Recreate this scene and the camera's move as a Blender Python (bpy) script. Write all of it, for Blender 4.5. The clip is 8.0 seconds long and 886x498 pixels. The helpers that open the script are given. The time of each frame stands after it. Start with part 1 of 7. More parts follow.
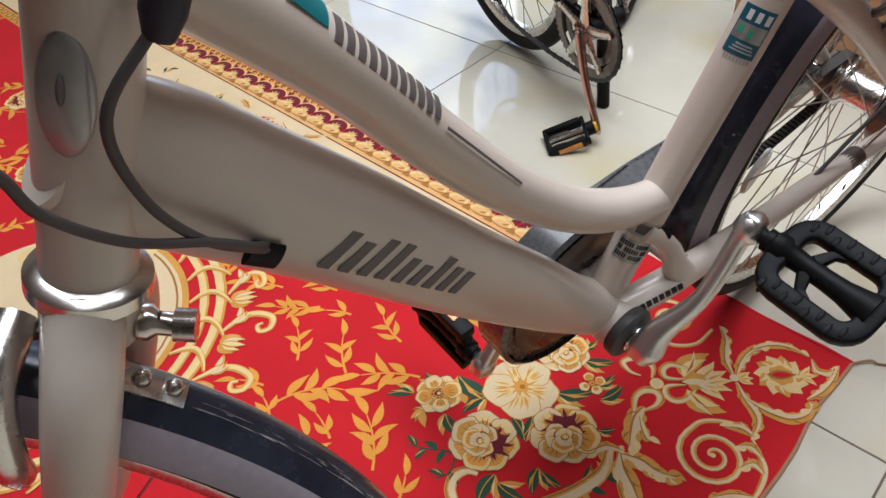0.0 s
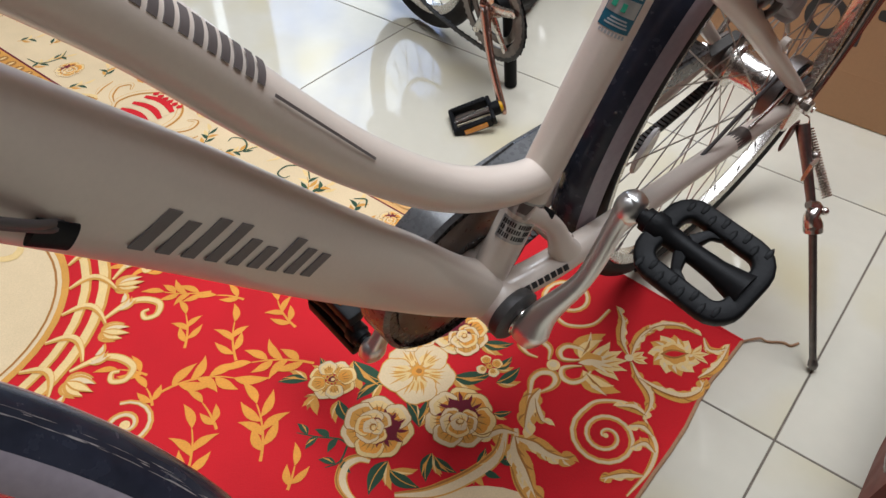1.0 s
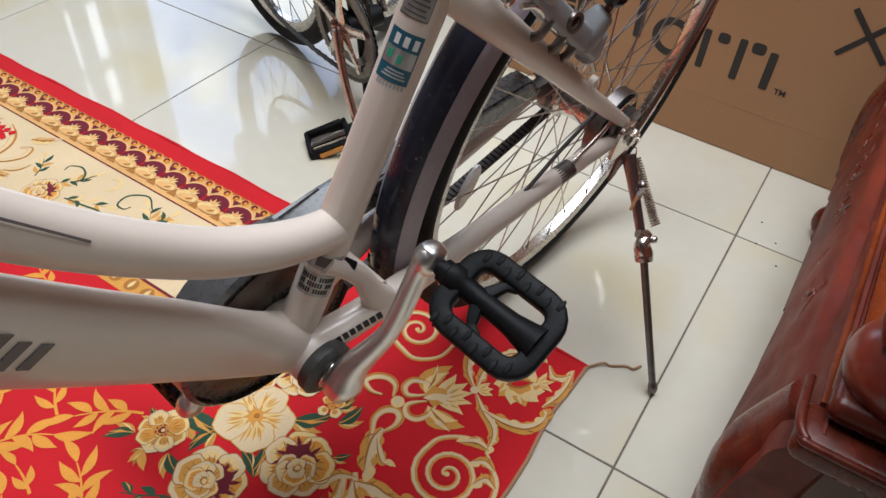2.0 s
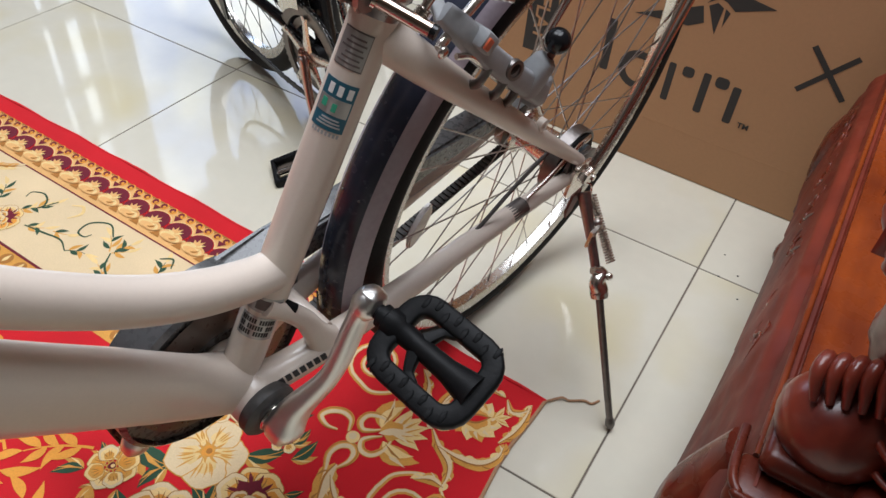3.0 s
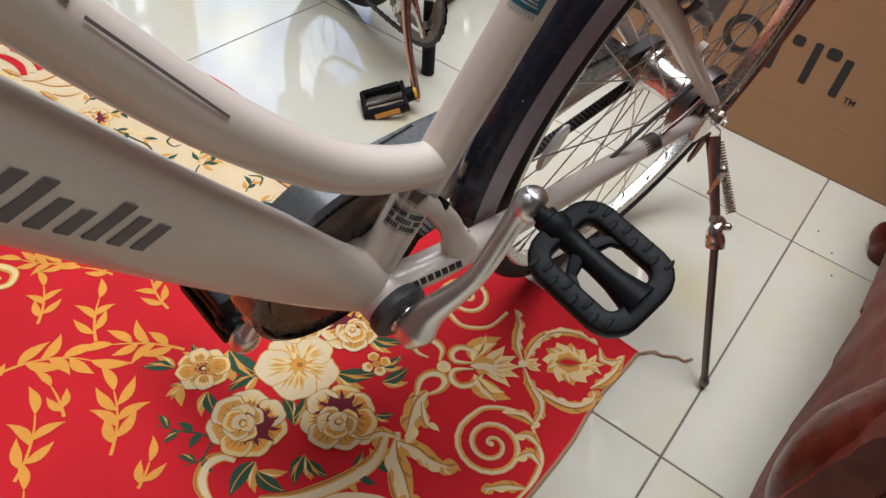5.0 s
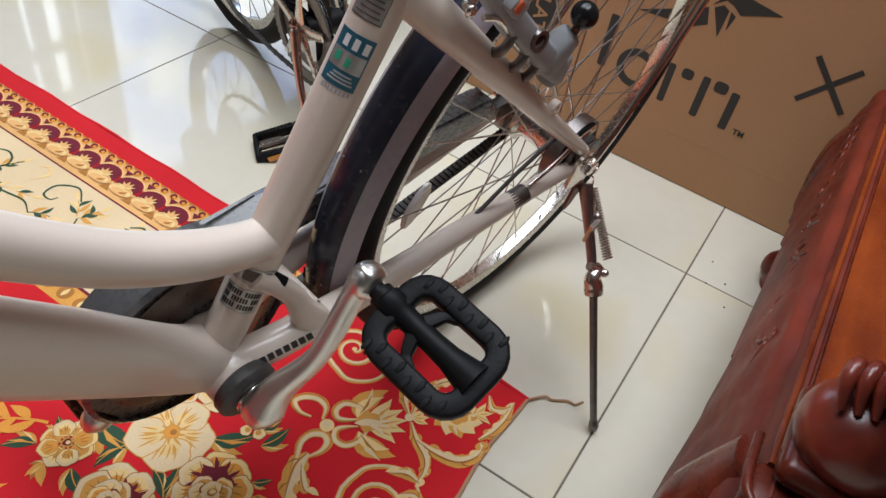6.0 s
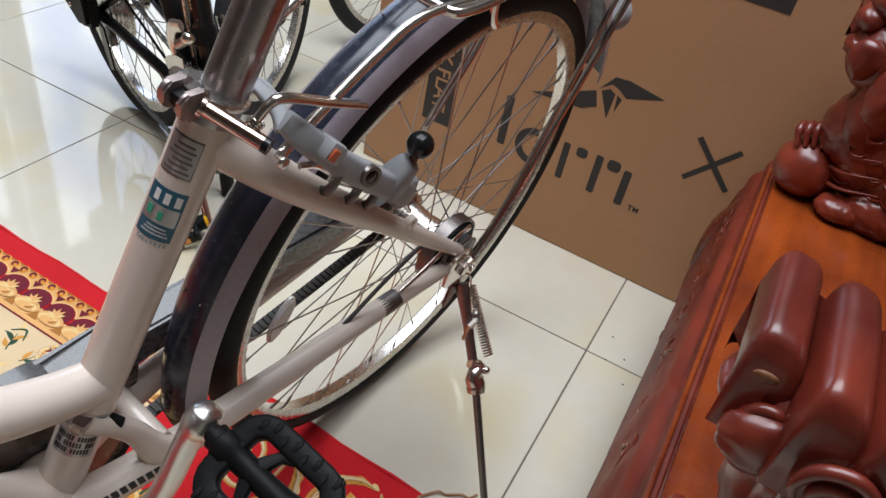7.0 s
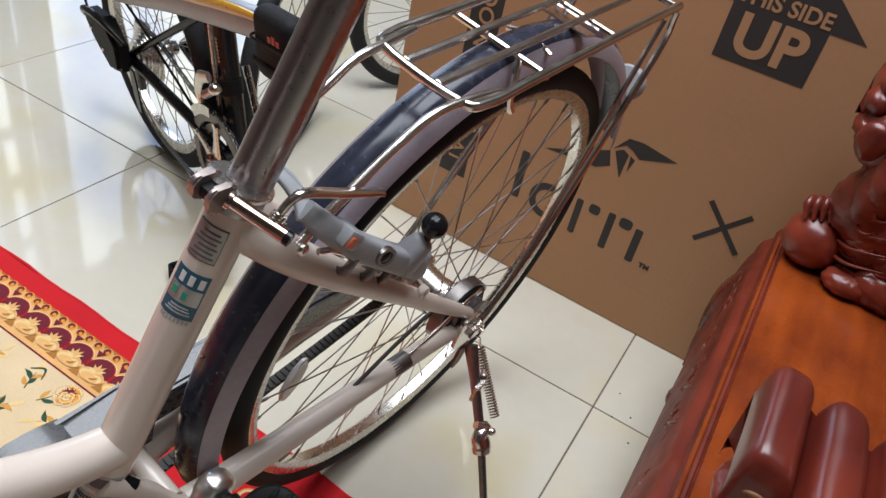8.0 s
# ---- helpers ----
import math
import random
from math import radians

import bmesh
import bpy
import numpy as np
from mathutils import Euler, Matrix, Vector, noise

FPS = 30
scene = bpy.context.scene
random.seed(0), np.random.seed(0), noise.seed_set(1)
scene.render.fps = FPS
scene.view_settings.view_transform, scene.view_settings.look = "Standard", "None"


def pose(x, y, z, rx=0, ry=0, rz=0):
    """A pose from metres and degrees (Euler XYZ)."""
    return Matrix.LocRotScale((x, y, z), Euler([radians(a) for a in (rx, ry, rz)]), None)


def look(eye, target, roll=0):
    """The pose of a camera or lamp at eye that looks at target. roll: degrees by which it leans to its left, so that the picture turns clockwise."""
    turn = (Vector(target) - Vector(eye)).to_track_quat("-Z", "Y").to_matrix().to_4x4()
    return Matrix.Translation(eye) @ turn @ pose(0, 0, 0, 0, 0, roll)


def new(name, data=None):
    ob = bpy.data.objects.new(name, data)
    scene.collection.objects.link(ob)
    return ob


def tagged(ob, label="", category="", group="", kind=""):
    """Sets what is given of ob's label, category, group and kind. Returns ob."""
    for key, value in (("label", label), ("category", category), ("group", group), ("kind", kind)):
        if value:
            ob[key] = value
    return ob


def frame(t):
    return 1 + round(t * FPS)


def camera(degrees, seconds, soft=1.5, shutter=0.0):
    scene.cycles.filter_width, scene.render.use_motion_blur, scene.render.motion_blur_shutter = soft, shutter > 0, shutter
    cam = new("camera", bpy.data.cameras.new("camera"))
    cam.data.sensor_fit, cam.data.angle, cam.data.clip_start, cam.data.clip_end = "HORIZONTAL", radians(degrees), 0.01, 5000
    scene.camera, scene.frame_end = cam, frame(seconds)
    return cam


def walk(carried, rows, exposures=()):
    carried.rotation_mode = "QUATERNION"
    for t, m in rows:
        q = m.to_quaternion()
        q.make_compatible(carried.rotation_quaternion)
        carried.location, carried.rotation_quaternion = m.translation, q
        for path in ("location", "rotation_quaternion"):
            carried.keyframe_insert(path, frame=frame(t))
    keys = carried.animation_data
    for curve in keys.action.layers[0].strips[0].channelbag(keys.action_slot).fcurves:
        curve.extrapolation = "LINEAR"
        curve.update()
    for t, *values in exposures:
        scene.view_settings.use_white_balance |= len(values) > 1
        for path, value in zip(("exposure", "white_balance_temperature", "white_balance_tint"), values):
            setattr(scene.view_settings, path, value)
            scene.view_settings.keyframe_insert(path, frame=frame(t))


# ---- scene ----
cam = camera(61.2, 8.0)
PATH = [
    (0, (0.264, 0.283, 0.965), (-0.789, 1.311, -0.39), -4.9),
    (0.5, (0.271, 0.297, 0.95), (-0.72, 1.362, -0.424), -3.2),
    (1, (0.29, 0.335, 0.939), (-0.602, 1.458, -0.455), -0.2),
    (1.5, (0.309, 0.373, 0.934), (-0.481, 1.562, -0.467), 2.5),
    (2, (0.35, 0.452, 0.958), (-0.36, 1.703, -0.432), 4.2),
    (2.2, (0.363, 0.476, 0.976), (-0.332, 1.743, -0.407), 4.5),
    (3.3, (0.377, 0.493, 0.98), (-0.331, 1.783, -0.374), 6.0),
    (3.5, (0.37, 0.491, 0.973), (-0.345, 1.772, -0.387), 6.5),
    (4, (0.333, 0.435, 0.938), (-0.403, 1.688, -0.435), 8.1),
    (4.2, (0.321, 0.41, 0.923), (-0.423, 1.652, -0.456), 8.6),
    (5.3, (0.284, 0.392, 0.887), (-0.404, 1.649, -0.507), 11.2),
    (5.5, (0.296, 0.41, 0.893), (-0.375, 1.685, -0.494), 11.4),
    (6, (0.337, 0.495, 0.93), (-0.282, 1.834, -0.42), 11.6),
    (6.5, (0.374, 0.555, 0.972), (-0.207, 1.958, -0.33), 11.7),
    (7, (0.389, 0.59, 1.006), (-0.175, 2.046, -0.244), 12.2),
    (7.5, (0.387, 0.593, 1.039), (-0.2, 2.074, -0.17), 12.5),
    (8, (0.377, 0.596, 1.06), (-0.248, 2.068, -0.142), 13.1),
]
walk(cam, [(t, look(eye, target, roll)) for t, eye, target, roll in PATH])

# ---- world, lamps, exposure ----
world = bpy.data.worlds.new("world")
scene.world = world
world.use_nodes = True
wn = world.node_tree.nodes
sky = wn.new("ShaderNodeTexSky")
sky.sky_type, sky.sun_disc = 'NISHITA', False
sky.sun_elevation, sky.sun_rotation = radians(48), radians(200)
sky.dust_density = 2.0
wn["Background"].inputs[1].default_value = 0.12
world.node_tree.links.new(sky.outputs[0], wn["Background"].inputs[0])
scene.view_settings.exposure = 0.0


def fill_lamp(name, at, toward, sx, sy, watts, colour):
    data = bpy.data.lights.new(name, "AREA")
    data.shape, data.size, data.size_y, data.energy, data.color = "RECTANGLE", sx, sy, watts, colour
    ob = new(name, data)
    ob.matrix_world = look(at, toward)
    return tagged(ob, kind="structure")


# overhead fill added for top light; no such roof opening is known
fill_lamp("overhead_fill", (-0.22, 1.5, 3.28), (-0.22, 1.49, 0), 2.6, 2.1, 153, (0.875, 0.925, 1.0))

# ---- materials ----


def surface(name, colour, rough=0.5, metal=0.0, vary=0.12, scale=40.0, blotch=4.0, bump=0.0, bump_scale=200.0,
            coat=0.0, rough_vary=0.08, per_object=0.0, second=None, second_amount=0.0, spec=0.5):
    """A principled material with fine and broad variation of colour, gloss and relief, in object space."""
    m = bpy.data.materials.new(name)
    m.use_nodes = True
    nt = m.node_tree
    n, l = nt.nodes, nt.links
    p = n["Principled BSDF"]
    p.inputs["Metallic"].default_value = metal
    p.inputs["Coat Weight"].default_value = coat
    p.inputs["Coat Roughness"].default_value = 0.08
    p.inputs["Specular IOR Level"].default_value = spec
    co = n.new("ShaderNodeTexCoord")
    fine, broad = n.new("ShaderNodeTexNoise"), n.new("ShaderNodeTexNoise")
    fine.inputs["Scale"].default_value, broad.inputs["Scale"].default_value = scale, blotch
    fine.inputs["Detail"].default_value, broad.inputs["Detail"].default_value = 4, 3
    for node in (fine, broad):
        l.new(co.outputs["Object"], node.inputs["Vector"])
    add = n.new("ShaderNodeMath")
    add.operation = "ADD"
    l.new(fine.outputs["Fac"], add.inputs[0]), l.new(broad.outputs["Fac"], add.inputs[1])
    rng = n.new("ShaderNodeMapRange")
    rng.inputs["From Min"].default_value, rng.inputs["From Max"].default_value = 0.6, 1.4
    rng.inputs["To Min"].default_value, rng.inputs["To Max"].default_value = 1 - vary, 1 + vary
    l.new(add.outputs[0], rng.inputs["Value"])
    val = rng.outputs[0]
    if per_object:
        info, mul = n.new("ShaderNodeObjectInfo"), n.new("ShaderNodeMapRange")
        mul.inputs["To Min"].default_value, mul.inputs["To Max"].default_value = 1 - per_object, 1 + per_object
        l.new(info.outputs["Random"], mul.inputs["Value"])
        both = n.new("ShaderNodeMath")
        both.operation = "MULTIPLY"
        l.new(val, both.inputs[0]), l.new(mul.outputs[0], both.inputs[1])
        val = both.outputs[0]
    hsv = n.new("ShaderNodeHueSaturation")
    hsv.inputs["Color"].default_value = (*colour, 1)
    l.new(val, hsv.inputs["Value"])
    out = hsv.outputs[0]
    if second:
        mix, ramp = n.new("ShaderNodeMix"), n.new("ShaderNodeMapRange")
        mix.data_type = "RGBA"
        ramp.inputs["From Min"].default_value, ramp.inputs["From Max"].default_value = 0.5, 0.68
        ramp.inputs["To Max"].default_value = second_amount
        l.new(broad.outputs["Fac"], ramp.inputs["Value"]), l.new(ramp.outputs[0], mix.inputs["Factor"])
        l.new(out, mix.inputs["A"])
        mix.inputs["B"].default_value = (*second, 1)
        out = mix.outputs["Result"]
    l.new(out, p.inputs["Base Color"])
    rr = n.new("ShaderNodeMapRange")
    rr.inputs["To Min"].default_value, rr.inputs["To Max"].default_value = max(0.02, rough - rough_vary), min(1, rough + rough_vary)
    l.new(fine.outputs["Fac"], rr.inputs["Value"]), l.new(rr.outputs[0], p.inputs["Roughness"])
    if bump:
        bt, b = n.new("ShaderNodeTexNoise"), n.new("ShaderNodeBump")
        bt.inputs["Scale"].default_value, bt.inputs["Detail"].default_value = bump_scale, 3
        b.inputs["Strength"].default_value, b.inputs["Distance"].default_value = bump, 0.002
        l.new(co.outputs["Object"], bt.inputs["Vector"]), l.new(bt.outputs["Fac"], b.inputs["Height"])
        l.new(b.outputs["Normal"], p.inputs["Normal"])
    return m


M = {}
M["paint"] = surface("pearl_white_paint", (0.70, 0.60, 0.515), 0.32, 0.0, 0.03, 300, 6, coat=0.35)
M["chrome"] = surface("chrome", (0.72, 0.67, 0.62), 0.22, 1.0, 0.1, 60, 9)
M["cranksatin"] = surface("satin_aluminium", (0.74, 0.72, 0.69), 0.36, 1.0, 0.05, 60, 10)
M["alloy"] = surface("polished_aluminium", (0.68, 0.65, 0.61), 0.26, 1.0, 0.08, 120, 12)
M["post"] = surface("satin_aluminium", (0.40, 0.355, 0.35), 0.3, 1.0, 0.08, 160, 10)
M["greyalloy"] = surface("grey_cast_alloy", (0.36, 0.36, 0.37), 0.42, 0.7, 0.1, 150, 20, bump=0.1)
M["steel"] = surface("dull_steel", (0.2, 0.18, 0.17), 0.4, 1.0, 0.25, 120, 25)
M["spoke"] = surface("tarnished_spoke_steel", (0.46, 0.41, 0.38), 0.35, 1.0, 0.2, 90, 30)
M["rubber"] = surface("tyre_rubber", (0.02, 0.0195, 0.02), 0.7, 0.0, 0.3, 160, 14, bump=0.2, spec=0.25)
M["blackplastic"] = surface("black_plastic", (0.007, 0.007, 0.0075), 0.5, 0.0, 0.3, 200, 20, bump=0.15, spec=0.14)
M["greyplastic"] = surface("worn_grey_plastic", (0.045, 0.042, 0.040), 0.5, 0.0, 0.3, 160, 20, bump=0.2)
M["glossblack"] = surface("gloss_black", (0.009, 0.009, 0.010), 0.2, 0.0, 0.1, 50, 10, spec=0.35)
M["fender"] = surface("dark_smoke_plastic", (0.024, 0.027, 0.042), 0.24, 0.0, 0.4, 70, 18, rough_vary=0.15, bump=0.04, bump_scale=60, spec=0.4)
M["fenderlip"] = surface("mauve_grey_plastic", (0.36, 0.31, 0.35), 0.34, 0.0, 0.12, 160, 14)
M["orange"] = surface("amber_reflector", (0.75, 0.27, 0.02), 0.25, 0.0, 0.1, 200, 30, coat=0.6)
M["red"] = surface("red_plastic", (0.5, 0.03, 0.025), 0.35, 0.0, 0.1, 100, 20)
M["rust"] = surface("rusty_red_steel", (0.17, 0.06, 0.042), 0.5, 0.3, 0.3, 120, 30)
M["teal"] = surface("teal_print", (0.0, 0.16, 0.19), 0.35, 0.0, 0.1, 100, 20)
M["navy"] = surface("dark_teal_label", (0.012, 0.1, 0.15), 0.4, 0.0, 0.15, 120, 20)
M["silverfoil"] = surface("silver_label_foil", (0.40, 0.385, 0.37), 0.35, 0.6, 0.12, 140, 20)
M["print"] = surface("grey_brown_print", (0.13, 0.11, 0.105), 0.5, 0.0, 0.12, 160, 20)
M["blackprint"] = surface("black_print", (0.02, 0.018, 0.018), 0.5, 0.0, 0.12, 160, 20)
M["whitegrey"] = surface("faded_white_print", (0.36, 0.37, 0.37), 0.5, 0.0, 0.1, 100, 20)
M["greenprint"] = surface("green_print", (0.03, 0.33, 0.2), 0.4, 0.0, 0.1, 100, 20)
M["castgrey"] = surface("light_grey_plastic", (0.33, 0.335, 0.345), 0.5, 0.0, 0.1, 160, 25, bump=0.12)
M["pinkchrome"] = surface("tinted_chrome", (0.62, 0.5, 0.42), 0.16, 1.0, 0.08, 80, 12)
M["darkchrome"] = surface("worn_dark_chrome", (0.3, 0.28, 0.27), 0.36, 1.0, 0.2, 120, 25)
M["lug"] = surface("brownish_grey_alloy", (0.36, 0.30, 0.28), 0.38, 0.8, 0.15, 140, 20)
M["white"] = surface("white_print", (0.75, 0.75, 0.73), 0.5, 0.0, 0.05, 100, 20)
M["tile"] = surface("polished_porcelain_tile", (0.66, 0.615, 0.505), 0.06, 0.0, 0.03, 30, 2.2, rough_vary=0.02, per_object=0.02,
                    second=(0.62, 0.53, 0.30), second_amount=0.85)
M["grout"] = surface("dark_grout", (0.16, 0.13, 0.1), 0.85, 0.0, 0.3, 80, 6)
M["wall"] = surface("beige_wall_paint", (0.22, 0.195, 0.17), 0.8, 0.0, 0.04, 30, 1.5, bump=0.1)
M["frame"] = surface("dark_window_frame", (0.12, 0.09, 0.07), 0.4, 0.0, 0.15, 60, 8)
M["card"] = surface("brown_corrugated_card", (0.455, 0.243, 0.120), 0.75, 0.0, 0.06, 120, 3, bump=0.12, bump_scale=90)
M["ink"] = surface("dark_box_ink", (0.035, 0.03, 0.027), 0.7, 0.0, 0.15, 160, 12)


def varnished(name, dark, light, stretch, rough, coat):
    """Varnished wood: long grain lines and broad clouds between two tones, with a worn satin gloss."""
    m = bpy.data.materials.new(name)
    m.use_nodes = True
    n, l = m.node_tree.nodes, m.node_tree.links
    p = n["Principled BSDF"]
    co, mp = n.new("ShaderNodeTexCoord"), n.new("ShaderNodeMapping")
    mp.inputs["Scale"].default_value = stretch
    l.new(co.outputs["Object"], mp.inputs["Vector"])
    grain, cloud, wear = (n.new("ShaderNodeTexNoise") for _ in range(3))
    for node, scale, detail in ((grain, 1.0, 6), (cloud, 5.0, 3), (wear, 38.0, 5)):
        node.inputs["Scale"].default_value, node.inputs["Detail"].default_value = scale, detail
    l.new(mp.outputs[0], grain.inputs["Vector"])
    l.new(co.outputs["Object"], cloud.inputs["Vector"]), l.new(co.outputs["Object"], wear.inputs["Vector"])
    mixer = n.new("ShaderNodeMath")
    mixer.operation = "MULTIPLY_ADD"
    l.new(grain.outputs["Fac"], mixer.inputs[0])
    mixer.inputs[1].default_value = 0.5
    half = n.new("ShaderNodeMath")
    half.operation = "MULTIPLY"
    half.inputs[1].default_value = 0.5
    l.new(cloud.outputs["Fac"], half.inputs[0]), l.new(half.outputs[0], mixer.inputs[2])
    ramp = n.new("ShaderNodeValToRGB")
    ramp.color_ramp.elements[0].position, ramp.color_ramp.elements[0].color = 0.36, (*dark, 1)
    ramp.color_ramp.elements[1].position, ramp.color_ramp.elements[1].color = 0.64, (*light, 1)
    l.new(mixer.outputs[0], ramp.inputs[0])
    l.new(ramp.outputs[0], p.inputs["Base Color"])
    rr = n.new("ShaderNodeMapRange")
    rr.inputs["From Min"].default_value, rr.inputs["From Max"].default_value = 0.35, 0.65
    rr.inputs["To Min"].default_value, rr.inputs["To Max"].default_value = rough - 0.04, rough + 0.07
    l.new(wear.outputs["Fac"], rr.inputs["Value"]), l.new(rr.outputs[0], p.inputs["Roughness"])
    p.inputs["Coat Weight"].default_value, p.inputs["Coat Roughness"].default_value = coat, 0.16
    p.inputs["IOR"].default_value = 1.36
    return m


M["wood"] = varnished("varnished_red_brown_wood", (0.06, 0.010, 0.006), (0.16, 0.028, 0.013), (40, 9, 40), 0.26, 0.0)
M["carved"] = varnished("satin_carved_wood", (0.10, 0.013, 0.008), (0.24, 0.036, 0.017), (40, 9, 40), 0.33, 0.3)
M["apronwood"] = varnished("rubbed_red_brown_wood", (0.085, 0.011, 0.006), (0.20, 0.030, 0.013), (40, 9, 40), 0.5, 0.0)
M["chainsteel"] = surface("black_chain_steel", (0.055, 0.054, 0.056), 0.32, 0.9, 0.3, 300, 20)
M["scuffgrey"] = surface("scuffed_grey_plastic", (0.30, 0.27, 0.26), 0.6, 0.0, 0.2, 200, 20)
M["carved"].node_tree.nodes["Principled BSDF"].inputs["IOR"].default_value = 1.5
M["seatwood"] = varnished("varnished_orange_brown_wood", (0.095, 0.014, 0.005), (0.30, 0.056, 0.009), (26, 4, 26), 0.26, 0.0)
M["rugred"] = surface("red_rug_pile", (0.62, 0.008, 0.015), 0.95, 0.0, 0.14, 500, 7, bump=0.5, bump_scale=900)
M["rugcream"] = surface("cream_rug_pile", (0.78, 0.59, 0.35), 0.95, 0.0, 0.12, 500, 8, bump=0.5, bump_scale=900)
M["ruggold"] = surface("gold_rug_pile", (0.70, 0.33, 0.065), 0.95, 0.0, 0.16, 400, 12, bump=0.5, bump_scale=900)
M["rugamber"] = surface("amber_rug_pile", (0.80, 0.33, 0.05), 0.95, 0.0, 0.16, 400, 12, bump=0.5, bump_scale=900)
M["rugpeach"] = surface("peach_rug_pile", (0.80, 0.44, 0.16), 0.95, 0.0, 0.14, 400, 12, bump=0.5, bump_scale=900)
M["rugdeep"] = surface("ochre_rug_pile", (0.42, 0.17, 0.035), 0.95, 0.0, 0.16, 400, 12, bump=0.5, bump_scale=900)
M["rugpale"] = surface("pale_yellow_rug_pile", (0.85, 0.60, 0.26), 0.95, 0.0, 0.14, 400, 14, bump=0.5, bump_scale=900)
M["rugmaroon"] = surface("maroon_rug_pile", (0.17, 0.012, 0.025), 0.95, 0.0, 0.16, 400, 12, bump=0.5, bump_scale=900)
M["ruggreen"] = surface("dark_green_rug_pile", (0.03, 0.075, 0.04), 0.95, 0.0, 0.2, 400, 12, bump=0.5, bump_scale=900)
M["thread"] = surface("frayed_jute_thread", (0.4, 0.22, 0.12), 0.95, 0.0, 0.2, 300, 20)
M["yellow"] = surface("yellow_paint", (0.75, 0.4, 0.01), 0.3, 0.0, 0.08, 80, 10, coat=0.4)
M["bagcloth"] = surface("black_nylon_cloth", (0.009, 0.009, 0.010), 0.7, 0.0, 0.3, 200, 20, bump=0.3, spec=0.25)
M["greyblue"] = surface("grey_blue_plastic", (0.17, 0.3, 0.37), 0.45, 0.0, 0.12, 100, 20)
M["clear"] = surface("frosted_clear_reflector", (0.62, 0.58, 0.55), 0.2, 0.0, 0.1, 200, 30, coat=0.6)
M["belt"] = surface("dark_toothed_belt", (0.04, 0.036, 0.032), 0.6, 0.0, 0.25, 160, 20)
M["cover"] = surface("grey_belt_cover", (0.065, 0.065, 0.066), 0.28, 0.0, 0.15, 140, 8, coat=0.3)
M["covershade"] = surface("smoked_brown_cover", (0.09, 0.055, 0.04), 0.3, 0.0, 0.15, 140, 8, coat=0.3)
M["cable"] = surface("grey_cable_housing", (0.07, 0.06, 0.058), 0.5, 0.0, 0.1, 200, 20)
M["boot"] = surface("navy_rubber_boot", (0.015, 0.017, 0.035), 0.55, 0.0, 0.2, 200, 20)
M["pink"] = surface("copper_tinted_alloy", (0.62, 0.4, 0.34), 0.25, 1.0, 0.12, 60, 20)

# ---- mesh helpers ----


def part(name, bm, material, parent=None, label="", m=None, smooth=True):
    """Links a bmesh as one mesh object under a thing or part."""
    if m is not None:
        bm.transform(m)
    bmesh.ops.recalc_face_normals(bm, faces=bm.faces)
    me = bpy.data.meshes.new(name)
    bm.to_mesh(me)
    bm.free()
    me.materials.append(M[material] if isinstance(material, str) else material)
    if smooth:
        me.polygons.foreach_set("use_smooth", [True] * len(me.polygons))
        me.set_sharp_from_angle(angle=radians(42))
    ob = new(name, me)
    if parent is not None:
        ob.parent = parent
    if label:
        ob["label"] = label
    return ob


def thing(name, label, category, m=None, group="", kind=""):
    ob = new(name)
    ob.empty_display_size = 0.05
    if m is not None:
        ob.matrix_world = m
    return tagged(ob, label, category, group, kind)


def curve_points(ctrl, n=8):
    """Points along a smooth curve through the control points."""
    c = [Vector(p) for p in ctrl]
    c = [2 * c[0] - c[1]] + c + [2 * c[-1] - c[-2]]
    out = []
    for i in range(1, len(c) - 2):
        for k in range(n):
            t = k / n
            a, b, d, e = c[i - 1], c[i], c[i + 1], c[i + 2]
            out.append(0.5 * ((2 * b) + (d - a) * t + (2 * a - 5 * b + 4 * d - e) * t * t + (3 * b - a - 3 * d + e) * t ** 3))
    return out + [c[-2]]


def sweep(pts, rad, seg=12, flat=1.0, closed=False, up=(0, 1, 0), bm=None, power=2.0):
    """A tube along points; rad one number or one for each point; flat: its width across up against its height; power above 2 squares it."""
    bm = bm or bmesh.new()
    pts = [Vector(p) for p in pts]
    k = len(pts)
    rads = list(rad) if isinstance(rad, (list, tuple)) else [rad] * k
    flats = list(flat) if isinstance(flat, (list, tuple)) else [flat] * k
    if len(rads) != k:
        rads = [float(v) for v in np.interp(np.linspace(0, 1, k), np.linspace(0, 1, len(rads)), rads)]
    if len(flats) != k:
        flats = [float(v) for v in np.interp(np.linspace(0, 1, k), np.linspace(0, 1, len(flats)), flats)]
    rings = []
    side = Vector(up)
    for i, p in enumerate(pts):
        a, b = pts[i - 1 if i or closed else 0], pts[(i + 1) % k if closed else min(i + 1, k - 1)]
        t = (b - a).normalized()
        side = (side - t * side.dot(t)).normalized()
        other = t.cross(side)
        ring = []
        for j in range(seg):
            w = 2 * math.pi * j / seg
            c, s = math.cos(w), math.sin(w)
            if power != 2.0:
                c, s = math.copysign(abs(c) ** (2 / power), c), math.copysign(abs(s) ** (2 / power), s)
            ring.append(bm.verts.new(p + side * c * rads[i] * flats[i] + other * s * rads[i]))
        rings.append(ring)
    for i in range(k if closed else k - 1):
        q, r = rings[i], rings[(i + 1) % k]
        for j in range(seg):
            bm.faces.new((q[j], q[(j + 1) % seg], r[(j + 1) % seg], r[j]))
    if not closed:
        bm.faces.new(rings[0][::-1]), bm.faces.new(rings[-1])
    return bm


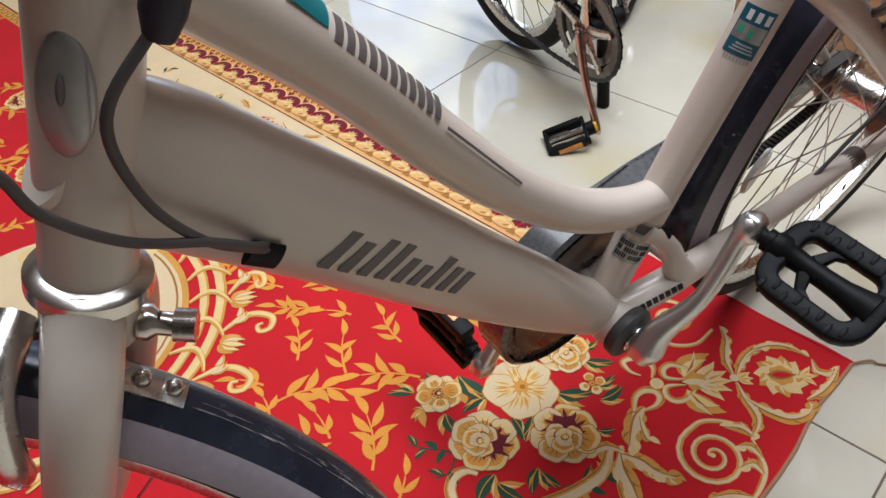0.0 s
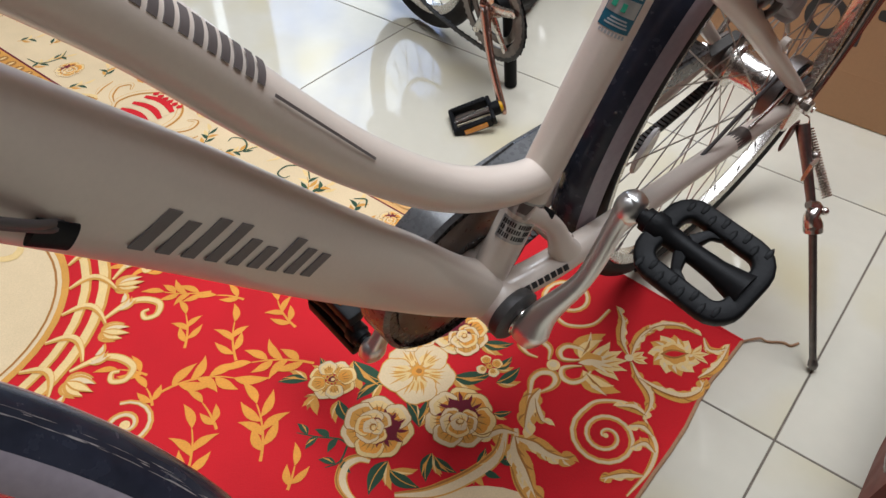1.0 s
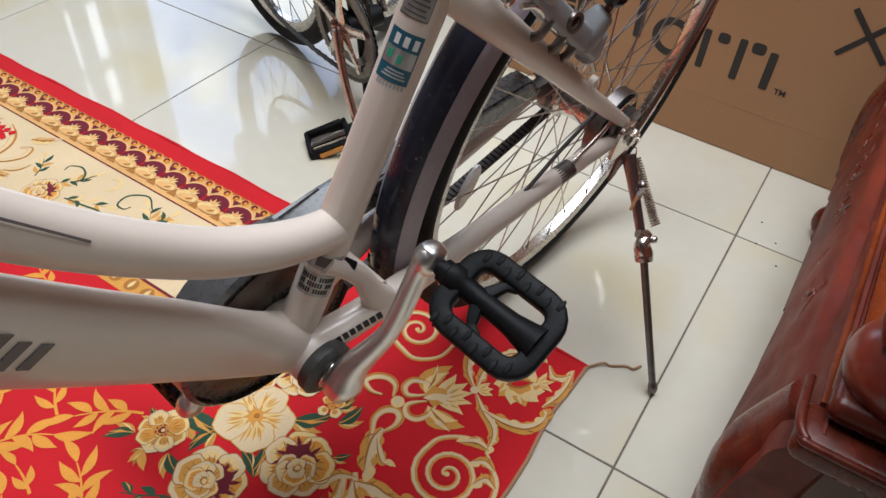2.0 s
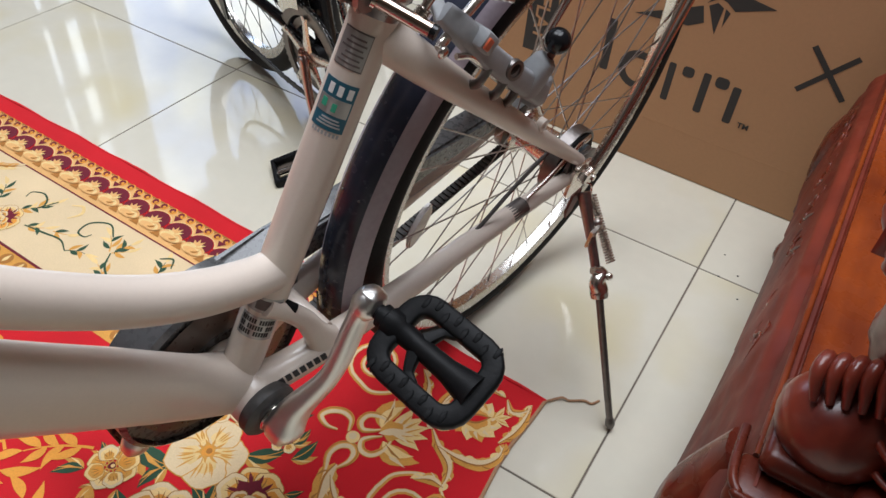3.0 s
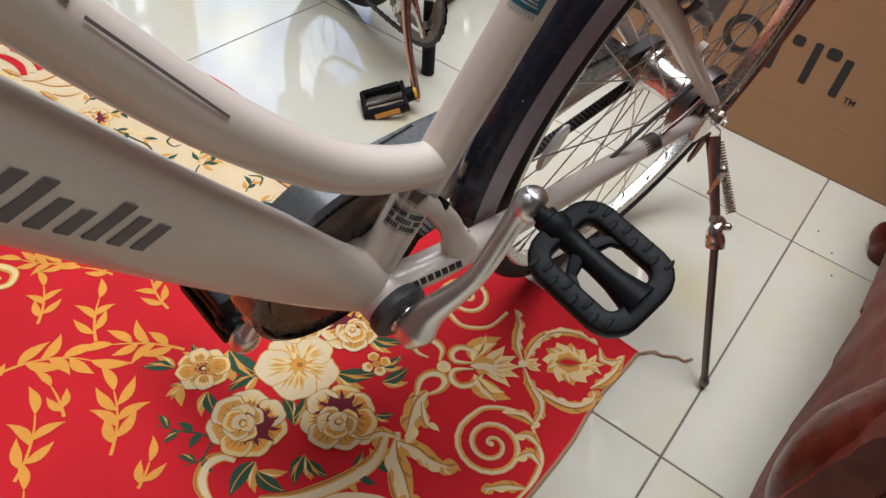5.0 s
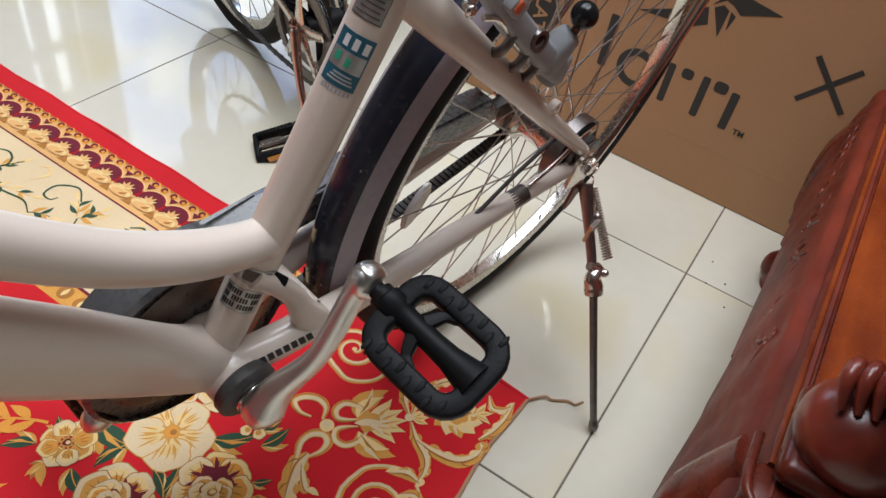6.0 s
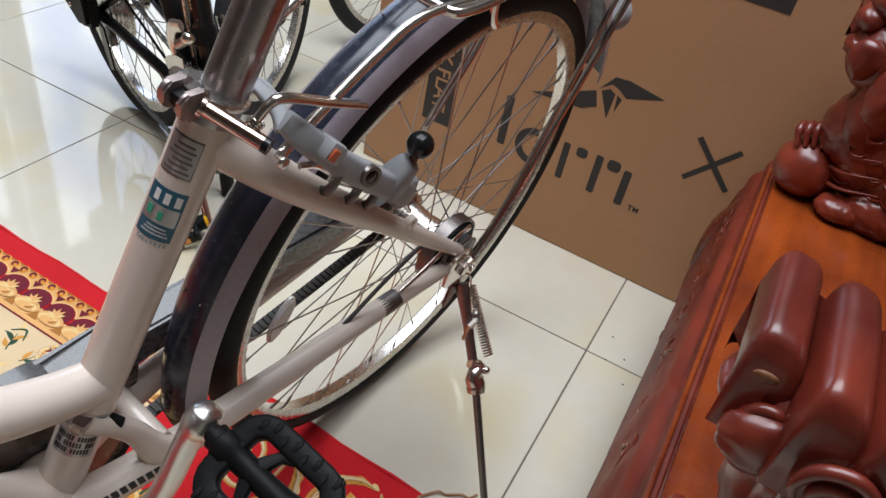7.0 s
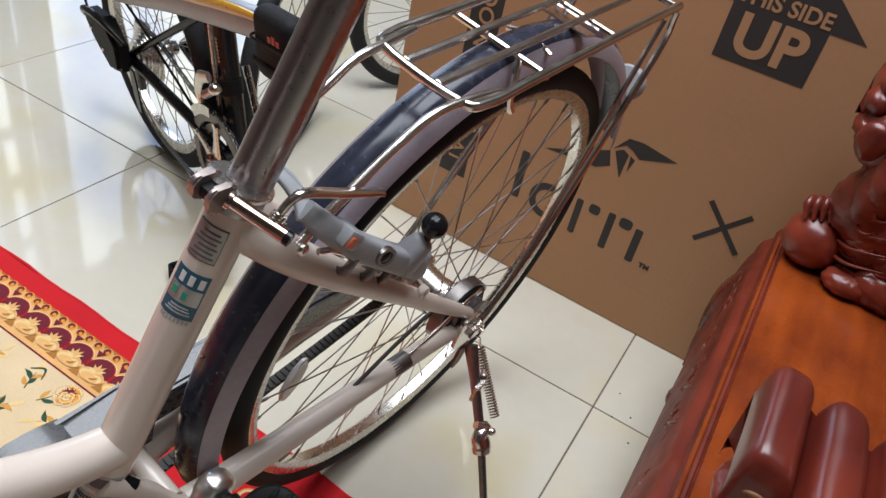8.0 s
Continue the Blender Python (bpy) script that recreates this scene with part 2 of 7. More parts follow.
def revolve(profile, centre=(0, 0, 0), a0=0.0, a1=360.0, n=64, shut=True, bm=None):
    """Turns a profile of (radius, y) round the Y axis through centre, from a0 to a1 degrees; shut: the profile is a loop."""
    bm = bm or bmesh.new()
    full = abs(a1 - a0) >= 360
    rows = []
    for i in range(n if full else n + 1):
        a = radians(a0 + (a1 - a0) * i / n)
        rows.append([bm.verts.new((centre[0] + r * math.cos(a), centre[1] + y, centre[2] + r * math.sin(a))) for r, y in profile])
    k = len(profile)
    for i in range(n if full else n):
        q, r = rows[i], rows[(i + 1) % len(rows)]
        for j in range(k if shut else k - 1):
            bm.faces.new((q[j], q[(j + 1) % k], r[(j + 1) % k], r[j]))
    if not full and shut:
        bm.faces.new(rows[0]), bm.faces.new(rows[-1][::-1])
    return bm


def block(x0, x1, y0, y1, z0, z1, bevel=0.0, seg=2, bm=None):
    bm = bm or bmesh.new()
    made = bmesh.ops.create_cube(bm, size=1)["verts"]
    for v in made:
        v.co = Vector((x0 + (v.co.x + 0.5) * (x1 - x0), y0 + (v.co.y + 0.5) * (y1 - y0), z0 + (v.co.z + 0.5) * (z1 - z0)))
    if bevel:
        edges = list({e for v in made for e in v.link_edges})
        bmesh.ops.bevel(bm, geom=edges, offset=bevel, segments=seg, affect="EDGES", profile=0.5)
    return bm


def prism(outline, depth, axis="z", at=0.0, bevel=0.0, bm=None):
    """A plate with the given outline of (u, v): z: x, y; y: x, z; x: y, z; from at to at + depth."""
    bm = bm or bmesh.new()

    def put(u, v, w):
        return {"z": (u, v, w), "y": (u, w, v), "x": (w, u, v)}[axis]
    lo = [bm.verts.new(put(u, v, at)) for u, v in outline]
    hi = [bm.verts.new(put(u, v, at + depth)) for u, v in outline]
    bm.faces.new(lo), bm.faces.new(hi[::-1])
    for i in range(len(lo)):
        j = (i + 1) % len(lo)
        bm.faces.new((lo[i], hi[i], hi[j], lo[j]))
    if bevel:
        bm.edges.ensure_lookup_table()
        ring = [e for e in bm.edges if (e.verts[0] in hi and e.verts[1] in hi) or (e.verts[0] in lo and e.verts[1] in lo)]
        bmesh.ops.bevel(bm, geom=ring, offset=bevel, segments=2, affect="EDGES")
    return bm


def ball(centre, r, sub=2, scale=(1, 1, 1), bm=None):
    bm = bm or bmesh.new()
    made = bmesh.ops.create_icosphere(bm, subdivisions=sub, radius=r)["verts"]
    for v in made:
        v.co = Vector((v.co.x * scale[0], v.co.y * scale[1], v.co.z * scale[2])) + Vector(centre)
    return bm


def rod(a, b, r, seg=10, r2=None, bm=None):
    a, b = Vector(a), Vector(b)
    side = (0, 0, 1) if abs((b - a).normalized().z) < 0.9 else (1, 0, 0)
    return sweep([a, b], [r, r if r2 is None else r2], seg, up=side, bm=bm)


def coil(a, b, r, wire, turns, n=10):
    a, b = Vector(a), Vector(b)
    t = (b - a).normalized()
    u = t.orthogonal().normalized()
    v = t.cross(u)
    pts = [a.lerp(b, i / (turns * n)) + (u * math.cos(2 * math.pi * i / n) + v * math.sin(2 * math.pi * i / n)) * r for i in range(turns * n + 1)]
    return sweep(pts, wire, 5, up=t)


def rounded(x0, x1, y0, y1, r, n=5):
    out = []
    for cx, cy, a in ((x1 - r, y1 - r, 0), (x0 + r, y1 - r, 90), (x0 + r, y0 + r, 180), (x1 - r, y0 + r, 270)):
        out += [(cx + r * math.cos(radians(a + 90 * i / n)), cy + r * math.sin(radians(a + 90 * i / n))) for i in range(n + 1)]
    return out

# ---- room ----
X0, X1, Y0, Y1, H = -3.2, 3.2, -3.8, 5.2, 3.2
TX, TY, TILE = 0.302, 1.077, 0.6

floor = thing("floor", "polished cream porcelain tile floor with dark grout", "floor", kind="structure")
part("grout_bed", block(X0, X1, Y0, Y1, -0.1, -0.0012), "grout", floor)
# unseen ceiling, with a hole added to let the overhead fill through
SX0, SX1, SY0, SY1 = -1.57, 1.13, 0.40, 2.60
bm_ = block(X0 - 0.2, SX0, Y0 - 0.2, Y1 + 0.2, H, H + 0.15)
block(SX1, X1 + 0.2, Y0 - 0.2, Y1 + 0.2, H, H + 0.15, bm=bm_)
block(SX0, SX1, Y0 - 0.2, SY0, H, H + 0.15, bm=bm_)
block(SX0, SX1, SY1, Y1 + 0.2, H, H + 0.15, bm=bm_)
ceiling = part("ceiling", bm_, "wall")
tagged(ceiling, "beige painted ceiling with an opening added for the overhead fill lamp", "ceiling", kind="structure")


def wall(name, pieces, label):
    w = thing(name, label, "wall", kind="structure")
    for p in pieces:
        part("wall_panel", block(*p), "wall", w)
    return w


# west wall: a barred window and a wide open doorway
W1, W2, D1, D2 = 2.53, 2.97, 3.00, 4.95
wall("wall_west", [
    (X0 - 0.2, X0, Y0 - 0.2, W1, 0, H), (X0 - 0.2, X0, W1, W2, 0, 0.45), (X0 - 0.2, X0, W1, W2, 2.6, H),
    (X0 - 0.2, X0, W2, D1, 0, H), (X0 - 0.2, X0, D1, D2, 2.75, H), (X0 - 0.2, X0, D2, Y1 + 0.2, 0, H)],
    "beige painted wall with a barred window and doorway")
wall("wall_east", [(X1, X1 + 0.2, Y0 - 0.2, Y1 + 0.2, 0, H)], "plain beige painted wall")
wall("wall_north", [(X0, X1, Y1, Y1 + 0.2, 0, H)], "plain beige painted wall")
wall("wall_south", [(X0, X1, Y0 - 0.2, Y0, 0, H)], "plain beige painted wall")

win = thing("window_1", "dark framed window with vertical bars", "window", kind="structure")
for y, half in ((2.548, 0.018), (2.665, 0.040), (2.842, 0.040), (2.957, 0.013)):
    part("window_bar", block(X0 - 0.13, X0 - 0.07, y - half, y + half, 0.45, 2.6, 0.006), "frame", win)
for z, half in ((0.48, 0.03), (0.98, 0.05), (1.42, 0.03), (1.745, 0.04), (2.20, 0.03), (2.57, 0.03)):
    part("window_rail", block(X0 - 0.125, X0 - 0.075, W1, W2, z - half, z + half, 0.006), "frame", win)
door = thing("door_1", "dark framed open double doorway", "doorway", kind="structure")
for y in (D1 + 0.04, D2 - 0.04):
    part("door_post", block(X0 - 0.14, X0 - 0.04, y - 0.04, y + 0.04, 0, 2.75, 0.006), "frame", door)
part("door_head", block(X0 - 0.135, X0 - 0.045, D1 + 0.08, D2 - 0.08, 2.67, 2.75, 0.006), "frame", door)

ground = part("ground", block(-40, 40, -40, 40, -0.3, -0.101), surface("pale_concrete", (0.35, 0.33, 0.3), 0.9, 0, 0.15, 10, 0.5))


def cloudy_sky():
    """A glowing sky with soft white clouds on pale blue."""
    m = bpy.data.materials.new("cloudy_sky")
    m.use_nodes = True
    n, l = m.node_tree.nodes, m.node_tree.links
    n.remove(n["Principled BSDF"])
    co, cloud, ramp, em = n.new("ShaderNodeTexCoord"), n.new("ShaderNodeTexNoise"), n.new("ShaderNodeValToRGB"), n.new("ShaderNodeEmission")
    cloud.inputs["Scale"].default_value, cloud.inputs["Detail"].default_value, cloud.inputs["Roughness"].default_value = 1.5, 5, 0.6
    l.new(co.outputs["Object"], cloud.inputs["Vector"])
    l.new(cloud.outputs["Fac"], ramp.inputs["Fac"])
    ramp.color_ramp.elements[0].position, ramp.color_ramp.elements[0].color = 0.40, (0.30, 0.46, 0.86, 1)
    ramp.color_ramp.elements[1].position, ramp.color_ramp.elements[1].color = 0.60, (0.86, 0.95, 1.0, 1)
    em.inputs["Strength"].default_value = 3.9
    l.new(ramp.outputs[0], em.inputs["Color"])
    l.new(em.outputs[0], n["Material Output"].inputs["Surface"])
    return m


backdrop = part("backdrop", block(-4.9, -4.85, 0.5, 8.0, 1.10, 4.4), cloudy_sky())
tagged(backdrop, "bright cloudy sky outside the doorway", "sky", kind="structure")
tagged(ground, "pale concrete yard ground outside the room", "ground", kind="structure")

# ---- rug ----
RUGZ = 0.006
RUG = pose(0.196, 1.216, 0, 0, 0, -1.2)
rug = thing("rug", "red floral rug with cream and gold border, lying on tiles", "rug", RUG)


def drawn(x, y):
    """The rug's far edge bows out a little between its corners."""
    return y + 0.0125 * math.sin(math.pi * min(1.0, max(0.0, -x / 1.8))) * max(0.0, 1 + y / 0.45)


def rug_base():
    """The rug's sheet, with a slightly wavy free edge; its corner is at the origin."""
    bm = bmesh.new()
    nx, ny = 48, 48
    top = []
    for i in range(nx + 1):
        row = []
        for j in range(ny + 1):
            x, y = -2.6 * i / nx, -2.6 * j / ny
            ex = 0.004 * math.sin(y * 17) * (1 if i == 0 else 0)
            ey = 0.003 * math.sin(x * 15) * (1 if j == 0 else 0)
            row.append(bm.verts.new((x + ex, drawn(x, y) + ey, RUGZ)))
        top.append(row)
    for i in range(nx):
        for j in range(ny):
            bm.faces.new((top[i][j], top[i + 1][j], top[i + 1][j + 1], top[i][j + 1]))
    ext = bmesh.ops.extrude_face_region(bm, geom=bm.faces[:])
    for v in ext["geom"]:
        if isinstance(v, bmesh.types.BMVert):
            v.co.z = 0.0005
    return bm


part("rug_sheet", rug_base(), "rugred", rug)

# ---- white belt-drive city bicycle, leaning on its kickstand ----
BIKE = pose(0.0008, 1.3572, 0.0031, 8.04, 0.85, 81.46)
bike = thing("city_bicycle", "pearl white belt-drive step-through city bicycle on its side stand", "bicycle", BIKE)
AX = Vector((0, 0, 0.367))
BB = Vector((-0.539, 0, 0.300))
FA = Vector((-1.205, 0, 0.333))
CROWN = Vector((-1.017, 0, 0.703))
HEADDIR = Vector((math.sin(radians(17)), 0, math.cos(radians(17))))
STEER = Matrix.Translation(CROWN) @ Matrix.Rotation(radians(-36), 4, HEADDIR) @ Matrix.Translation(-CROWN)


def wheel(name, centre, radius, m, rear):
    """A spoked wheel: tyre, rim, hub and single spokes with nipples."""
    w = part(name, revolve([(0.012, -0.05), (0.012, 0.05), (0.024, 0.05), (0.024, 0.034), (0.036, 0.033), (0.036, 0.028), (0.027, 0.024),
                            (0.025, 0.0), (0.027, -0.024), (0.036, -0.028), (0.036, -0.033), (0.02, -0.034), (0.02, -0.05)],
                           centre, n=40), "alloy", bike, "silver hub shell and rim with black tyre", m)
    mid, t = radius - 0.017, 0.017
    prof = [(mid + t * math.cos(radians(a)), 1.02 * t * math.sin(radians(a))) for a in range(-130, 131, 20)]
    part("tyre", revolve(prof, centre, n=96), "rubber", w, "black rubber tyre", m)
    ri = radius - 0.033
    rim = [(ri - 0.012, -0.008), (ri - 0.004, -0.013), (ri + 0.004, -0.0125), (ri + 0.004, -0.010), (ri - 0.003, 0.0), (ri + 0.004, 0.010),
           (ri + 0.004, 0.0125), (ri - 0.004, 0.013), (ri - 0.012, 0.008), (ri - 0.013, 0)]
    part("rim", revolve(rim, centre, n=96), "alloy", w, "polished aluminium rim", m)
    for i in range(36):
        side = 1 if i % 2 else -1
        a = 2 * math.pi * i / 36
        lead = radians(62) * (1 if (i // 2) % 2 else -1)
        p0 = Vector(centre) + Vector((0.033 * math.cos(a + lead), 0.031 * side, 0.033 * math.sin(a + lead)))
        p1 = Vector(centre) + Vector(((ri - 0.012) * math.cos(a), 0.003 * side, (ri - 0.012) * math.sin(a)))
        bm = rod(p0, p1, 0.0011, 5)
        rod(p1 + (p0 - p1).normalized() * 0.014, p1, 0.0021, 6, bm=bm)
        part("spoke", bm, "spoke", w, m=m)
    return w


rear_wheel = wheel("rear_wheel", AX, 0.364, Matrix(), True)
front_wheel = wheel("front_wheel", FA, 0.328, STEER, False)


def fender(name, centre, r, a0, a1, m):
    n = 72
    mid = [(r - 0.0055, -0.0185), (r - 0.0032, -0.0195), (r + 0.0020, -0.012), (r + 0.0042, -0.004), (r + 0.0042, 0.004), (r + 0.0020, 0.012), (r - 0.0032, 0.0195),
           (r - 0.0055, 0.0185), (r + 0.001, 0)]
    f = part(name, revolve(mid, centre, a0, a1, n), "fender", bike, "glossy dark smoke plastic mudguard with mauve side lips", m)
    for s in (-1, 1):
        lip = [(r - 0.0034, 0.0195 * s), (r - 0.009, 0.0252 * s), (r - 0.024, 0.0290 * s), (r - 0.025, 0.0276 * s), (r - 0.010, 0.0238 * s),
               (r - 0.0055, 0.0185 * s)]
        part("fender_lip", revolve(lip, centre, a0, a1, n), "fenderlip", f, "mauve-grey side lip", m)
    return f


rear_fender = fender("rear_fender", AX, 0.414, 22, 187, Matrix())
front_fender = fender("front_fender", FA, 0.347, -8, 118, STEER)

# frame
frame_part = part("frame", sweep([(-0.543, 0, 0.31), (-0.3905, 0, 0.7200)], 0.0205, 32), "paint", bike, "pearl white painted aluminium frame")
F = frame_part
part("top_tube", sweep(curve_points([(-0.488, 0, 0.452), (-0.53, 0, 0.4626), (-0.585, 0, 0.4877), (-0.65, 0, 0.5317), (-0.73, 0, 0.605),
                                     (-0.80, 0, 0.6837), (-0.87, 0, 0.7705), (-0.95, 0, 0.856), (-0.985, 0, 0.893)]), [0.0202, 0.0217, 0.0210, 0.0214, 0.0235], 28), "paint", F)
part("down_tube", sweep(curve_points([(-0.54, 0, 0.300), (-0.605, 0, 0.358), (-0.685, 0, 0.443), (-0.763, 0, 0.527), (-0.87, 0, 0.648), (-0.965, 0, 0.750), (-1.0, 0, 0.788)]),
                        [0.029, 0.034, 0.039, 0.040, 0.041, 0.041, 0.034], 36, flat=[1.15, 0.72, 0.55, 0.54, 0.54, 0.52, 0.5], power=2.6), "paint", F)
part("head_tube", sweep([CROWN + HEADDIR * 0.012, CROWN + HEADDIR * 0.2], 0.0225, 32), "paint", F)
part("bottom_bracket_shell", revolve([(0.0, -0.040), (0.027, -0.040), (0.0305, -0.036), (0.0305, 0.036), (0.027, 0.040), (0, 0.040)], BB, n=36, shut=False), "paint", F)
for s in (-1, 1):
    part("chain_stay", sweep(curve_points([(-0.548, 0.014 * s, 0.304), (-0.525, 0.022 * s, 0.312), (-0.46, 0.036 * s, 0.325), (-0.33, 0.048 * s, 0.341), (-0.14, 0.06 * s, 0.356), (-0.02, 0.069 * s, 0.363)]),
                             [0.0195, 0.0195, 0.0185, 0.0155, 0.0130, 0.011], 22), "paint", F)
    part("seat_stay", sweep(curve_points([(-0.398, 0.004 * s, 0.688), (-0.384, 0.013 * s, 0.676), (-0.350, 0.034 * s, 0.648), (-0.278, 0.050 * s, 0.592), (-0.138, 0.06 * s, 0.484), (-0.010, 0.069 * s, 0.387)]),
                            [0.017, 0.0195, 0.0175, 0.0145, 0.0115, 0.009], 20), "paint", F)
    part("dropout", prism(rounded(-0.035, 0.025, 0.345, 0.397, 0.012), 0.006, "y", 0.067 * s - 0.003, 0.001), "steel", F, "bare steel dropout")

# seat post and clamp
part("seat_post", sweep([(-0.392, 0, 0.700), (-0.277, 0, 1.012)], 0.0182, 32), "post", bike, "satin grey aluminium seat post")
CLUSTER = Matrix.Translation((-0.003, 0, 0.013))
clamp = part("seat_clamp", sweep([(-0.3985, 0, 0.6930), (-0.3920, 0, 0.7085)], 0.0232, 32), "post", bike, "silver quick-release seat clamp")
clamp.matrix_basis = CLUSTER

# fork and steering
fork = part("fork", sweep([CROWN - HEADDIR * 0.03, CROWN + HEADDIR * 0.01], 0.024, 24), "paint", bike, "pearl white painted fork", STEER)
for s in (-1, 1):
    part("fork_blade", sweep(curve_points([CROWN + Vector((0, 0.01 * s, 0.0)), CROWN + Vector((-0.008, 0.044 * s, -0.05)), CROWN + Vector((-0.05, 0.05 * s, -0.17)),
                                           CROWN + Vector((-0.11, 0.052 * s, -0.29)), FA + Vector((0, 0.054 * s, 0))]),
                             [0.019, 0.0185, 0.017, 0.014, 0.010], 20), "paint", fork, m=STEER)
part("headset_ring", sweep([CROWN + HEADDIR * t for t in (-0.004, 0.0, 0.008, 0.012)], [0.024, 0.0295, 0.0295, 0.024], 32), "chrome", fork, "chrome headset ring")


# cranks and pedals
def pedal(s, end, turn):
    """A platform pedal with its cage, spindle barrel, ribs and tread studs; end: the crank's eye; s: side."""
    m = Matrix.Translation(end) @ Matrix.Rotation(radians(turn), 4, "Y")
    out = rounded(-0.0375, 0.0375, 0.0385, 0.1360, 0.020)
    cage = sweep([(u, s * v, 0) for u, v in out], 0.0108, 16, flat=0.78, up=(0, 0, 1), closed=True, power=5.0)
    pd = part("pedal", cage, "blackplastic", bike, "black plastic platform pedal", m)
    part("pedal_barrel", sweep([(0, s * y, 0) for y in (0.004, 0.018, 0.019, 0.026, 0.028, 0.040, 0.044, 0.062, 0.084, 0.104, 0.122, 0.134)], [0.0085, 0.0085, 0.0125, 0.0125, 0.0155, 0.0155, 0.0120, 0.0108, 0.0108, 0.0120, 0.0155, 0.0185], 20, up=(0, 0, 1)), "blackplastic", pd, m=m)
    for q in (-1, 1):
        part("pedal_rib", sweep(curve_points([(0.008 * q, s * 0.068, 0), (0.024 * q, s * 0.076, 0), (0.030 * q, s * 0.086, 0), (0.037 * q, s * 0.092, 0)]), [0.0075, 0.0050, 0.0050, 0.0070], 10, up=(0, 0, 1), power=3.0), "blackplastic", pd, m=m)
        if s > 0:
            part("pedal_rail", block(min(0.026 * q, 0.0475 * q), max(0.026 * q, 0.0475 * q), 0.03, 0.133, -0.0125, 0.0125, 0.004), "blackplastic", pd, m=m)
            if q > 0:
                part("pedal_reflector", block(min(0.0475 * q, 0.0500 * q), max(0.0475 * q, 0.0500 * q), -0.026 + s * 0.08, 0.03 + s * 0.08, -0.0065, 0.0065, 0.001), "orange", pd, "amber reflector", m)
        for k in range(8):
            for zz in (-1, 1):
                part("tread_stud", ball((0.0375 * q + 0.003 * (1 if k % 2 else -1), s * (0.046 + k * 0.0118), zz * 0.0078), 0.0040, 1, (1.9, 0.85, 0.75)), "blackplastic", pd, m=m)
    return pd


CR = Vector((0.083, 0, 0.158))


def crank(s):
    c = BB + CR * (1 if s < 0 else -1)
    a, b = BB + Vector((0, 0.074 * s, 0)), c + Vector((0, 0.091 * s, 0))
    d = (b - a).normalized()
    pts = [a - d * 0.016, a, a + d * 0.03, a.lerp(b, 0.5) + Vector((0.003, 0.0085 * s, -0.003)), b - d * 0.02, b, b + d * 0.013, b + d * 0.0185]
    cr = part("crank_arm", sweep(curve_points(pts, 5), [0.014, 0.0215, 0.0185, 0.0138, 0.0142, 0.0180, 0.0150, 0.005], 22, flat=[1.0, 0.95, 0.78, 0.66, 0.66, 0.78, 0.78, 0.8], power=2.8), "cranksatin", bike, "polished aluminium crank arm")
    part("crank_bolt_cap", revolve([(0.0, 0.0), (0.011, 0.0), (0.012, 0.004 * s), (0.0, 0.0045 * s)], a + Vector((0, 0.0125 * s, 0)), n=20, shut=False), "steel", cr)
    part("crank_eye", ball(b, 0.0192, 3, (1, 0.82, 1)), "cranksatin", cr)
    return b


eye_l = crank(-1)
eye_r = crank(1)
pedal(-1, eye_l, -25)
pedal(1, eye_r, -96)
part("dust_ring", revolve([(0.013, -0.0385), (0.031, -0.0385), (0.033, -0.041), (0.033, -0.051), (0.029, -0.055), (0.022, -0.0565), (0.013, -0.057)], BB, n=40), "greyplastic", bike, "black bottom bracket cap")

part("axle_washer", revolve([(0.010, -0.0565), (0.0185, -0.0565), (0.0195, -0.0585), (0.0185, -0.0605), (0.010, -0.0610)], BB, n=32), "chrome", bike, "bright axle washer")

# belt, pulleys and cover


def hull(c0, r0, c1, r1, n=24):
    """Outline round two circles in the x-z plane."""
    d = Vector((c1.x - c0.x, c1.z - c0.z))
    base, off = math.atan2(d.y, d.x), math.acos((r0 - r1) / d.length)
    out = [(c1.x + r1 * math.cos(base + off - 2 * off * (1 - i / n)), c1.z + r1 * math.sin(base + off - 2 * off * (1 - i / n))) for i in range(n + 1)]
    rest = 2 * math.pi - 2 * off
    return out + [(c0.x + r0 * math.cos(base + off + rest * i / n), c0.z + r0 * math.sin(base + off + rest * i / n)) for i in range(n + 1)]


def belt_loop():
    o = hull(BB, 0.082, AX, 0.040)
    i = hull(BB, 0.079, AX, 0.037)
    bm = bmesh.new()
    rows = [[bm.verts.new((u, y, v)) for y, (u, v) in ((0.041, a), (0.057, a), (0.057, b), (0.041, b))] for a, b in zip(o, i)]
    for k in range(len(rows)):
        q, r = rows[k], rows[(k + 1) % len(rows)]
        for j in range(4):
            bm.faces.new((q[j], q[(j + 1) % 4], r[(j + 1) % 4], r[j]))
    ring = [Vector((u, 0, v)) for u, v in i]
    total = 0.0
    for k in range(len(ring)):
        a, b = ring[k], ring[(k + 1) % len(ring)]
        step = (b - a).length
        while total < step and step > 1e-6:
            p, t = a + (b - a) * (total / step), (b - a).normalized()
            nrm = Vector((-t.z, 0, t.x))
            nrm = nrm if nrm.dot(Vector(((BB.x + AX.x) / 2, 0, (BB.z + AX.z) / 2)) - p) > 0 else -nrm
            vs = [bm.verts.new(p + t * x + nrm * z + Vector((0, y, 0))) for x in (-0.0022, 0.0022) for y in (0.042, 0.056) for z in (-0.0005, 0.003)]
            for f in ((0, 1, 3, 2), (4, 6, 7, 5), (0, 4, 5, 1), (2, 3, 7, 6), (1, 5, 7, 3), (0, 2, 6, 4)):
                bm.faces.new([vs[x] for x in f])
            total += 0.0085
        total -= step
    return bm


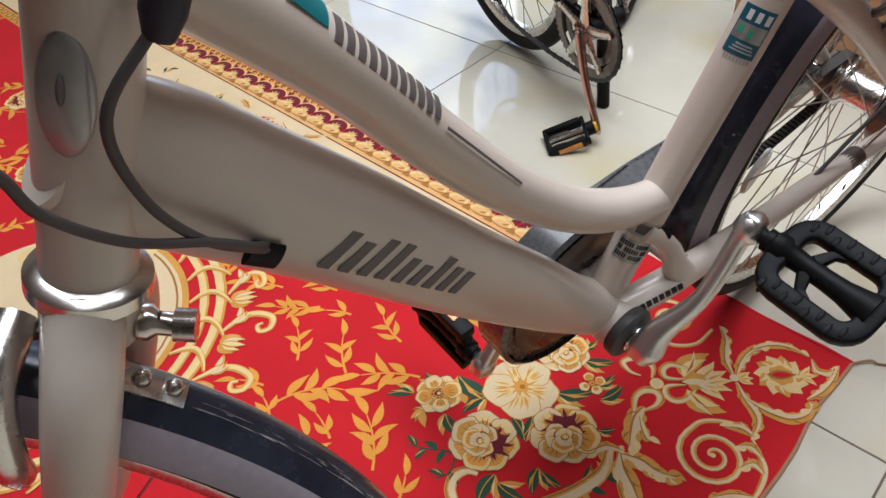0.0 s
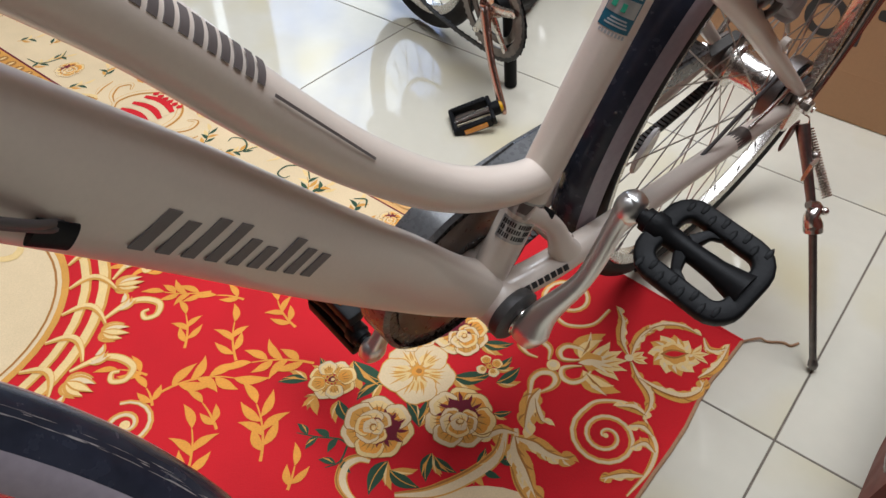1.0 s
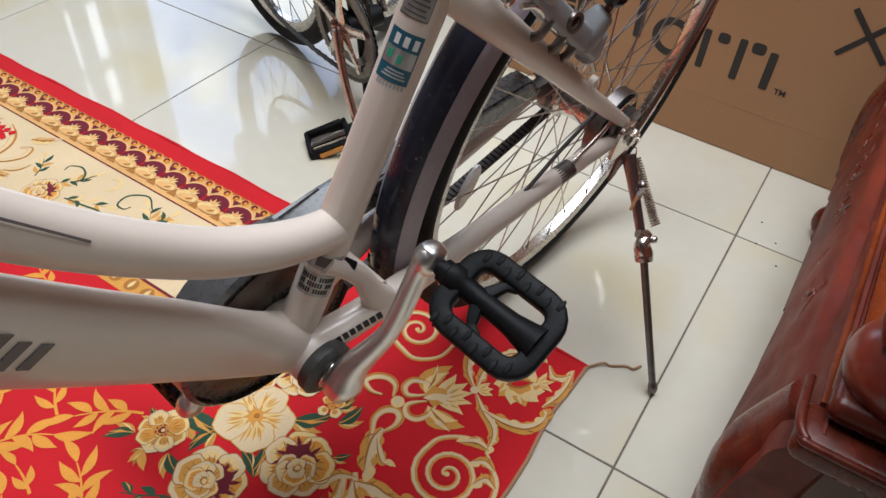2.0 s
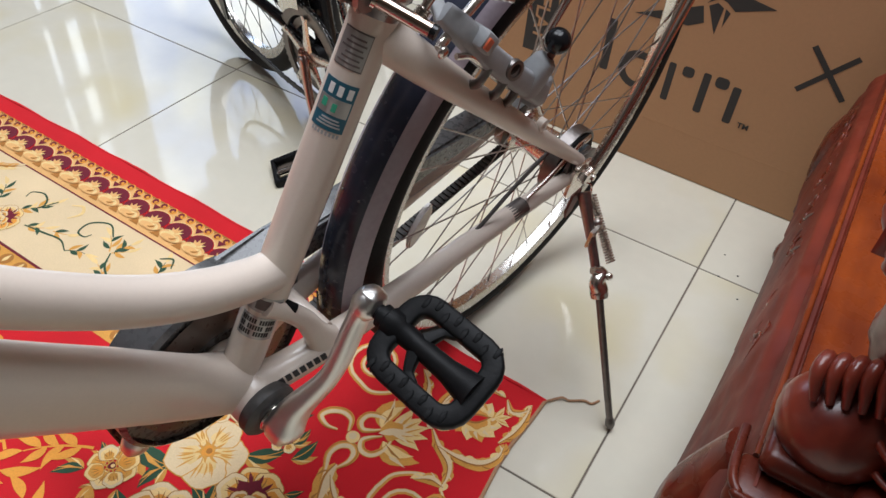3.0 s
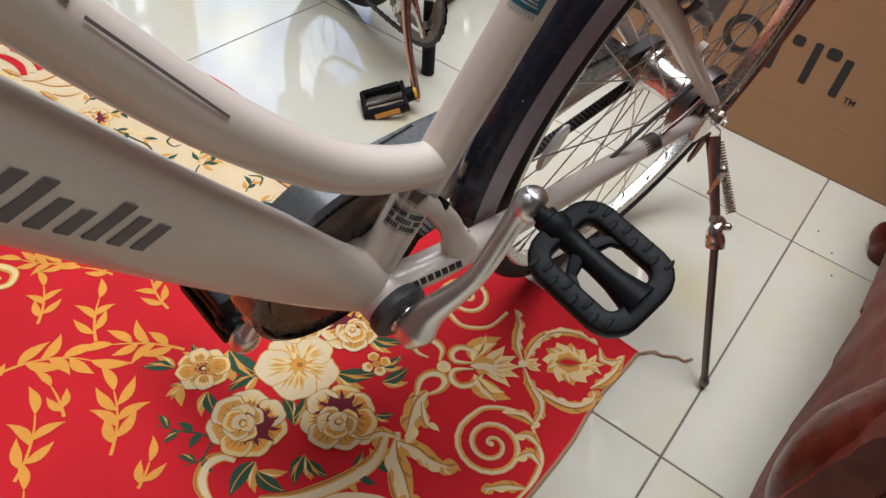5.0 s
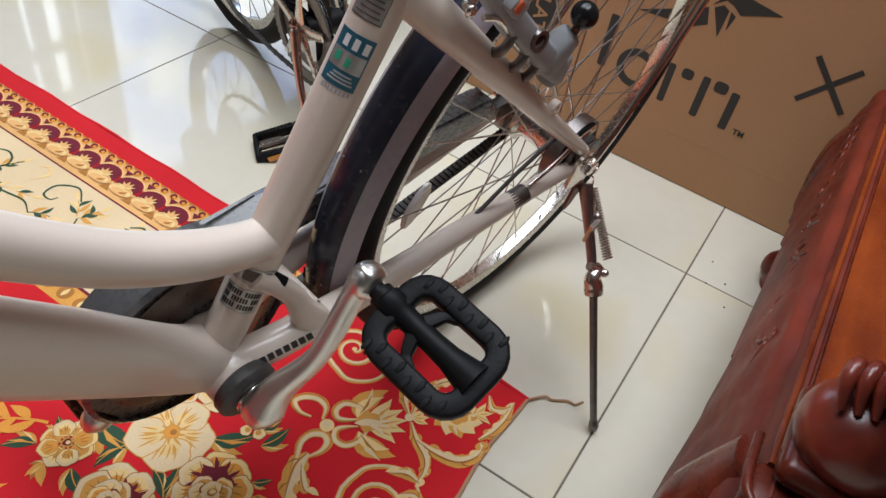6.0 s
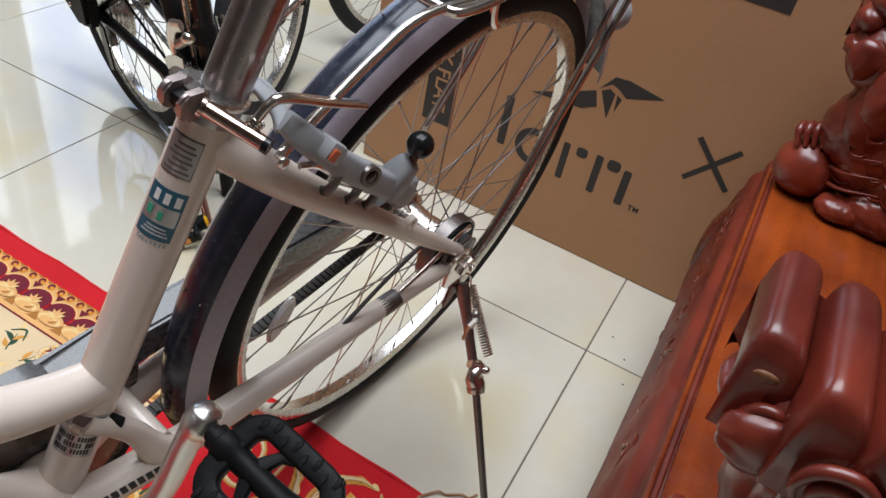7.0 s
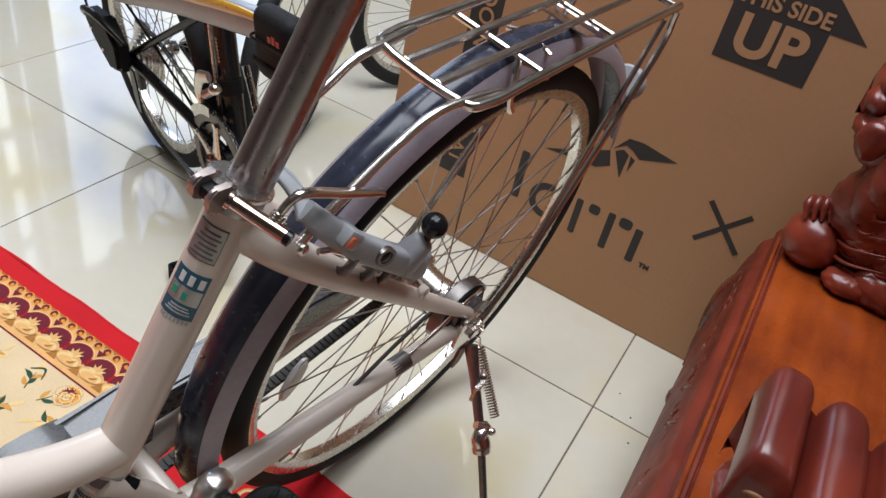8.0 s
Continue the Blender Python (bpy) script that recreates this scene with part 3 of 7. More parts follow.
part("drive_belt", belt_loop(), "belt", bike, "dark toothed drive belt", smooth=False)
part("front_pulley", revolve([(0.02, 0.043), (0.077, 0.043), (0.079, 0.046), (0.079, 0.053), (0.077, 0.055), (0.02, 0.055)], BB, n=48), "greyalloy", bike, "grey belt pulley")
part("rear_pulley", revolve([(0.012, 0.042), (0.037, 0.042), (0.037, 0.056), (0.012, 0.056)], AX, n=32), "steel", bike, "dark rear belt pulley")


def belt_cover():
    top = [(-0.075, 0.405), (-0.10, 0.43), (-0.45, 0.424)]
    arc = [(BB.x + 0.118 * math.cos(radians(a)), BB.z + 0.118 * math.sin(radians(a))) for a in range(75, 346, 10)]
    back = [(-0.43, 0.30), (-0.43, 0.385), (-0.08, 0.398)]
    return prism(top[::1] + arc + back, 0.036, "y", 0.036, 0.005)


cover = part("belt_cover", belt_cover(), "cover", bike, "dark grey plastic belt cover")
part("cover_rim", revolve([(0.116, 0.030), (0.122, 0.034), (0.122, 0.074), (0.116, 0.076)], BB, 75, 345, 48), "cover", cover)
part("cover_dish", revolve([(0.05, 0.033), (0.09, 0.031), (0.1, 0.034), (0.09, 0.036), (0.05, 0.036)], BB, n=48), "covershade", cover)

# rear hub brake drum
drum = part("brake_drum", revolve([(0.014, -0.062), (0.040, -0.062), (0.047, -0.058), (0.049, -0.05), (0.049, -0.036), (0.044, -0.034), (0.014, -0.034)], AX, n=40), "blackplastic", bike, "black band brake drum")
part("drum_cap", revolve([(0.0, -0.0655), (0.03, -0.0655), (0.034, -0.063), (0.034, -0.06), (0.0, -0.06)], AX, n=32, shut=False), "greyblue", drum, "grey-blue cap")
part("axle", rod(AX + Vector((0, -0.098, 0)), AX + Vector((0, 0.09, 0)), 0.005, 10), "chrome", bike, "chrome axle")
part("axle_nut", revolve([(0.004, -0.093), (0.0095, -0.093), (0.0105, -0.09), (0.0105, -0.083), (0.004, -0.083)], AX, n=6), "chrome", bike, "chrome axle nut")

# kickstand
KT, KJ, KF = Vector((-0.020, -0.096, 0.356)), Vector((-0.051, -0.184, 0.255)), Vector((-0.081, -0.311, 0.050))
KD, KE = (KJ - KT).normalized(), (KF - KJ).normalized()
ks = part("kickstand", sweep([KT + KD * 0.004, KT + KD * 0.035, KT + KD * 0.07, KT + KD * 0.11, KJ], [0.0100, 0.0085, 0.0070, 0.0065, 0.0065], 14, up=(1, 0, 0), flat=[0.8, 0.75, 0.8, 0.9, 1], power=2.8), "darkchrome", bike, "tarnished chrome side stand")
part("stand_leg", sweep([KJ - KE * 0.005, KF], [0.0058, 0.0054], 12, up=(1, 0, 0)), "steel", ks, "dark steel leg")
part("stand_foot", sweep([KF - KE * 0.014, KF - KE * 0.008, KF - KE * 0.002, KF + KE * 0.004], [0.0058, 0.0072, 0.0078, 0.005], 12, up=(1, 0, 0)), "steel", ks, "dull steel foot")
part("stand_spring", coil((0.003, -0.103, 0.337), (-0.026, -0.180, 0.279), 0.0064, 0.0013, 26, 12), "chrome", ks, "coil spring")
part("spring_hook", sweep(curve_points([(-0.012, -0.092, 0.362), (0.002, -0.097, 0.352), (0.003, -0.103, 0.337)]), 0.0013, 6), "chrome", ks)
part("stand_plate", prism(rounded(-0.034, 0.012, 0.330, 0.390, 0.010), 0.005, "y", -0.0815, 0.001), "chrome", ks)
part("stand_latch", prism([(-0.040, 0.352), (-0.018, 0.355), (-0.018, 0.330), (-0.023, 0.312), (-0.034, 0.305), (-0.041, 0.318)], 0.004, "y", -0.094, 0.001), "rust", ks, "rusty red latch")
LT = KT.lerp(KJ, 0.42)
part("latch_tab", prism([(LT.x - 0.016, LT.z + 0.012), (LT.x + 0.003, LT.z + 0.014), (LT.x + 0.003, LT.z + 0.006), (LT.x - 0.003, LT.z - 0.018), (LT.x - 0.014, LT.z - 0.02)], 0.005, "y", LT.y - 0.012, 0.001), "chrome", ks)
part("stand_knuckle", sweep(curve_points([KJ - KD * 0.024 + Vector((-0.008, 0, 0)), KJ - KD * 0.014 + Vector((0.006, -0.004, 0)), KJ - KD * 0.004 + Vector((-0.004, 0, 0)), KJ + KE * 0.009, KJ + KE * 0.019], 4), [0.006, 0.0095, 0.0105, 0.0135, 0.0135], 12, up=(1, 0, 0), flat=[1.0, 1.1, 1.15, 1.2, 1.2], power=2.6), "chrome", ks, "bright chrome joint")
part("knuckle_rivet", ball(KJ + Vector((0.012, -0.006, 0.012)), 0.006, 2), "chrome", ks)
part("knuckle_rivet", ball(KT.lerp(KJ, 0.40) + Vector((0.012, -0.004, 0.006)), 0.0065, 2), "spoke", ks)

# luggage rack
rack = part("luggage_rack", sweep(curve_points([(0.205, -0.062, 0.812), (0.10, -0.062, 0.803), (-0.10, -0.062, 0.784), (-0.175, -0.062, 0.777), (-0.2, -0.045, 0.775), (-0.2, 0.045, 0.775),
                                               (-0.175, 0.062, 0.777), (-0.10, 0.062, 0.784), (0.10, 0.062, 0.803), (0.205, 0.062, 0.812)], 6), 0.0052, 10), "chrome", bike, "chrome wire luggage rack")
for y in (-0.02, 0.02):
    part("rack_wire", sweep([(-0.2, y, 0.777), (0.205, y, 0.813)], 0.0042, 8), "chrome", rack)
for x, z in ((-0.08, 0.781), (0.06, 0.794), (0.205, 0.808)):
    part("rack_wire", sweep([(x, -0.064, z), (x, 0.064, z)], 0.004, 8, up=(1, 0, 0)), "chrome", rack)
for s in (-1, 1):
    part("rack_stay", sweep(curve_points([(0.2, 0.064 * s, 0.805), (0.195, 0.068 * s, 0.74), (0.10, 0.078 * s, 0.52), (0.025, 0.082 * s, 0.387), (0.0, 0.082 * s, 0.368)]), 0.0045, 8), "chrome", rack)
    part("rack_brace", sweep(curve_points([(0.17, 0.064 * s, 0.80), (0.13, 0.07 * s, 0.66), (0.06, 0.08 * s, 0.46), (0.012, 0.083 * s, 0.374)]), 0.0035, 8), "chrome", rack)
    part("rack_front_stay", sweep(curve_points([(-0.15, 0.056 * s, 0.779), (-0.205, 0.049 * s, 0.776), (-0.238, 0.047 * s, 0.770), (-0.266, 0.0455 * s, 0.753), (-0.301, 0.0455 * s, 0.730), (-0.358, 0.048 * s, 0.694), (-0.370, 0.050 * s, 0.686)]), [0.0045, 0.0045, 0.0045, 0.0045, 0.0045, 0.005, 0.0065], 10, flat=[1, 1, 1, 1, 1, 0.9, 0.6]), "chrome", rack)
part("rack_bridge", sweep(curve_points([(-0.02, -0.03, 0.772), (-0.02, 0, 0.779), (-0.02, 0.03, 0.772)]), 0.0035, 8, up=(1, 0, 0)), "chrome", rack)
part("fender_bolt", ball((-0.005, 0, 0.775), 0.009, 2, (1, 1, 0.7)), "chrome", rack)
part("rack_hook", sweep(curve_points([(-0.085, -0.03, 0.781), (-0.09, -0.036, 0.765), (-0.09, -0.04, 0.74), (-0.083, -0.043, 0.728)]), 0.0042, 8), "chrome", rack)
part("fender_strap", revolve([(0.4185, -0.034), (0.4205, -0.034), (0.4205, 0.034), (0.4185, 0.034)], AX, 81, 84.5, 4), "chrome", rear_fender)
part("tail_reflector", revolve([(0.0, 0.0), (0.024, 0.0), (0.027, 0.006), (0.027, 0.028), (0.02, 0.034), (0.0, 0.034)], (0, 0, 0), n=32, shut=False), "castgrey", bike, "grey round tail reflector",
     Matrix.Translation((0.345, 0, 0.63)) @ Matrix.Rotation(radians(-90), 4, "Z") @ Matrix.Rotation(radians(-20), 4, "X"))
for a in range(30, 187, 22):
    for y in (-0.012, 0.012):
        part("fender_rivet", ball((0.4175 * math.cos(radians(a)), y, AX.z + 0.4175 * math.sin(radians(a))), 0.0016, 1), "steel", rear_fender)
part("fender_tip", revolve([(0.404, -0.03), (0.413, -0.02), (0.4165, 0), (0.413, 0.02), (0.404, 0.03), (0.408, 0)], AX, 187, 190, 3), "blackplastic", rear_fender)

# yoke between bottom bracket and chain stays
for sgn in (-1, 1):
    part("stay_yoke", sweep(curve_points([(-0.514, 0.013 * sgn, 0.424), (-0.494, 0.022 * sgn, 0.407), (-0.477, 0.029 * sgn, 0.386), (-0.466, 0.034 * sgn, 0.362), (-0.455, 0.037 * sgn, 0.340), (-0.445, 0.038 * sgn, 0.326)], 5),
                            [0.0105, 0.0105, 0.0115, 0.0135, 0.0190, 0.0215], 20, flat=[0.9, 0.9, 0.85, 0.8, 0.75, 0.7], power=2.5), "paint", F, "white strut between seat tube and chain stay")
part("yoke_bridge", sweep([(-0.452, -0.036, 0.350), (-0.452, 0.036, 0.350)], 0.0120, 16, up=(1, 0, 0)), "paint", F)
part("cable_plug", sweep([(-0.497, -0.018, 0.418), (-0.488, -0.028, 0.413)], [0.0065, 0.005], 12), "blackplastic", F)
weld = [(-0.500 + 0.0232 * math.cos(a) * 0.5, 0.0214 * math.sin(a), 0.457 + 0.0232 * math.cos(a)) for a in np.linspace(0, 2 * math.pi, 30)[:-1]]
part("weld_bead", sweep(weld, [0.0026 + 0.0008 * (i % 2) for i in range(len(weld))], 8, closed=True), "paint", F)
weld = [BB + Vector((-0.018 + 0.02 * math.cos(a), 0.026 * math.sin(a), 0.022 + 0.02 * math.cos(a) * -0.9)) for a in np.linspace(0, 2 * math.pi, 30)[:-1]]
part("weld_bead", sweep(weld, [0.0024 + 0.0007 * (i % 2) for i in range(len(weld))], 8, closed=True), "paint", F)


def tube_patch(a, b, r, s0, s1, w0, w1, mat, name, parent, label="", lift=0.0005):
    """A thin label wrapped on a straight tube: s along it from a, w round it in degrees from the left side, up positive."""
    a, b = Vector(a), Vector(b)
    t = (b - a).normalized()
    left = Vector((0, -1, 0))
    up = left.cross(t)
    bm = bmesh.new()
    n = 8
    rows = []
    for i in range(n + 1):
        w = radians(w0 + (w1 - w0) * i / n)
        d = left * math.cos(w) + up * math.sin(w)
        rows.append([bm.verts.new(a + t * s + d * (r + h)) for s in (s0, s1) for h in (lift * 0.2, lift)])
    for q, k in zip(rows, rows[1:]):
        for x, y in ((0, 1), (1, 3), (3, 2), (2, 0)):
            bm.faces.new((q[x], q[y], k[y], k[x]))
    bm.faces.new((rows[0][0], rows[0][1], rows[0][3], rows[0][2])), bm.faces.new((rows[-1][0], rows[-1][2], rows[-1][3], rows[-1][1]))
    return part(name, bm, mat, parent, label)


ST0, ST1, SR = (-0.5393, 0, 0.3200), (-0.3840, 0, 0.7376), 0.0205
lab = tube_patch(ST0, ST1, SR, 0.305, 0.350, 24, 112, "navy", "seat_tube_label", F, "dark teal and silver certification label")
tube_patch(ST0, ST1, SR, 0.3195, 0.3345, 28, 108, "silverfoil", "label_panel", lab, "silver panel", 0.0008)
for k in range(2):
    tube_patch(ST0, ST1, SR, 0.3225 + 0.002 * k, 0.330 + 0.002 * k, 58 + 26 * k, 70 + 28 * k, "greenprint", "label_mark", lab, "", 0.0011)
for k in range(3):
    tube_patch(ST0, ST1, SR, 0.3375, 0.3465, 32 + 24 * k, 45 + 24 * k, "white", "label_bar", lab, "", 0.0008)
for k in range(3):
    tube_patch(ST0, ST1, SR, 0.309 + 0.003 * k, 0.3104 + 0.003 * k, 34 + 4 * k, 96 - 5 * k, "whitegrey", "label_bar", lab, "", 0.0008)
for k in range(8):
    tube_patch(ST0, ST1, SR, 0.300, 0.3035, 30 + 9.5 * k, 35.5 + 9.5 * k, "whitegrey", "serial_bar", lab, "", 0.0004)
lab2 = tube_patch(ST0, ST1, SR, 0.362, 0.395, 34, 110, "print", "instruction_label", F, "small framed silver instruction label")
tube_patch(ST0, ST1, SR, 0.3632, 0.3938, 36, 108, "silverfoil", "label_panel", lab2, "", 0.0008)
for k in range(6):
    tube_patch(ST0, ST1, SR, 0.366 + 0.0044 * k, 0.3676 + 0.0044 * k, 42 + 5 * (k % 2), 100 - 7 * (k % 3), "print", "label_bar", lab2, "", 0.0011)
lab3 = tube_patch(ST0, ST1, SR, 0.098, 0.117, -2, 104, "silverfoil", "frame_label", F, "small silver frame label")
tube_patch(ST0, ST1, SR, 0.102, 0.114, 2, 74, "print", "label_bar", lab3, "", 0.0008)
lab4 = tube_patch(ST0, ST1, SR, 0.064, 0.092, -2, 104, "silverfoil", "frame_label", F, "small silver frame label with black code")
for k in range(3):
    for j in range(13):
        if (k * 5 + j * 3) % 7:
            tube_patch(ST0, ST1, SR, 0.0680 + 0.0078 * k, 0.0735 + 0.0078 * k, 4 + 7.4 * j, 9.2 + 7.4 * j, "blackprint", "label_bar", lab4, "", 0.0008)


def bar_row(a, b, height, count, depth_y, mat, name, parent, slant=0.3, gap=0.3, heights=None):
    """A row of slanted plain bars along the line from a to b (x, z) on the left face of a tube."""
    a, b = Vector((a[0], a[1])), Vector((b[0], b[1]))
    t = (b - a).normalized()
    up = Vector((-t.y, t.x))
    up = up if up.y > 0 else -up
    step = (b - a).length / count
    for k in range(count):
        h = height * (heights[k % len(heights)] if heights else 1)
        o, w = a + t * step * k, step * (1 - gap)
        quad = [o, o + t * w, o + t * (w + slant * h) + up * h, o + t * (slant * h) + up * h]
        part(name, prism([(q.x, q.y) for q in quad], 0.0012, "y", depth_y), mat, parent, smooth=False)


bar_row((-0.905, 0.655), (-0.785, 0.535), 0.030, 9, -0.0228, "print", "name_bar", F, 0.35, 0.48, (0.95, 0.8, 1.0, 1.0, 0.7, 0.6, 0.95, 0.75, 0.7))
TT0, TT1, TR = (-0.73, 0, 0.605), (-0.87, 0, 0.7705), 0.0213
for k in range(11):
    s = 0.138 + k * 0.0098
    tube_patch(TT0, TT1, TR, s, s + 0.0062, -72, -30, "print", "maker_bar", F)
tube_patch(TT0, TT1, TR, 0.012, 0.128, -30, -25, "print", "maker_line", F)
tube_patch(TT0, TT1, TR, 0.248, 0.278, -95, -38, "teal", "maker_mark", F, "teal maker's mark")
CS0, CS1 = (-0.525, -0.022, 0.312), (-0.46, -0.036, 0.325)
for k in range(7):
    tube_patch(CS0, CS1, 0.0203, 0.008 + k * 0.0086, 0.0142 + k * 0.0086, 18, 40, "blackprint", "stay_bar", F, "", 0.0012)
part("stay_band", sweep([(-0.150, -0.0594, 0.3552), (-0.120, -0.0610, 0.3575)], 0.0132, 20), "steel", F, "grey clip band")

# saddle clamp with its quick release
for sgn in (-1, 1):
    part("clamp_lug", prism(rounded(-0.430, -0.404, 0.704, 0.726, 0.007), 0.0075 if sgn > 0 else 0.006, "y", 0.005 if sgn > 0 else -0.0135, 0.0018), "lug", clamp, "brownish grey clamp lug")
part("lug_spacer", block(-0.425, -0.402, -0.0075, 0.005, 0.709, 0.720, 0.001), "blackplastic", clamp)
part("clamp_collar", sweep([(-0.3918, 0, 0.7082), (-0.3912, 0, 0.7100), (-0.3900, 0, 0.7135), (-0.3896, 0, 0.7145)], [0.0255, 0.0272, 0.0272, 0.0195], 32), "alloy", clamp)
part("release_barrel", sweep([(-0.4145, -0.014, 0.716), (-0.413, -0.0165, 0.715), (-0.412, -0.018, 0.7145), (-0.396, -0.060, 0.7065)], [0.008, 0.008, 0.0062, 0.0062], 20), "pinkchrome", clamp, "chrome quick-release barrel")
part("barrel_cap", sweep([(-0.396, -0.060, 0.7065), (-0.3945, -0.0645, 0.7057)], 0.0063, 20), "glossblack", clamp, "black end cap")
part("release_lever", sweep(curve_points([(-0.3985, -0.047, 0.7085), (-0.392, -0.0475, 0.7195), (-0.384, -0.049, 0.7295), (-0.372, -0.0505, 0.7315), (-0.33, -0.052, 0.7150), (-0.277, -0.051, 0.6935)]), [0.0036, 0.0036, 0.0038, 0.0040, 0.0036, 0.0030], 12, flat=[1, 1, 1, 1.2, 1.5, 1.8]), "chrome", clamp, "bent chrome lever")
part("lever_spring", coil((-0.3985, -0.046, 0.7085), (-0.3915, -0.0475, 0.7175), 0.0055, 0.0011, 5), "chrome", clamp)

# ring lock on the seat stays
lock = part("ring_lock", sweep(curve_points([(-0.358, -0.040, 0.703), (-0.345, -0.052, 0.689), (-0.305, -0.0575, 0.652), (-0.25, -0.060, 0.610), (-0.20, -0.061, 0.574), (-0.186, -0.060, 0.562)]),
                               [0.009, 0.0115, 0.0125, 0.013, 0.0145, 0.012], 20, flat=[0.8, 0.95, 1.0, 1.05, 1.05, 0.9], power=4.2), "castgrey", bike, "light grey cast ring lock")
lock.matrix_basis = Matrix.Translation((-0.002, 0, 0.010))
bow = [(-0.358, -0.042, 0.694), (-0.353, -0.030, 0.7005), (-0.350, -0.012, 0.7035), (-0.349, 0.0, 0.704), (-0.350, 0.012, 0.7035), (-0.353, 0.030, 0.6995), (-0.348, 0.042, 0.688), (-0.31, 0.05, 0.655)]
part("lock_bow", sweep(curve_points(bow), [0.0075, 0.007, 0.0065, 0.0065, 0.0065, 0.007, 0.0075], 14, up=(0, 0, 1), flat=0.5, power=3.4), "castgrey", lock)
part("bow_rim", sweep(curve_points([(x + 0.0065, y * 0.9, z + 0.0022) for x, y, z in bow[:6]]), 0.0022, 8), "castgrey", lock)
part("key_housing", block(-0.342, -0.316, -0.0745, -0.050, 0.672, 0.690, 0.004, 2), "castgrey", lock, "", Matrix.Translation((-0.33, 0, 0.68)) @ Matrix.Rotation(radians(40), 4, "Y") @ Matrix.Translation((0.33, 0, -0.68)))
part("key_tab", block(-0.3400, -0.3300, -0.0765, -0.074, 0.674, 0.685, 0.001, 1), surface("orange_red_plastic", (0.6, 0.12, 0.05), 0.4), lock, "orange-red tab", Matrix.Translation((-0.33, 0, 0.68)) @ Matrix.Rotation(radians(40), 4, "Y") @ Matrix.Translation((0.33, 0, -0.68)))
part("keyway_rim", revolve([(0.0068, -0.002), (0.0105, -0.002), (0.0105, 0.003), (0.0068, 0.003)], (0, 0, 0), n=24), "steel", lock, "dark keyway ring", Matrix.Translation((-0.272, -0.0722, 0.6315)) @ Matrix.Scale(1.5, 4, (0.8, 0, -0.6)))
part("keyway_core", ball((-0.272, -0.0705, 0.6315), 0.0075, 2, (1.3, 0.4, 0.8)), "blackplastic", lock)
part("lock_hump", sweep(curve_points([(-0.222, -0.060, 0.583), (-0.216, -0.065, 0.602), (-0.209, -0.069, 0.617), (-0.207, -0.0705, 0.621)]), [0.016, 0.0145, 0.0115, 0.007], 16, power=3.2), "castgrey", lock)
part("hump_foot", block(-0.206, -0.180, -0.073, -0.050, 0.552, 0.588, 0.006, 3), "castgrey", lock)
part("knob_stem", rod((-0.2065, -0.0705, 0.617), (-0.206, -0.073, 0.632), 0.0042, 12), "rust", lock)
part("lever_knob", ball((-0.206, -0.0735, 0.6405), 0.0135, 3), "glossblack", lock, "glossy black ball knob")
part("lock_clip", sweep(curve_points([(-0.352, -0.058, 0.668), (-0.335, -0.063, 0.664), (-0.30, -0.0635, 0.634), (-0.262, -0.063, 0.604), (-0.235, -0.062, 0.588)]), 0.003, 8), "chrome", lock)
for x, z in ((-0.31, 0.640), (-0.275, 0.612), (-0.245, 0.590)):
    part("lock_strap", sweep(curve_points([(x, -0.067, z + 0.006), (x - 0.006, -0.064, z - 0.01), (x - 0.004, -0.052, z - 0.02)]), 0.0026, 8, flat=1.8), "steel", lock)
part("lock_pin", rod((-0.19, -0.060, 0.56), (-0.166, -0.064, 0.527), 0.003, 8), "chrome", lock)
part("stay_eyelet", revolve([(0.0042, -0.004), (0.0085, -0.004), (0.0085, 0.004), (0.0042, 0.004)], (-0.160, -0.0655, 0.518), n=18), "paint", F)
part("stay_screw", ball((-0.369, -0.056, 0.677), 0.0062, 2, (1, 0.6, 1)), "chrome", lock)

# wheel reflector, rear brake arm and cables
part("spoke_reflector", prism([(x, z) for x, z in ((-0.262 + 0.012 * math.cos(a) + 0.012 * math.sin(a), 0.362 + 0.032 * math.sin(a)) for a in np.linspace(0, 2 * math.pi, 22)[:-1])], 0.007, "y", -0.004, 0.002), "clear", rear_wheel, "clear oval spoke reflector")
part("brake_band", revolve([(0.050, -0.056), (0.053, -0.056), (0.053, -0.038), (0.050, -0.038)], AX, 20, 330, 40), "steel", drum)
part("brake_arm", sweep(curve_points([(0.02, -0.06, 0.405), (-0.03, -0.066, 0.412), (-0.08, -0.066, 0.39), (-0.12, -0.064, 0.372)]), [0.006, 0.006, 0.005], 10, flat=0.5), "chrome", drum)
part("brake_cable", sweep(curve_points([(-0.03, -0.066, 0.408), (-0.08, -0.06, 0.44), (-0.14, -0.055, 0.41), (-0.25, -0.05, 0.34), (-0.4, -0.04, 0.305), (-0.5, -0.03, 0.285)]), 0.0028, 8), "cable", bike, "dark cable housing")
part("washer_plate", prism(rounded(-0.026, 0.03, 0.346, 0.395, 0.012), 0.003, "y", -0.0735, 0.0005), "steel", bike)
part("axle_tab_nut", revolve([(0.0, -0.006), (0.0085, -0.006), (0.0095, -0.003), (0.0095, 0.006), (0.0, 0.006)], (-0.029, -0.093, 0.383), n=6, shut=False), "chrome", bike)

BR0, BR1 = 52.8, 59.6
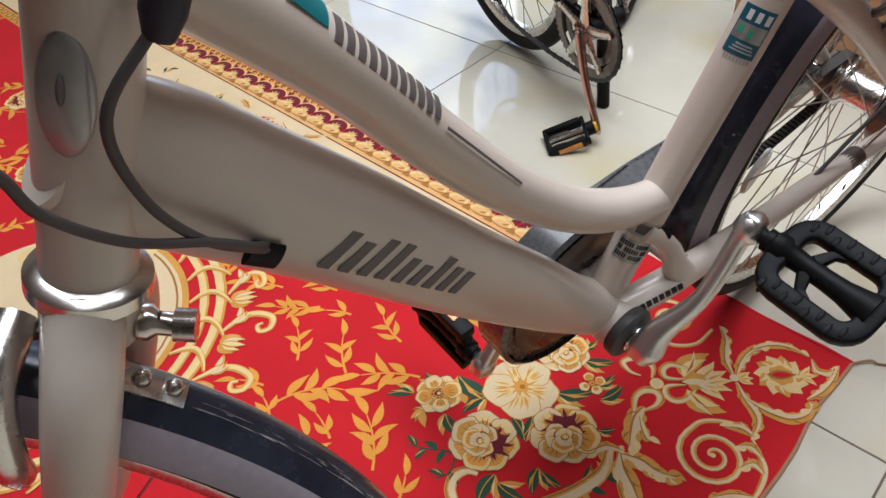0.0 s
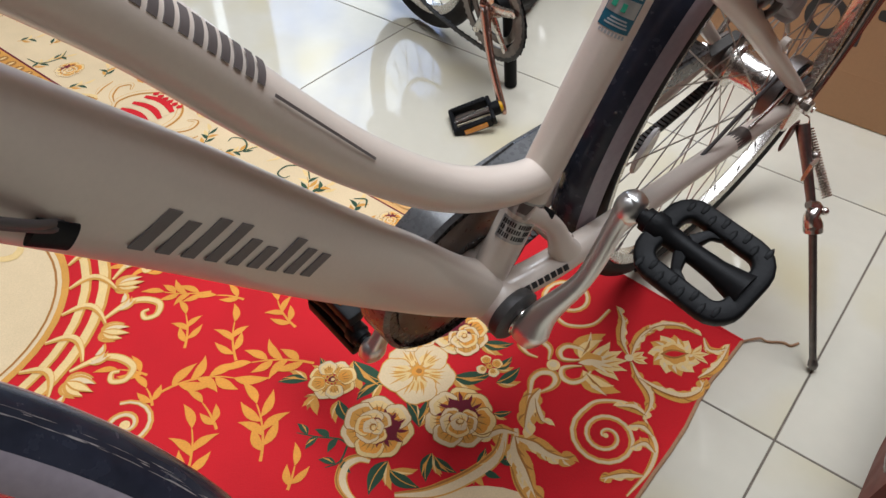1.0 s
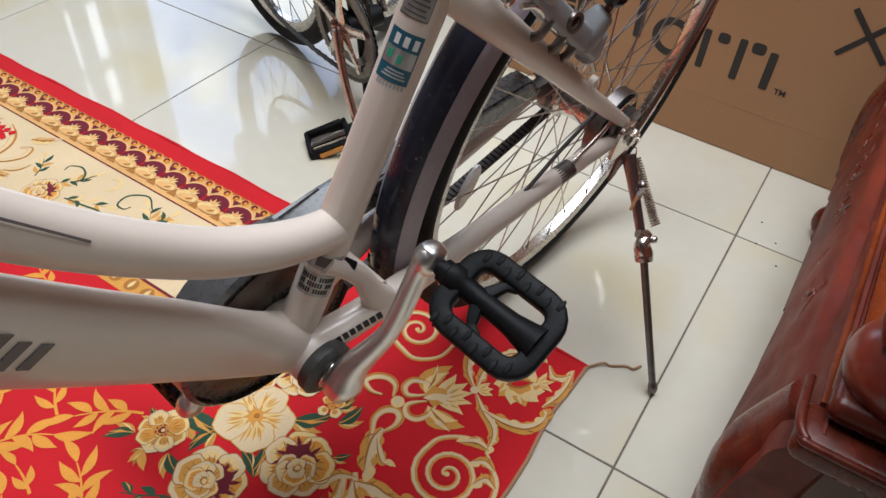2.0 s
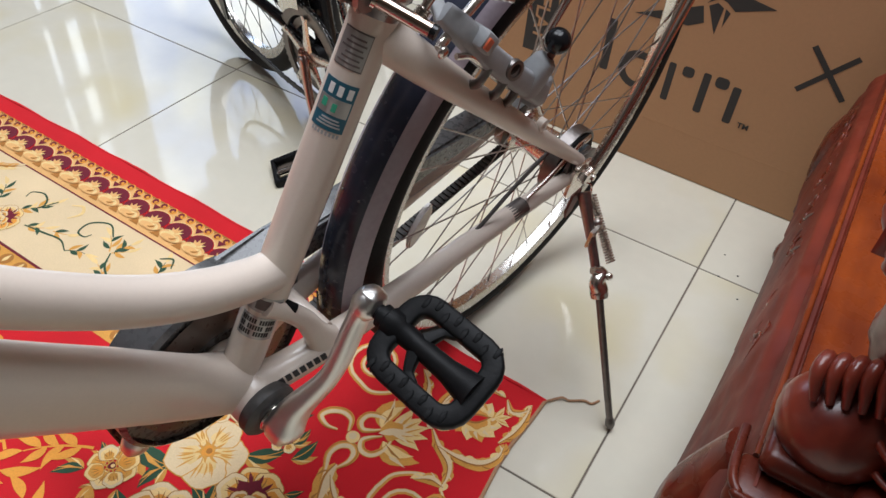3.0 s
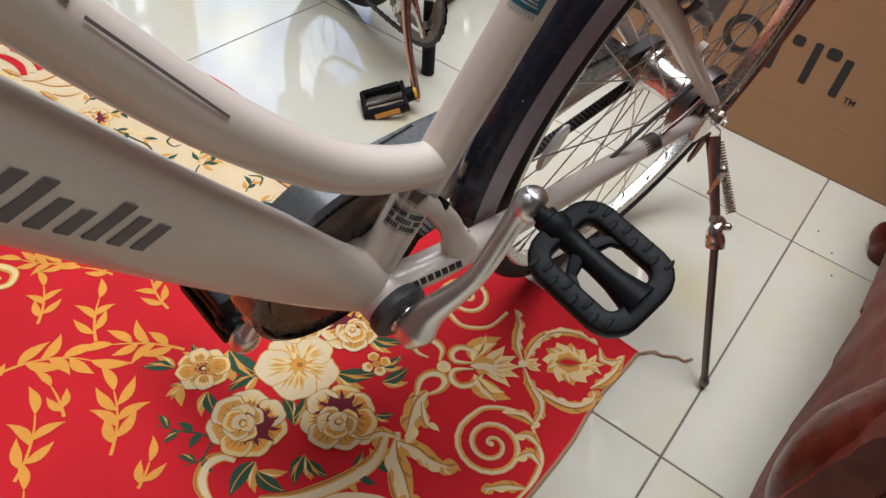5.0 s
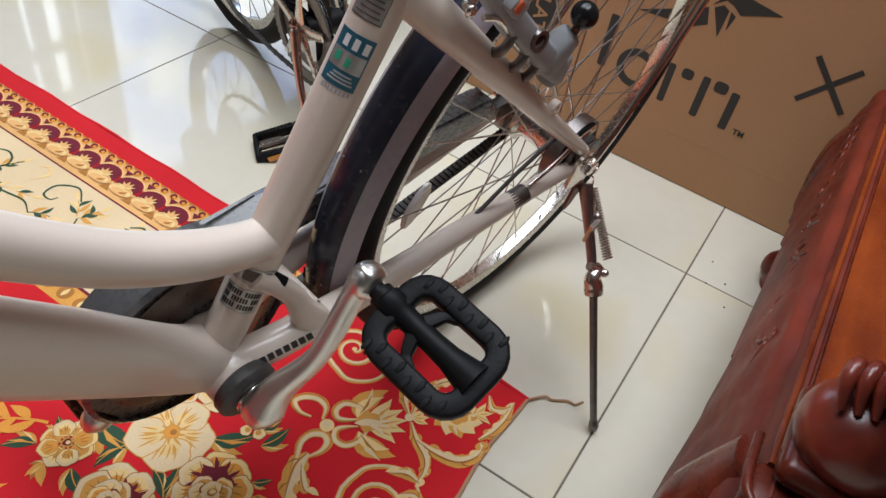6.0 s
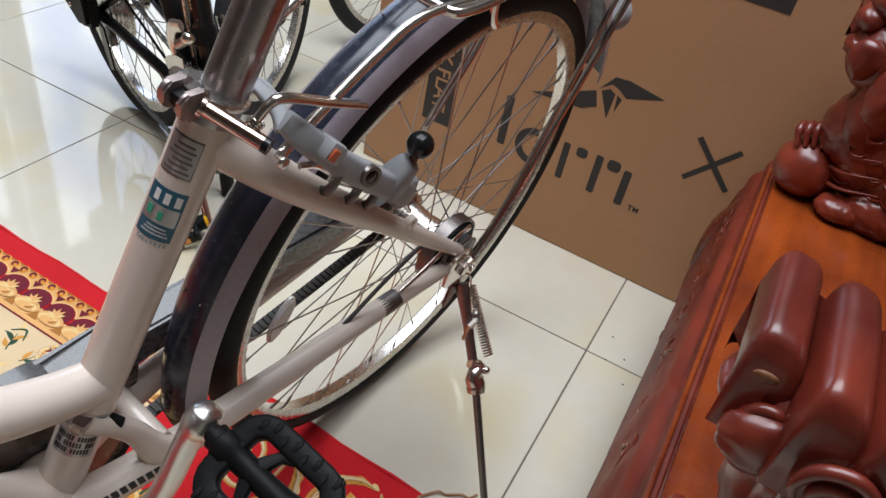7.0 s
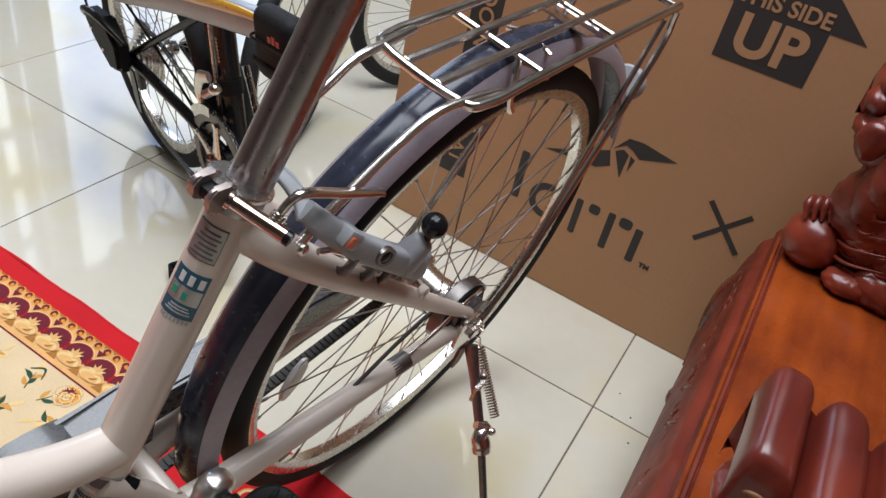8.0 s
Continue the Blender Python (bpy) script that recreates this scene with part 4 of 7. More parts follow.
# front brake, fender bridge, head badge and cables
part("head_badge", ball((0, 0, 0), 0.023, 3, (0.5, 0.2, 1.2)), "silverfoil", F, "silver teardrop head badge", Matrix.Translation(CROWN + HEADDIR * 0.118 + Vector((-0.0145, -0.0165, 0))) @ Matrix.Rotation(radians(17), 4, "Y") @ Matrix.Rotation(radians(-38), 4, "Z"))
part("badge_mark", ball((0, 0, 0), 0.0045, 2, (0.4, 0.3, 1.5)), "print", F, "", Matrix.Translation(CROWN + HEADDIR * 0.124 + Vector((-0.018, -0.0205, 0))) @ Matrix.Rotation(radians(17), 4, "Y"))
part("cable_boot", sweep([CROWN + HEADDIR * 0.2 + Vector((0.02, -0.036, 0)), CROWN + HEADDIR * 0.152 + Vector((0.014, -0.036, 0)), CROWN + HEADDIR * 0.142 + Vector((0.013, -0.036, 0))], [0.011, 0.0088, 0.006], 14), "boot", bike, "navy rubber cable boot")
part("cable_housing", sweep(curve_points([CROWN + HEADDIR * 0.15 + Vector((0.013, -0.036, 0)), (-0.99, -0.037, 0.815), (-0.987, -0.037, 0.771), (-0.968, -0.034, 0.731), (-0.943, -0.028, 0.702), (-0.93, -0.022, 0.688)]), 0.0025, 10), "cable", bike, "grey cable housing")
part("cable_housing", sweep(curve_points([(-1.075, -0.05, 0.875), (-1.035, -0.042, 0.82), (-1.025, -0.041, 0.789), (-1.0, -0.04, 0.756), (-0.965, -0.036, 0.729), (-0.943, -0.03, 0.706), (-0.93, -0.02, 0.69)]), 0.0025, 10), "cable", bike, "grey cable housing")
part("cable_port", sweep([(-0.944, -0.0235, 0.696), (-0.928, -0.0245, 0.682)], 0.008, 14, flat=0.35), "blackplastic", F, "black cable port")
part("brake_bolt", sweep([CROWN + Vector((-0.03, 0, -0.02)), CROWN + Vector((0.02, 0, -0.03))], 0.006, 12), "chrome", fork, "chrome brake bolt", STEER)
part("brake_nut", sweep([CROWN + Vector((0.016, 0, -0.029)), CROWN + Vector((0.021, 0, -0.03)), CROWN + Vector((0.025, 0, -0.031)), CROWN + Vector((0.033, 0, -0.033))], [0.010, 0.010, 0.0065, 0.0065], 10), "chrome", fork, "", STEER)
part("adjuster_knob", sweep([CROWN + Vector((0.033, 0, -0.033)), CROWN + Vector((0.044, 0, -0.035))], 0.0092, 12), "alloy", fork, "knurled silver knob", STEER)
part("brake_caliper", sweep(curve_points([CROWN + Vector((-0.04, -0.005, -0.015)), CROWN + Vector((-0.045, -0.04, -0.03)), CROWN + Vector((-0.05, -0.048, -0.07)), CROWN + Vector((-0.055, -0.04, -0.095))]), [0.011, 0.012, 0.010, 0.008], 12), "alloy", fork, "silver brake caliper arm", STEER)
bridge = part("fender_bridge", revolve([(0.3500, -0.0085), (0.3522, -0.0085), (0.3536, -0.004), (0.3538, 0.006), (0.3526, 0.0115), (0.3500, 0.0115)], FA, BR0, BR1, 14), "alloy", front_fender, "scuffed silver bridge plate", STEER)
for a in (BR0 + 1.5, BR1 - 2.4):
    part("bridge_rivet", ball((0.3560 * math.cos(radians(a)) + FA.x, 0.001, 0.3545 * math.sin(radians(a)) + FA.z), 0.0056, 2), "alloy", front_fender, m=STEER)
random.seed(21)
wear = bmesh.new()
for k in range(46):
    ridge = k < 30
    a0 = BR0 - 0.6 - random.uniform(0, 1) ** 1.3 * 26
    span = random.uniform(0.8, 3.2)
    y0 = -0.0045 + random.uniform(-0.0005, 0.0005) if ridge else random.uniform(-0.003, 0.0025)
    w = random.uniform(0.00010, 0.00038)
    drop = random.uniform(-0.0004, 0.0004)
    rim_pts = [(t, w * math.sin(math.pi * min(max(t, 0.04), 0.96)) * random.uniform(0.6, 1.3)) for t in np.linspace(0, 1, 6)]
    rows = []
    for t, half in rim_pts:
        a = radians(a0 - span * t)
        rows.append([wear.verts.new((0.35135 * math.cos(a) + FA.x, y0 + drop * t + o * half, 0.35135 * math.sin(a) + FA.z)) for o in (-1, 1)])
    for q, r in zip(rows, rows[1:]):
        wear.faces.new((q[0], q[1], r[1], r[0]))
part("scuff", wear, "scuffgrey", front_fender, "pale scuff along the edge", STEER)
part("fender_stem", sweep([CROWN + Vector((0.028, 0, -0.028)), Vector((FA.x + 0.35 * math.cos(radians(74)), 0, FA.z + 0.35 * math.sin(radians(74))))], 0.004, 8), "steel", front_fender, m=STEER)

# ---- cardboard box with its printing ----
CARD = pose(0, 1.945, 0, 0, 0, -1.5)
carton = thing("cardboard_box", "large upright brown cardboard box with black printing", "box", CARD)
part("carton_front", block(-0.40, 1.25, 0, 0.005, 0.001, 1.02, 0.0015, 1), "card", carton)
part("carton_side", block(-0.40, -0.395, 0.0055, 0.255, 0.001, 1.02, 0.0015, 1), "card", carton)
part("carton_side", block(1.245, 1.25, 0.0055, 0.255, 0.001, 1.02, 0.0015, 1), "card", carton)
part("carton_back", block(-0.40, 1.25, 0.2555, 0.26, 0.001, 1.02, 0.0015, 1), "card", carton)
part("carton_flap", block(-0.39, 1.24, 0.006, 0.13, 1.014, 1.019, 0.0015, 1), "card", carton)
part("carton_flap", block(-0.39, 1.24, 0.1305, 0.254, 1.014, 1.019, 0.0015, 1), "card", carton)


def stamp(outline, name, mat="ink", lift=0.0006, label=""):
    return part(name, prism(outline, lift - 0.0001, "y", -lift), mat, carton, label, smooth=False)


def stroke(a, b, w):
    a, b = Vector(a), Vector(b)
    t = (b - a).normalized()
    n = Vector((-t.y, t.x)) * w * 0.5
    return [tuple(a + n), tuple(b + n), tuple(b - n), tuple(a - n)]


def lettering(text, x, z, size, mat, turn=0.0, lift=0.0012, bold=0.0):
    c = bpy.data.curves.new("lettering", "FONT")
    c.body, c.size, c.align_x, c.align_y, c.extrude, c.offset = text, size, "CENTER", "CENTER", 0.0002, bold
    tmp = new("lettering", c)
    me = bpy.data.meshes.new_from_object(tmp.evaluated_get(bpy.context.evaluated_depsgraph_get()))
    bpy.data.objects.remove(tmp)
    me.materials.clear()
    me.materials.append(M[mat])
    ob = new("printed_word", me)
    ob.parent = carton
    ob.matrix_basis = Matrix.Translation((x, -lift, z)) @ Matrix.Rotation(radians(90), 4, "X") @ Matrix.Rotation(radians(turn), 4, "Z")
    return ob


stamp(stroke((0.322, 0.282), (0.403, 0.374), 0.0105), "printed_cross")
stamp(stroke((0.323, 0.372), (0.406, 0.288), 0.0105), "printed_cross", lift=0.0009)
# plain shapes in place of the maker's name and bird
for x0, x1, z0, z1 in ((0.151, 0.167, 0.165, 0.254), (0.214, 0.231, 0.165, 0.246), (0.078, 0.093, 0.166, 0.252), (-0.068, -0.050, 0.185, 0.30)):
    stamp(rounded(x0, x1, z0, z1, 0.004, 3), "printed_bar")
stamp(rounded(0.108, 0.132, 0.232, 0.254, 0.007, 3), "printed_bar")
stamp(rounded(0.177, 0.205, 0.232, 0.256, 0.008, 3), "printed_bar")
ring = [(0.016 + 0.043 * math.cos(a), 0.21 + 0.043 * math.sin(a)) for a in np.linspace(0.01, 6.27, 26)] + [(0.016 + 0.027 * math.cos(a), 0.21 + 0.027 * math.sin(a)) for a in np.linspace(6.27, 0.01, 26)]
stamp(ring, "printed_ring")
stamp([(0.112, 0.388), (0.136, 0.421), (0.165, 0.424), (0.238, 0.413), (0.168, 0.388), (0.150, 0.40), (0.135, 0.405)], "printed_wing")
stamp([(0.118, 0.385), (0.133, 0.395), (0.146, 0.388), (0.143, 0.334)], "printed_wing", lift=0.0008)
stamp([(0.108, 0.382), (0.118, 0.35), (0.09, 0.335), (-0.02, 0.327), (0.06, 0.36)], "printed_wing")
stamp([(0.15, 0.388), (0.161, 0.382), (0.153, 0.352)], "printed_wing")
lettering("TM", 0.258, 0.170, 0.017, "ink", bold=0.0004)
stamp([(0.216, 0.627), (0.375, 0.627), (0.375, 0.722), (0.433, 0.722), (0.2955, 0.835), (0.158, 0.722), (0.216, 0.722)], "printed_arrow", label="black arrow pointing upward")
lettering("UP", 0.2955, 0.674, 0.095, "card", bold=0.003)
lettering("THIS SIDE", 0.2955, 0.738, 0.036, "card", bold=0.0008)
stamp([(-0.257, 0.168), (-0.188, 0.168), (-0.188, 0.80), (-0.257, 0.80)], "printed_band", label="black printed band")
lettering("DO NOT LAY FLAT", -0.2225, 0.395, 0.046, "card", -90, bold=0.0006)
part("card_crease", block(-0.395, 1.245, -0.0004, 0.0002, 0.1075, 0.109), "card", carton)

# ---- carved armchair ----
CHAIR = Matrix.Translation((-0.011, 0, 0)) @ Matrix.Diagonal((1, 1, 1.03, 1))
chair = thing("carved_armchair", "glossy red-brown carved wooden armchair with guardian animal arms", "armchair", CHAIR)
CY0, CY1 = 0.955, 1.805
CM = (CY0 + CY1) / 2


def apron():
    """The bulging front rail: a moulded profile along y, with a cut lower edge and swelling shoulders over the legs."""
    prof = [(0.470, 0.4185), (0.461, 0.4165), (0.456, 0.409), (0.457, 0.401), (0.452, 0.397), (0.445, 0.393), (0.441, 0.384), (0.441, 0.374), (0.437, 0.366),
            (0.433, 0.345), (0.4285, 0.315), (0.4245, 0.285), (0.4215, 0.255), (0.4205, 0.235)]
    bm = bmesh.new()
    rows = []
    n = 90
    for i in range(n + 1):
        y = CY0 - 0.03 + (CY1 - CY0 + 0.06) * i / n
        e = min(y - CY0, CY1 - y)
        sh = max(0.0, min(1.0, (0.26 - e) / 0.2)) * (1.0 if y < CM else 0.5)
        sh = sh * sh * (3 - 2 * sh)
        drop = 0.10 * sh + 0.018 * math.sin(min(e, 0.3) * 60) * (1 if 0.14 < e < 0.3 else 0)
        row = []
        for k, (x, z) in enumerate(prof):
            f = k / (len(prof) - 1)
            row.append(bm.verts.new((x - 0.007 * sh * f * f, y, z - drop * f ** 1.6)))
        x, z = row[-1].co.x, row[-1].co.z
        row.append(bm.verts.new((x + 0.008, y, z - 0.008)))
        row.append(bm.verts.new((x + 0.035, y, z - 0.004)))
        row.append(bm.verts.new((0.49, y, 0.40)))
        rows.append(row)
    for q, r in zip(rows, rows[1:]):
        for j in range(len(q)):
            bm.faces.new((q[j], q[(j + 1) % len(q)], r[(j + 1) % len(q)], r[j]))
    bm.faces.new(rows[0]), bm.faces.new(rows[-1][::-1])
    return bm


def seat_frame():
    bm = block(0.470, 1.12, CY0, CY1, 0.36, 0.4185, 0.008)
    return bm


part("seat_frame", seat_frame(), "wood", chair)
part("seat_panel", prism(rounded(0.474, 1.06, CY0 + 0.02, CY1 - 0.03, 0.02), 0.006, "z", 0.4165, 0.002), "seatwood", chair, "orange-brown varnished seat panel")
front = part("front_apron", apron(), "apronwood", chair, "moulded and carved front rail")
part("edge_bead", sweep([(0.4625, CY0 + 0.0 + i * 0.02, 0.4187) for i in range(43)], 0.0032, 10, up=(0, 0, 1)), "seatwood", chair)
random.seed(11)
for k in range(22):
    y = 1.17 + k * 0.0275
    z, x = 0.335 + random.uniform(-0.012, 0.012), 0.4325
    d = random.choice((-1, 1))
    pts = [(x + 0.0005 + 0.15 * dz, y + dy, z + dz) for dy, dz in ((-0.022, -0.02 * d), (-0.008, -0.004 * d), (0.006, 0.012 * d), (0.018, 0.008 * d), (0.02, -0.004 * d), (0.012, -0.006 * d))]
    part("carved_curl", sweep(curve_points(pts, 5), [0.0008, 0.0026, 0.0026, 0.0008], 8, up=(1, 0, 0)), "wood", front)
    pts = [(x + 0.001 + 0.15 * dz, y + dy, z + dz) for dy, dz in ((0.0, 0.018 * d), (0.014, 0.026 * d), (0.03, 0.02 * d))]
    part("carved_curl", sweep(curve_points(pts, 5), [0.0006, 0.0022, 0.0006], 8, up=(1, 0, 0)), "wood", front)


def chair_leg(x, y, sx, sy):
    """A bowed leg with a swelling knee, a waist and a scrolled foot."""
    pts = [(x, y, 0.37), (x - 0.022 * sx, y - 0.012 * sy, 0.29), (x - 0.024 * sx, y - 0.014 * sy, 0.22), (x - 0.004 * sx, y, 0.12), (x + 0.006 * sx, y + 0.004 * sy, 0.06),
           (x - 0.006 * sx, y - 0.004 * sy, 0.025), (x - 0.008 * sx, y - 0.006 * sy, 0.002)]
    leg = part("leg", sweep(curve_points(pts, 6), [0.036, 0.044, 0.042, 0.032, 0.03, 0.036, 0.036], 18, up=(0, 1, 0), power=2.7), "wood", chair)
    part("foot_scroll", ball((x - 0.03 * sx, y - 0.012 * sy, 0.036), 0.035, 2, (0.8, 0.8, 0.98)), "wood", leg)
    part("foot_scroll", ball((x - 0.018 * sx, y - 0.01 * sy, 0.085), 0.024, 2), "wood", leg)
    return leg


chair_leg(0.474, CY0 + 0.035, 1, 1)
chair_leg(0.480, CY1 - 0.045, 1, -1)
chair_leg(1.08, CY0 + 0.04, -1, 1)
chair_leg(1.08, CY1 - 0.04, -1, -1)


def carve(v, fine=1.0):
    """Depth of the carved curls at a point: flowing ridges that turn with a broad noise."""
    q = v * 17
    turn = noise.noise(q) * 7.0 + noise.noise(q * 2.3 + Vector((3, 1, 7))) * 2.5
    return (0.0045 * noise.noise(v * 30) + 0.0022 * math.sin(turn * 3.0 + v.z * 90) + 0.0006 * noise.noise(v * 120)) * fine


def brow_cap(y, s, bm):
    """Fluted rolls over the guardian's head: rounded ridges side by side, falling at both ends."""
    nx, ny = 84, 30
    edges, shift, near = (0.0, 0.23, 0.47, 0.72, 1.0), (0.017, 0.008, 0.004, 0.004), (0.0, 0.02, 0.02, 0.02)
    rows = []
    for i in range(nx + 1):
        u = i / nx
        k = min(3, sum(u > e for e in edges[1:]))
        v = (u - edges[k]) / (edges[k + 1] - edges[k]) * 2 - 1
        ridge = max(0.0, 1 - abs(v) ** 3.4) ** 0.5
        x0_ = 0.470 + 0.146 * u
        row = []
        for j in range(ny + 1):
            w = j / ny * 2 - 1
            end = max(0.0, 1 - abs(w) ** 14) ** 0.6
            tip = max(0.0, w - 0.66) / 0.34
            peak = 1 - 0.22 * tip * (1 - ridge)
            yy = y + s * (0.040 + shift[k] + w * 0.050 - (near[k] * (1 - w) * 0.5) - 0.016 * tip * (1 - ridge) - 0.006 * tip * (1 - v) * 0.5)
            z = 0.624 + 0.004 * u + (0.040 + 0.028 * ridge - 0.004 * v * ridge) * end * peak + 0.004 * w - 0.0022 * noise.noise(Vector((x0_ * 34, yy * 14, 0)))
            row.append(bm.verts.new((x0_ - 0.02 * s * (yy - y) + 0.0016 * noise.noise(Vector((yy * 25, x0_ * 9, 4))), yy, z)))
        rows.append(row)
    for q, r in zip(rows, rows[1:]):
        for j in range(ny):
            bm.faces.new((q[j], q[j + 1], r[j + 1], r[j]))
    for line, inward in ((rows[0], 0.014), (rows[-1], -0.02), ([r[0] for r in rows], 0.0), ([r[-1] for r in rows], 0.0)):
        lo = [bm.verts.new((v.co.x + inward, y + 0.04 * s + (v.co.y - y - 0.04 * s) * 0.8, 0.618)) for v in line]
        for k in range(len(line) - 1):
            bm.faces.new((line[k], line[k + 1], lo[k + 1], lo[k]))


def guardian(y, s, face=True):
    """A seated carved guardian animal with a ball under its paw, as one mesh; s turns its outer side."""
    bm = bmesh.new()
    for (cx, dy, cz), r, sc in (((0.505, 0.0, 0.463), 0.048, (1, 1, 0.93)), ((0.585, 0.0, 0.525), 0.070, (0.95, 0.85, 1.15)), ((0.655, 0.0, 0.50), 0.085, (1.1, 0.85, 1.0)),
                                ((0.545, 0.03, 0.57), 0.042, (0.8, 0.8, 1.3)), ((0.545, -0.03, 0.57), 0.042, (0.8, 0.8, 1.3)), ((0.575, 0.0, 0.605), 0.05, (0.9, 0.9, 1)),
                                ((0.500, 0.0, 0.630), 0.025, (1.35, 1.3, 0.55)), ((0.486, 0.0, 0.664), 0.021 if face else 0.008, (1.0, 1.4, 0.9)), ((0.503, 0.0, 0.688), 0.026 if face else 0.008, (1.1, 1.3, 0.8)), ((0.556, 0.0, 0.545), 0.062, (1.0, 0.95, 1.0)), ((0.53, 0.0, 0.630), 0.05, (1.1, 0.95, 0.85)),
                                ((0.50, 0.040, 0.628), 0.022, (1, 0.7, 1)), ((0.50, -0.040, 0.628), 0.022, (1, 0.7, 1)), ((0.55, -0.05, 0.60), 0.03, (1, 0.7, 1.2)), ((0.55, 0.05, 0.60), 0.03, (1, 0.7, 1.2)),
                                ((0.62, 0.0, 0.66), 0.045, (1, 1.2, 0.9)), 
                                ((0.625, 0.045, 0.45), 0.04, (1.4, 0.7, 0.8)), ((0.625, -0.045, 0.45), 0.04, (1.4, 0.7, 0.8)), ((0.57, -0.045, 0.44), 0.028, (1.3, 1, 0.7)), ((0.57, 0.045, 0.44), 0.028, (1.3, 1, 0.7))):
        if r < 0.01:
            continue
        lump = ball((cx, y + dy * s + (0.0 if face or cz < 0.5 else 0.04), cz), r, 4, sc)
        lump.normal_update()
        gain = 0.12 if cz == 0.463 else (0.8 if face else 1.0) * min(1.0, r / 0.055)
        for v in lump.verts:
            v.co += v.normal * carve(v.co) * gain
        keep = bpy.data.meshes.new("lump")
        lump.to_mesh(keep)
        lump.free()
        bm.from_mesh(keep)
        bpy.data.meshes.remove(keep)
    # ribs on the chest and the tuft on the paw
    for k in range(5):
        z = 0.475 + k * 0.024
        sweep(curve_points([(0.60 - 0.01 * k, y - 0.063, z + 0.012), (0.55 - 0.006 * k, y - 0.048, z - 0.004), (0.524, y, z - 0.012), (0.55 - 0.006 * k, y + 0.048, z - 0.004), (0.60 - 0.01 * k, y + 0.063, z + 0.012)], 5), [0.001, 0.0045, 0.001], 8, up=(0, 0, 1), bm=bm)
    for k in range(5):
        o = 0.011 * k
        sweep(curve_points([(0.476 + o, y - 0.022, 0.498 + 0.003 * k), (0.470 + o, y - 0.010, 0.516 + 0.004 * k), (0.473 + o, y + 0.006, 0.521 + 0.004 * k), (0.478 + o, y + 0.020, 0.506)], 4), [0.003, 0.0065, 0.0065, 0.003], 8, up=(1, 0, 0), bm=bm)
    brow_cap(y, s, bm)
    if face:
        # overlapping scales on the flank
        for row in range(4):
            for k in range(4):
                mx, mz = 0.548 + 0.024 * k + 0.012 * (row % 2), 0.488 + 0.026 * row
                arc_pts = []
                for a in (3.3, 3.9, 4.71, 5.5, 6.1):
                    px, pz = mx + 0.0125 * math.cos(a), mz + 0.0125 * math.sin(a)
                    out = max([ry * math.sqrt(max(0.0, 1 - ((px - ex) / rx) ** 2 - ((pz - ez) / rz) ** 2)) + oy for ex, ez, rx, ry, rz, oy in ((0.585, 0.525, 0.0665, 0.0595, 0.0805, 0), (0.655, 0.50, 0.0935, 0.072, 0.085, 0), (0.545, 0.57, 0.034, 0.034, 0.055, 0.03), (0.556, 0.545, 0.062, 0.059, 0.062, 0))])
                    arc_pts.append((px, y - out - 0.001, pz))
                sweep(curve_points(arc_pts, 3), [0.0008, 0.0026, 0.0008], 7, up=(0, 1, 0), bm=bm)
    if not face:
        for cx, cz, rad in ((0.538, 0.640, 0.020), (0.538, 0.638, 0.011), (0.575, 0.650, 0.016), (0.497, 0.640, 0.010)):
            sweep(curve_points([(cx + rad * math.cos(a), y - 0.028 + (0.03 if cx < 0.51 else 0.0), cz + rad * math.sin(a)) for a in (-0.4, 0.5, 1.4, 2.3, 3.2, 4.0)], 4), [0.0012, 0.0042, 0.0042, 0.0012], 8, up=(0, 1, 0), bm=bm)
    for k in range(6):
        a = k * 1.05
        sweep(curve_points([(0.66 + 0.05 * math.cos(a + t) * (1 - t * 0.22), y - 0.070 * s, 0.51 + 0.05 * math.sin(a + t) * (1 - t * 0.22)) for t in (0, 0.5, 1.0, 1.5)], 4), [0.002, 0.005, 0.002], 7, bm=bm)
    if not face:
        # this head leans out over the corner and stands taller
        for v in bm.verts:
            k = max(0.0, min(1.0, (v.co.z - 0.53) / 0.09))
            k = k * k * (3 - 2 * k)
            v.co += Vector((-0.020, -0.058, 0.041)) * k
    else:
        # this head is carried higher on its neck
        for v in bm.verts:
            v.co.z += 0.024 * max(0.0, min(1.0, (v.co.z - 0.57) / 0.07))
    ob = part("guardian_carving", bm, "carved", chair, "carved guardian animal holding a ball")
    ob.data.set_sharp_from_angle(angle=radians(75))
    return ob


guardian(1.752, 1)
near_guardian = guardian(0.985, 1, False)
for y0_, y1_ in ((0.934, 1.045), (1.690, 1.800)):
    part("guardian_plinth", block(0.462 if y0_ < 1 else 0.555, 0.76, y0_, y1_, 0.4195, 0.446, 0.012, 4), "wood", chair, "rounded plinth under the carving")
part("corner_moulding", block(0.449, 1.10, 0.908, 0.962, 0.385, 0.4175, 0.012, 4), "wood", chair)
part("corner_bead", sweep(curve_points([(0.4475, 0.985, 0.414), (0.449, 0.935, 0.416), (0.458, 0.914, 0.416), (0.48, 0.909, 0.416), (0.70, 0.909, 0.416)]), 0.0042, 10, up=(0, 0, 1)), "wood", chair)
part("chipped_edge", ball((0.4640, 0.9255, 0.714), 0.0062, 2, (1.2, 0.35, 0.6)), surface("bare_chipped_wood", (0.15, 0.055, 0.016), 0.55, 0.0, 0.3, 120, 30, bump=0.3), near_guardian, "chipped bare wood end")
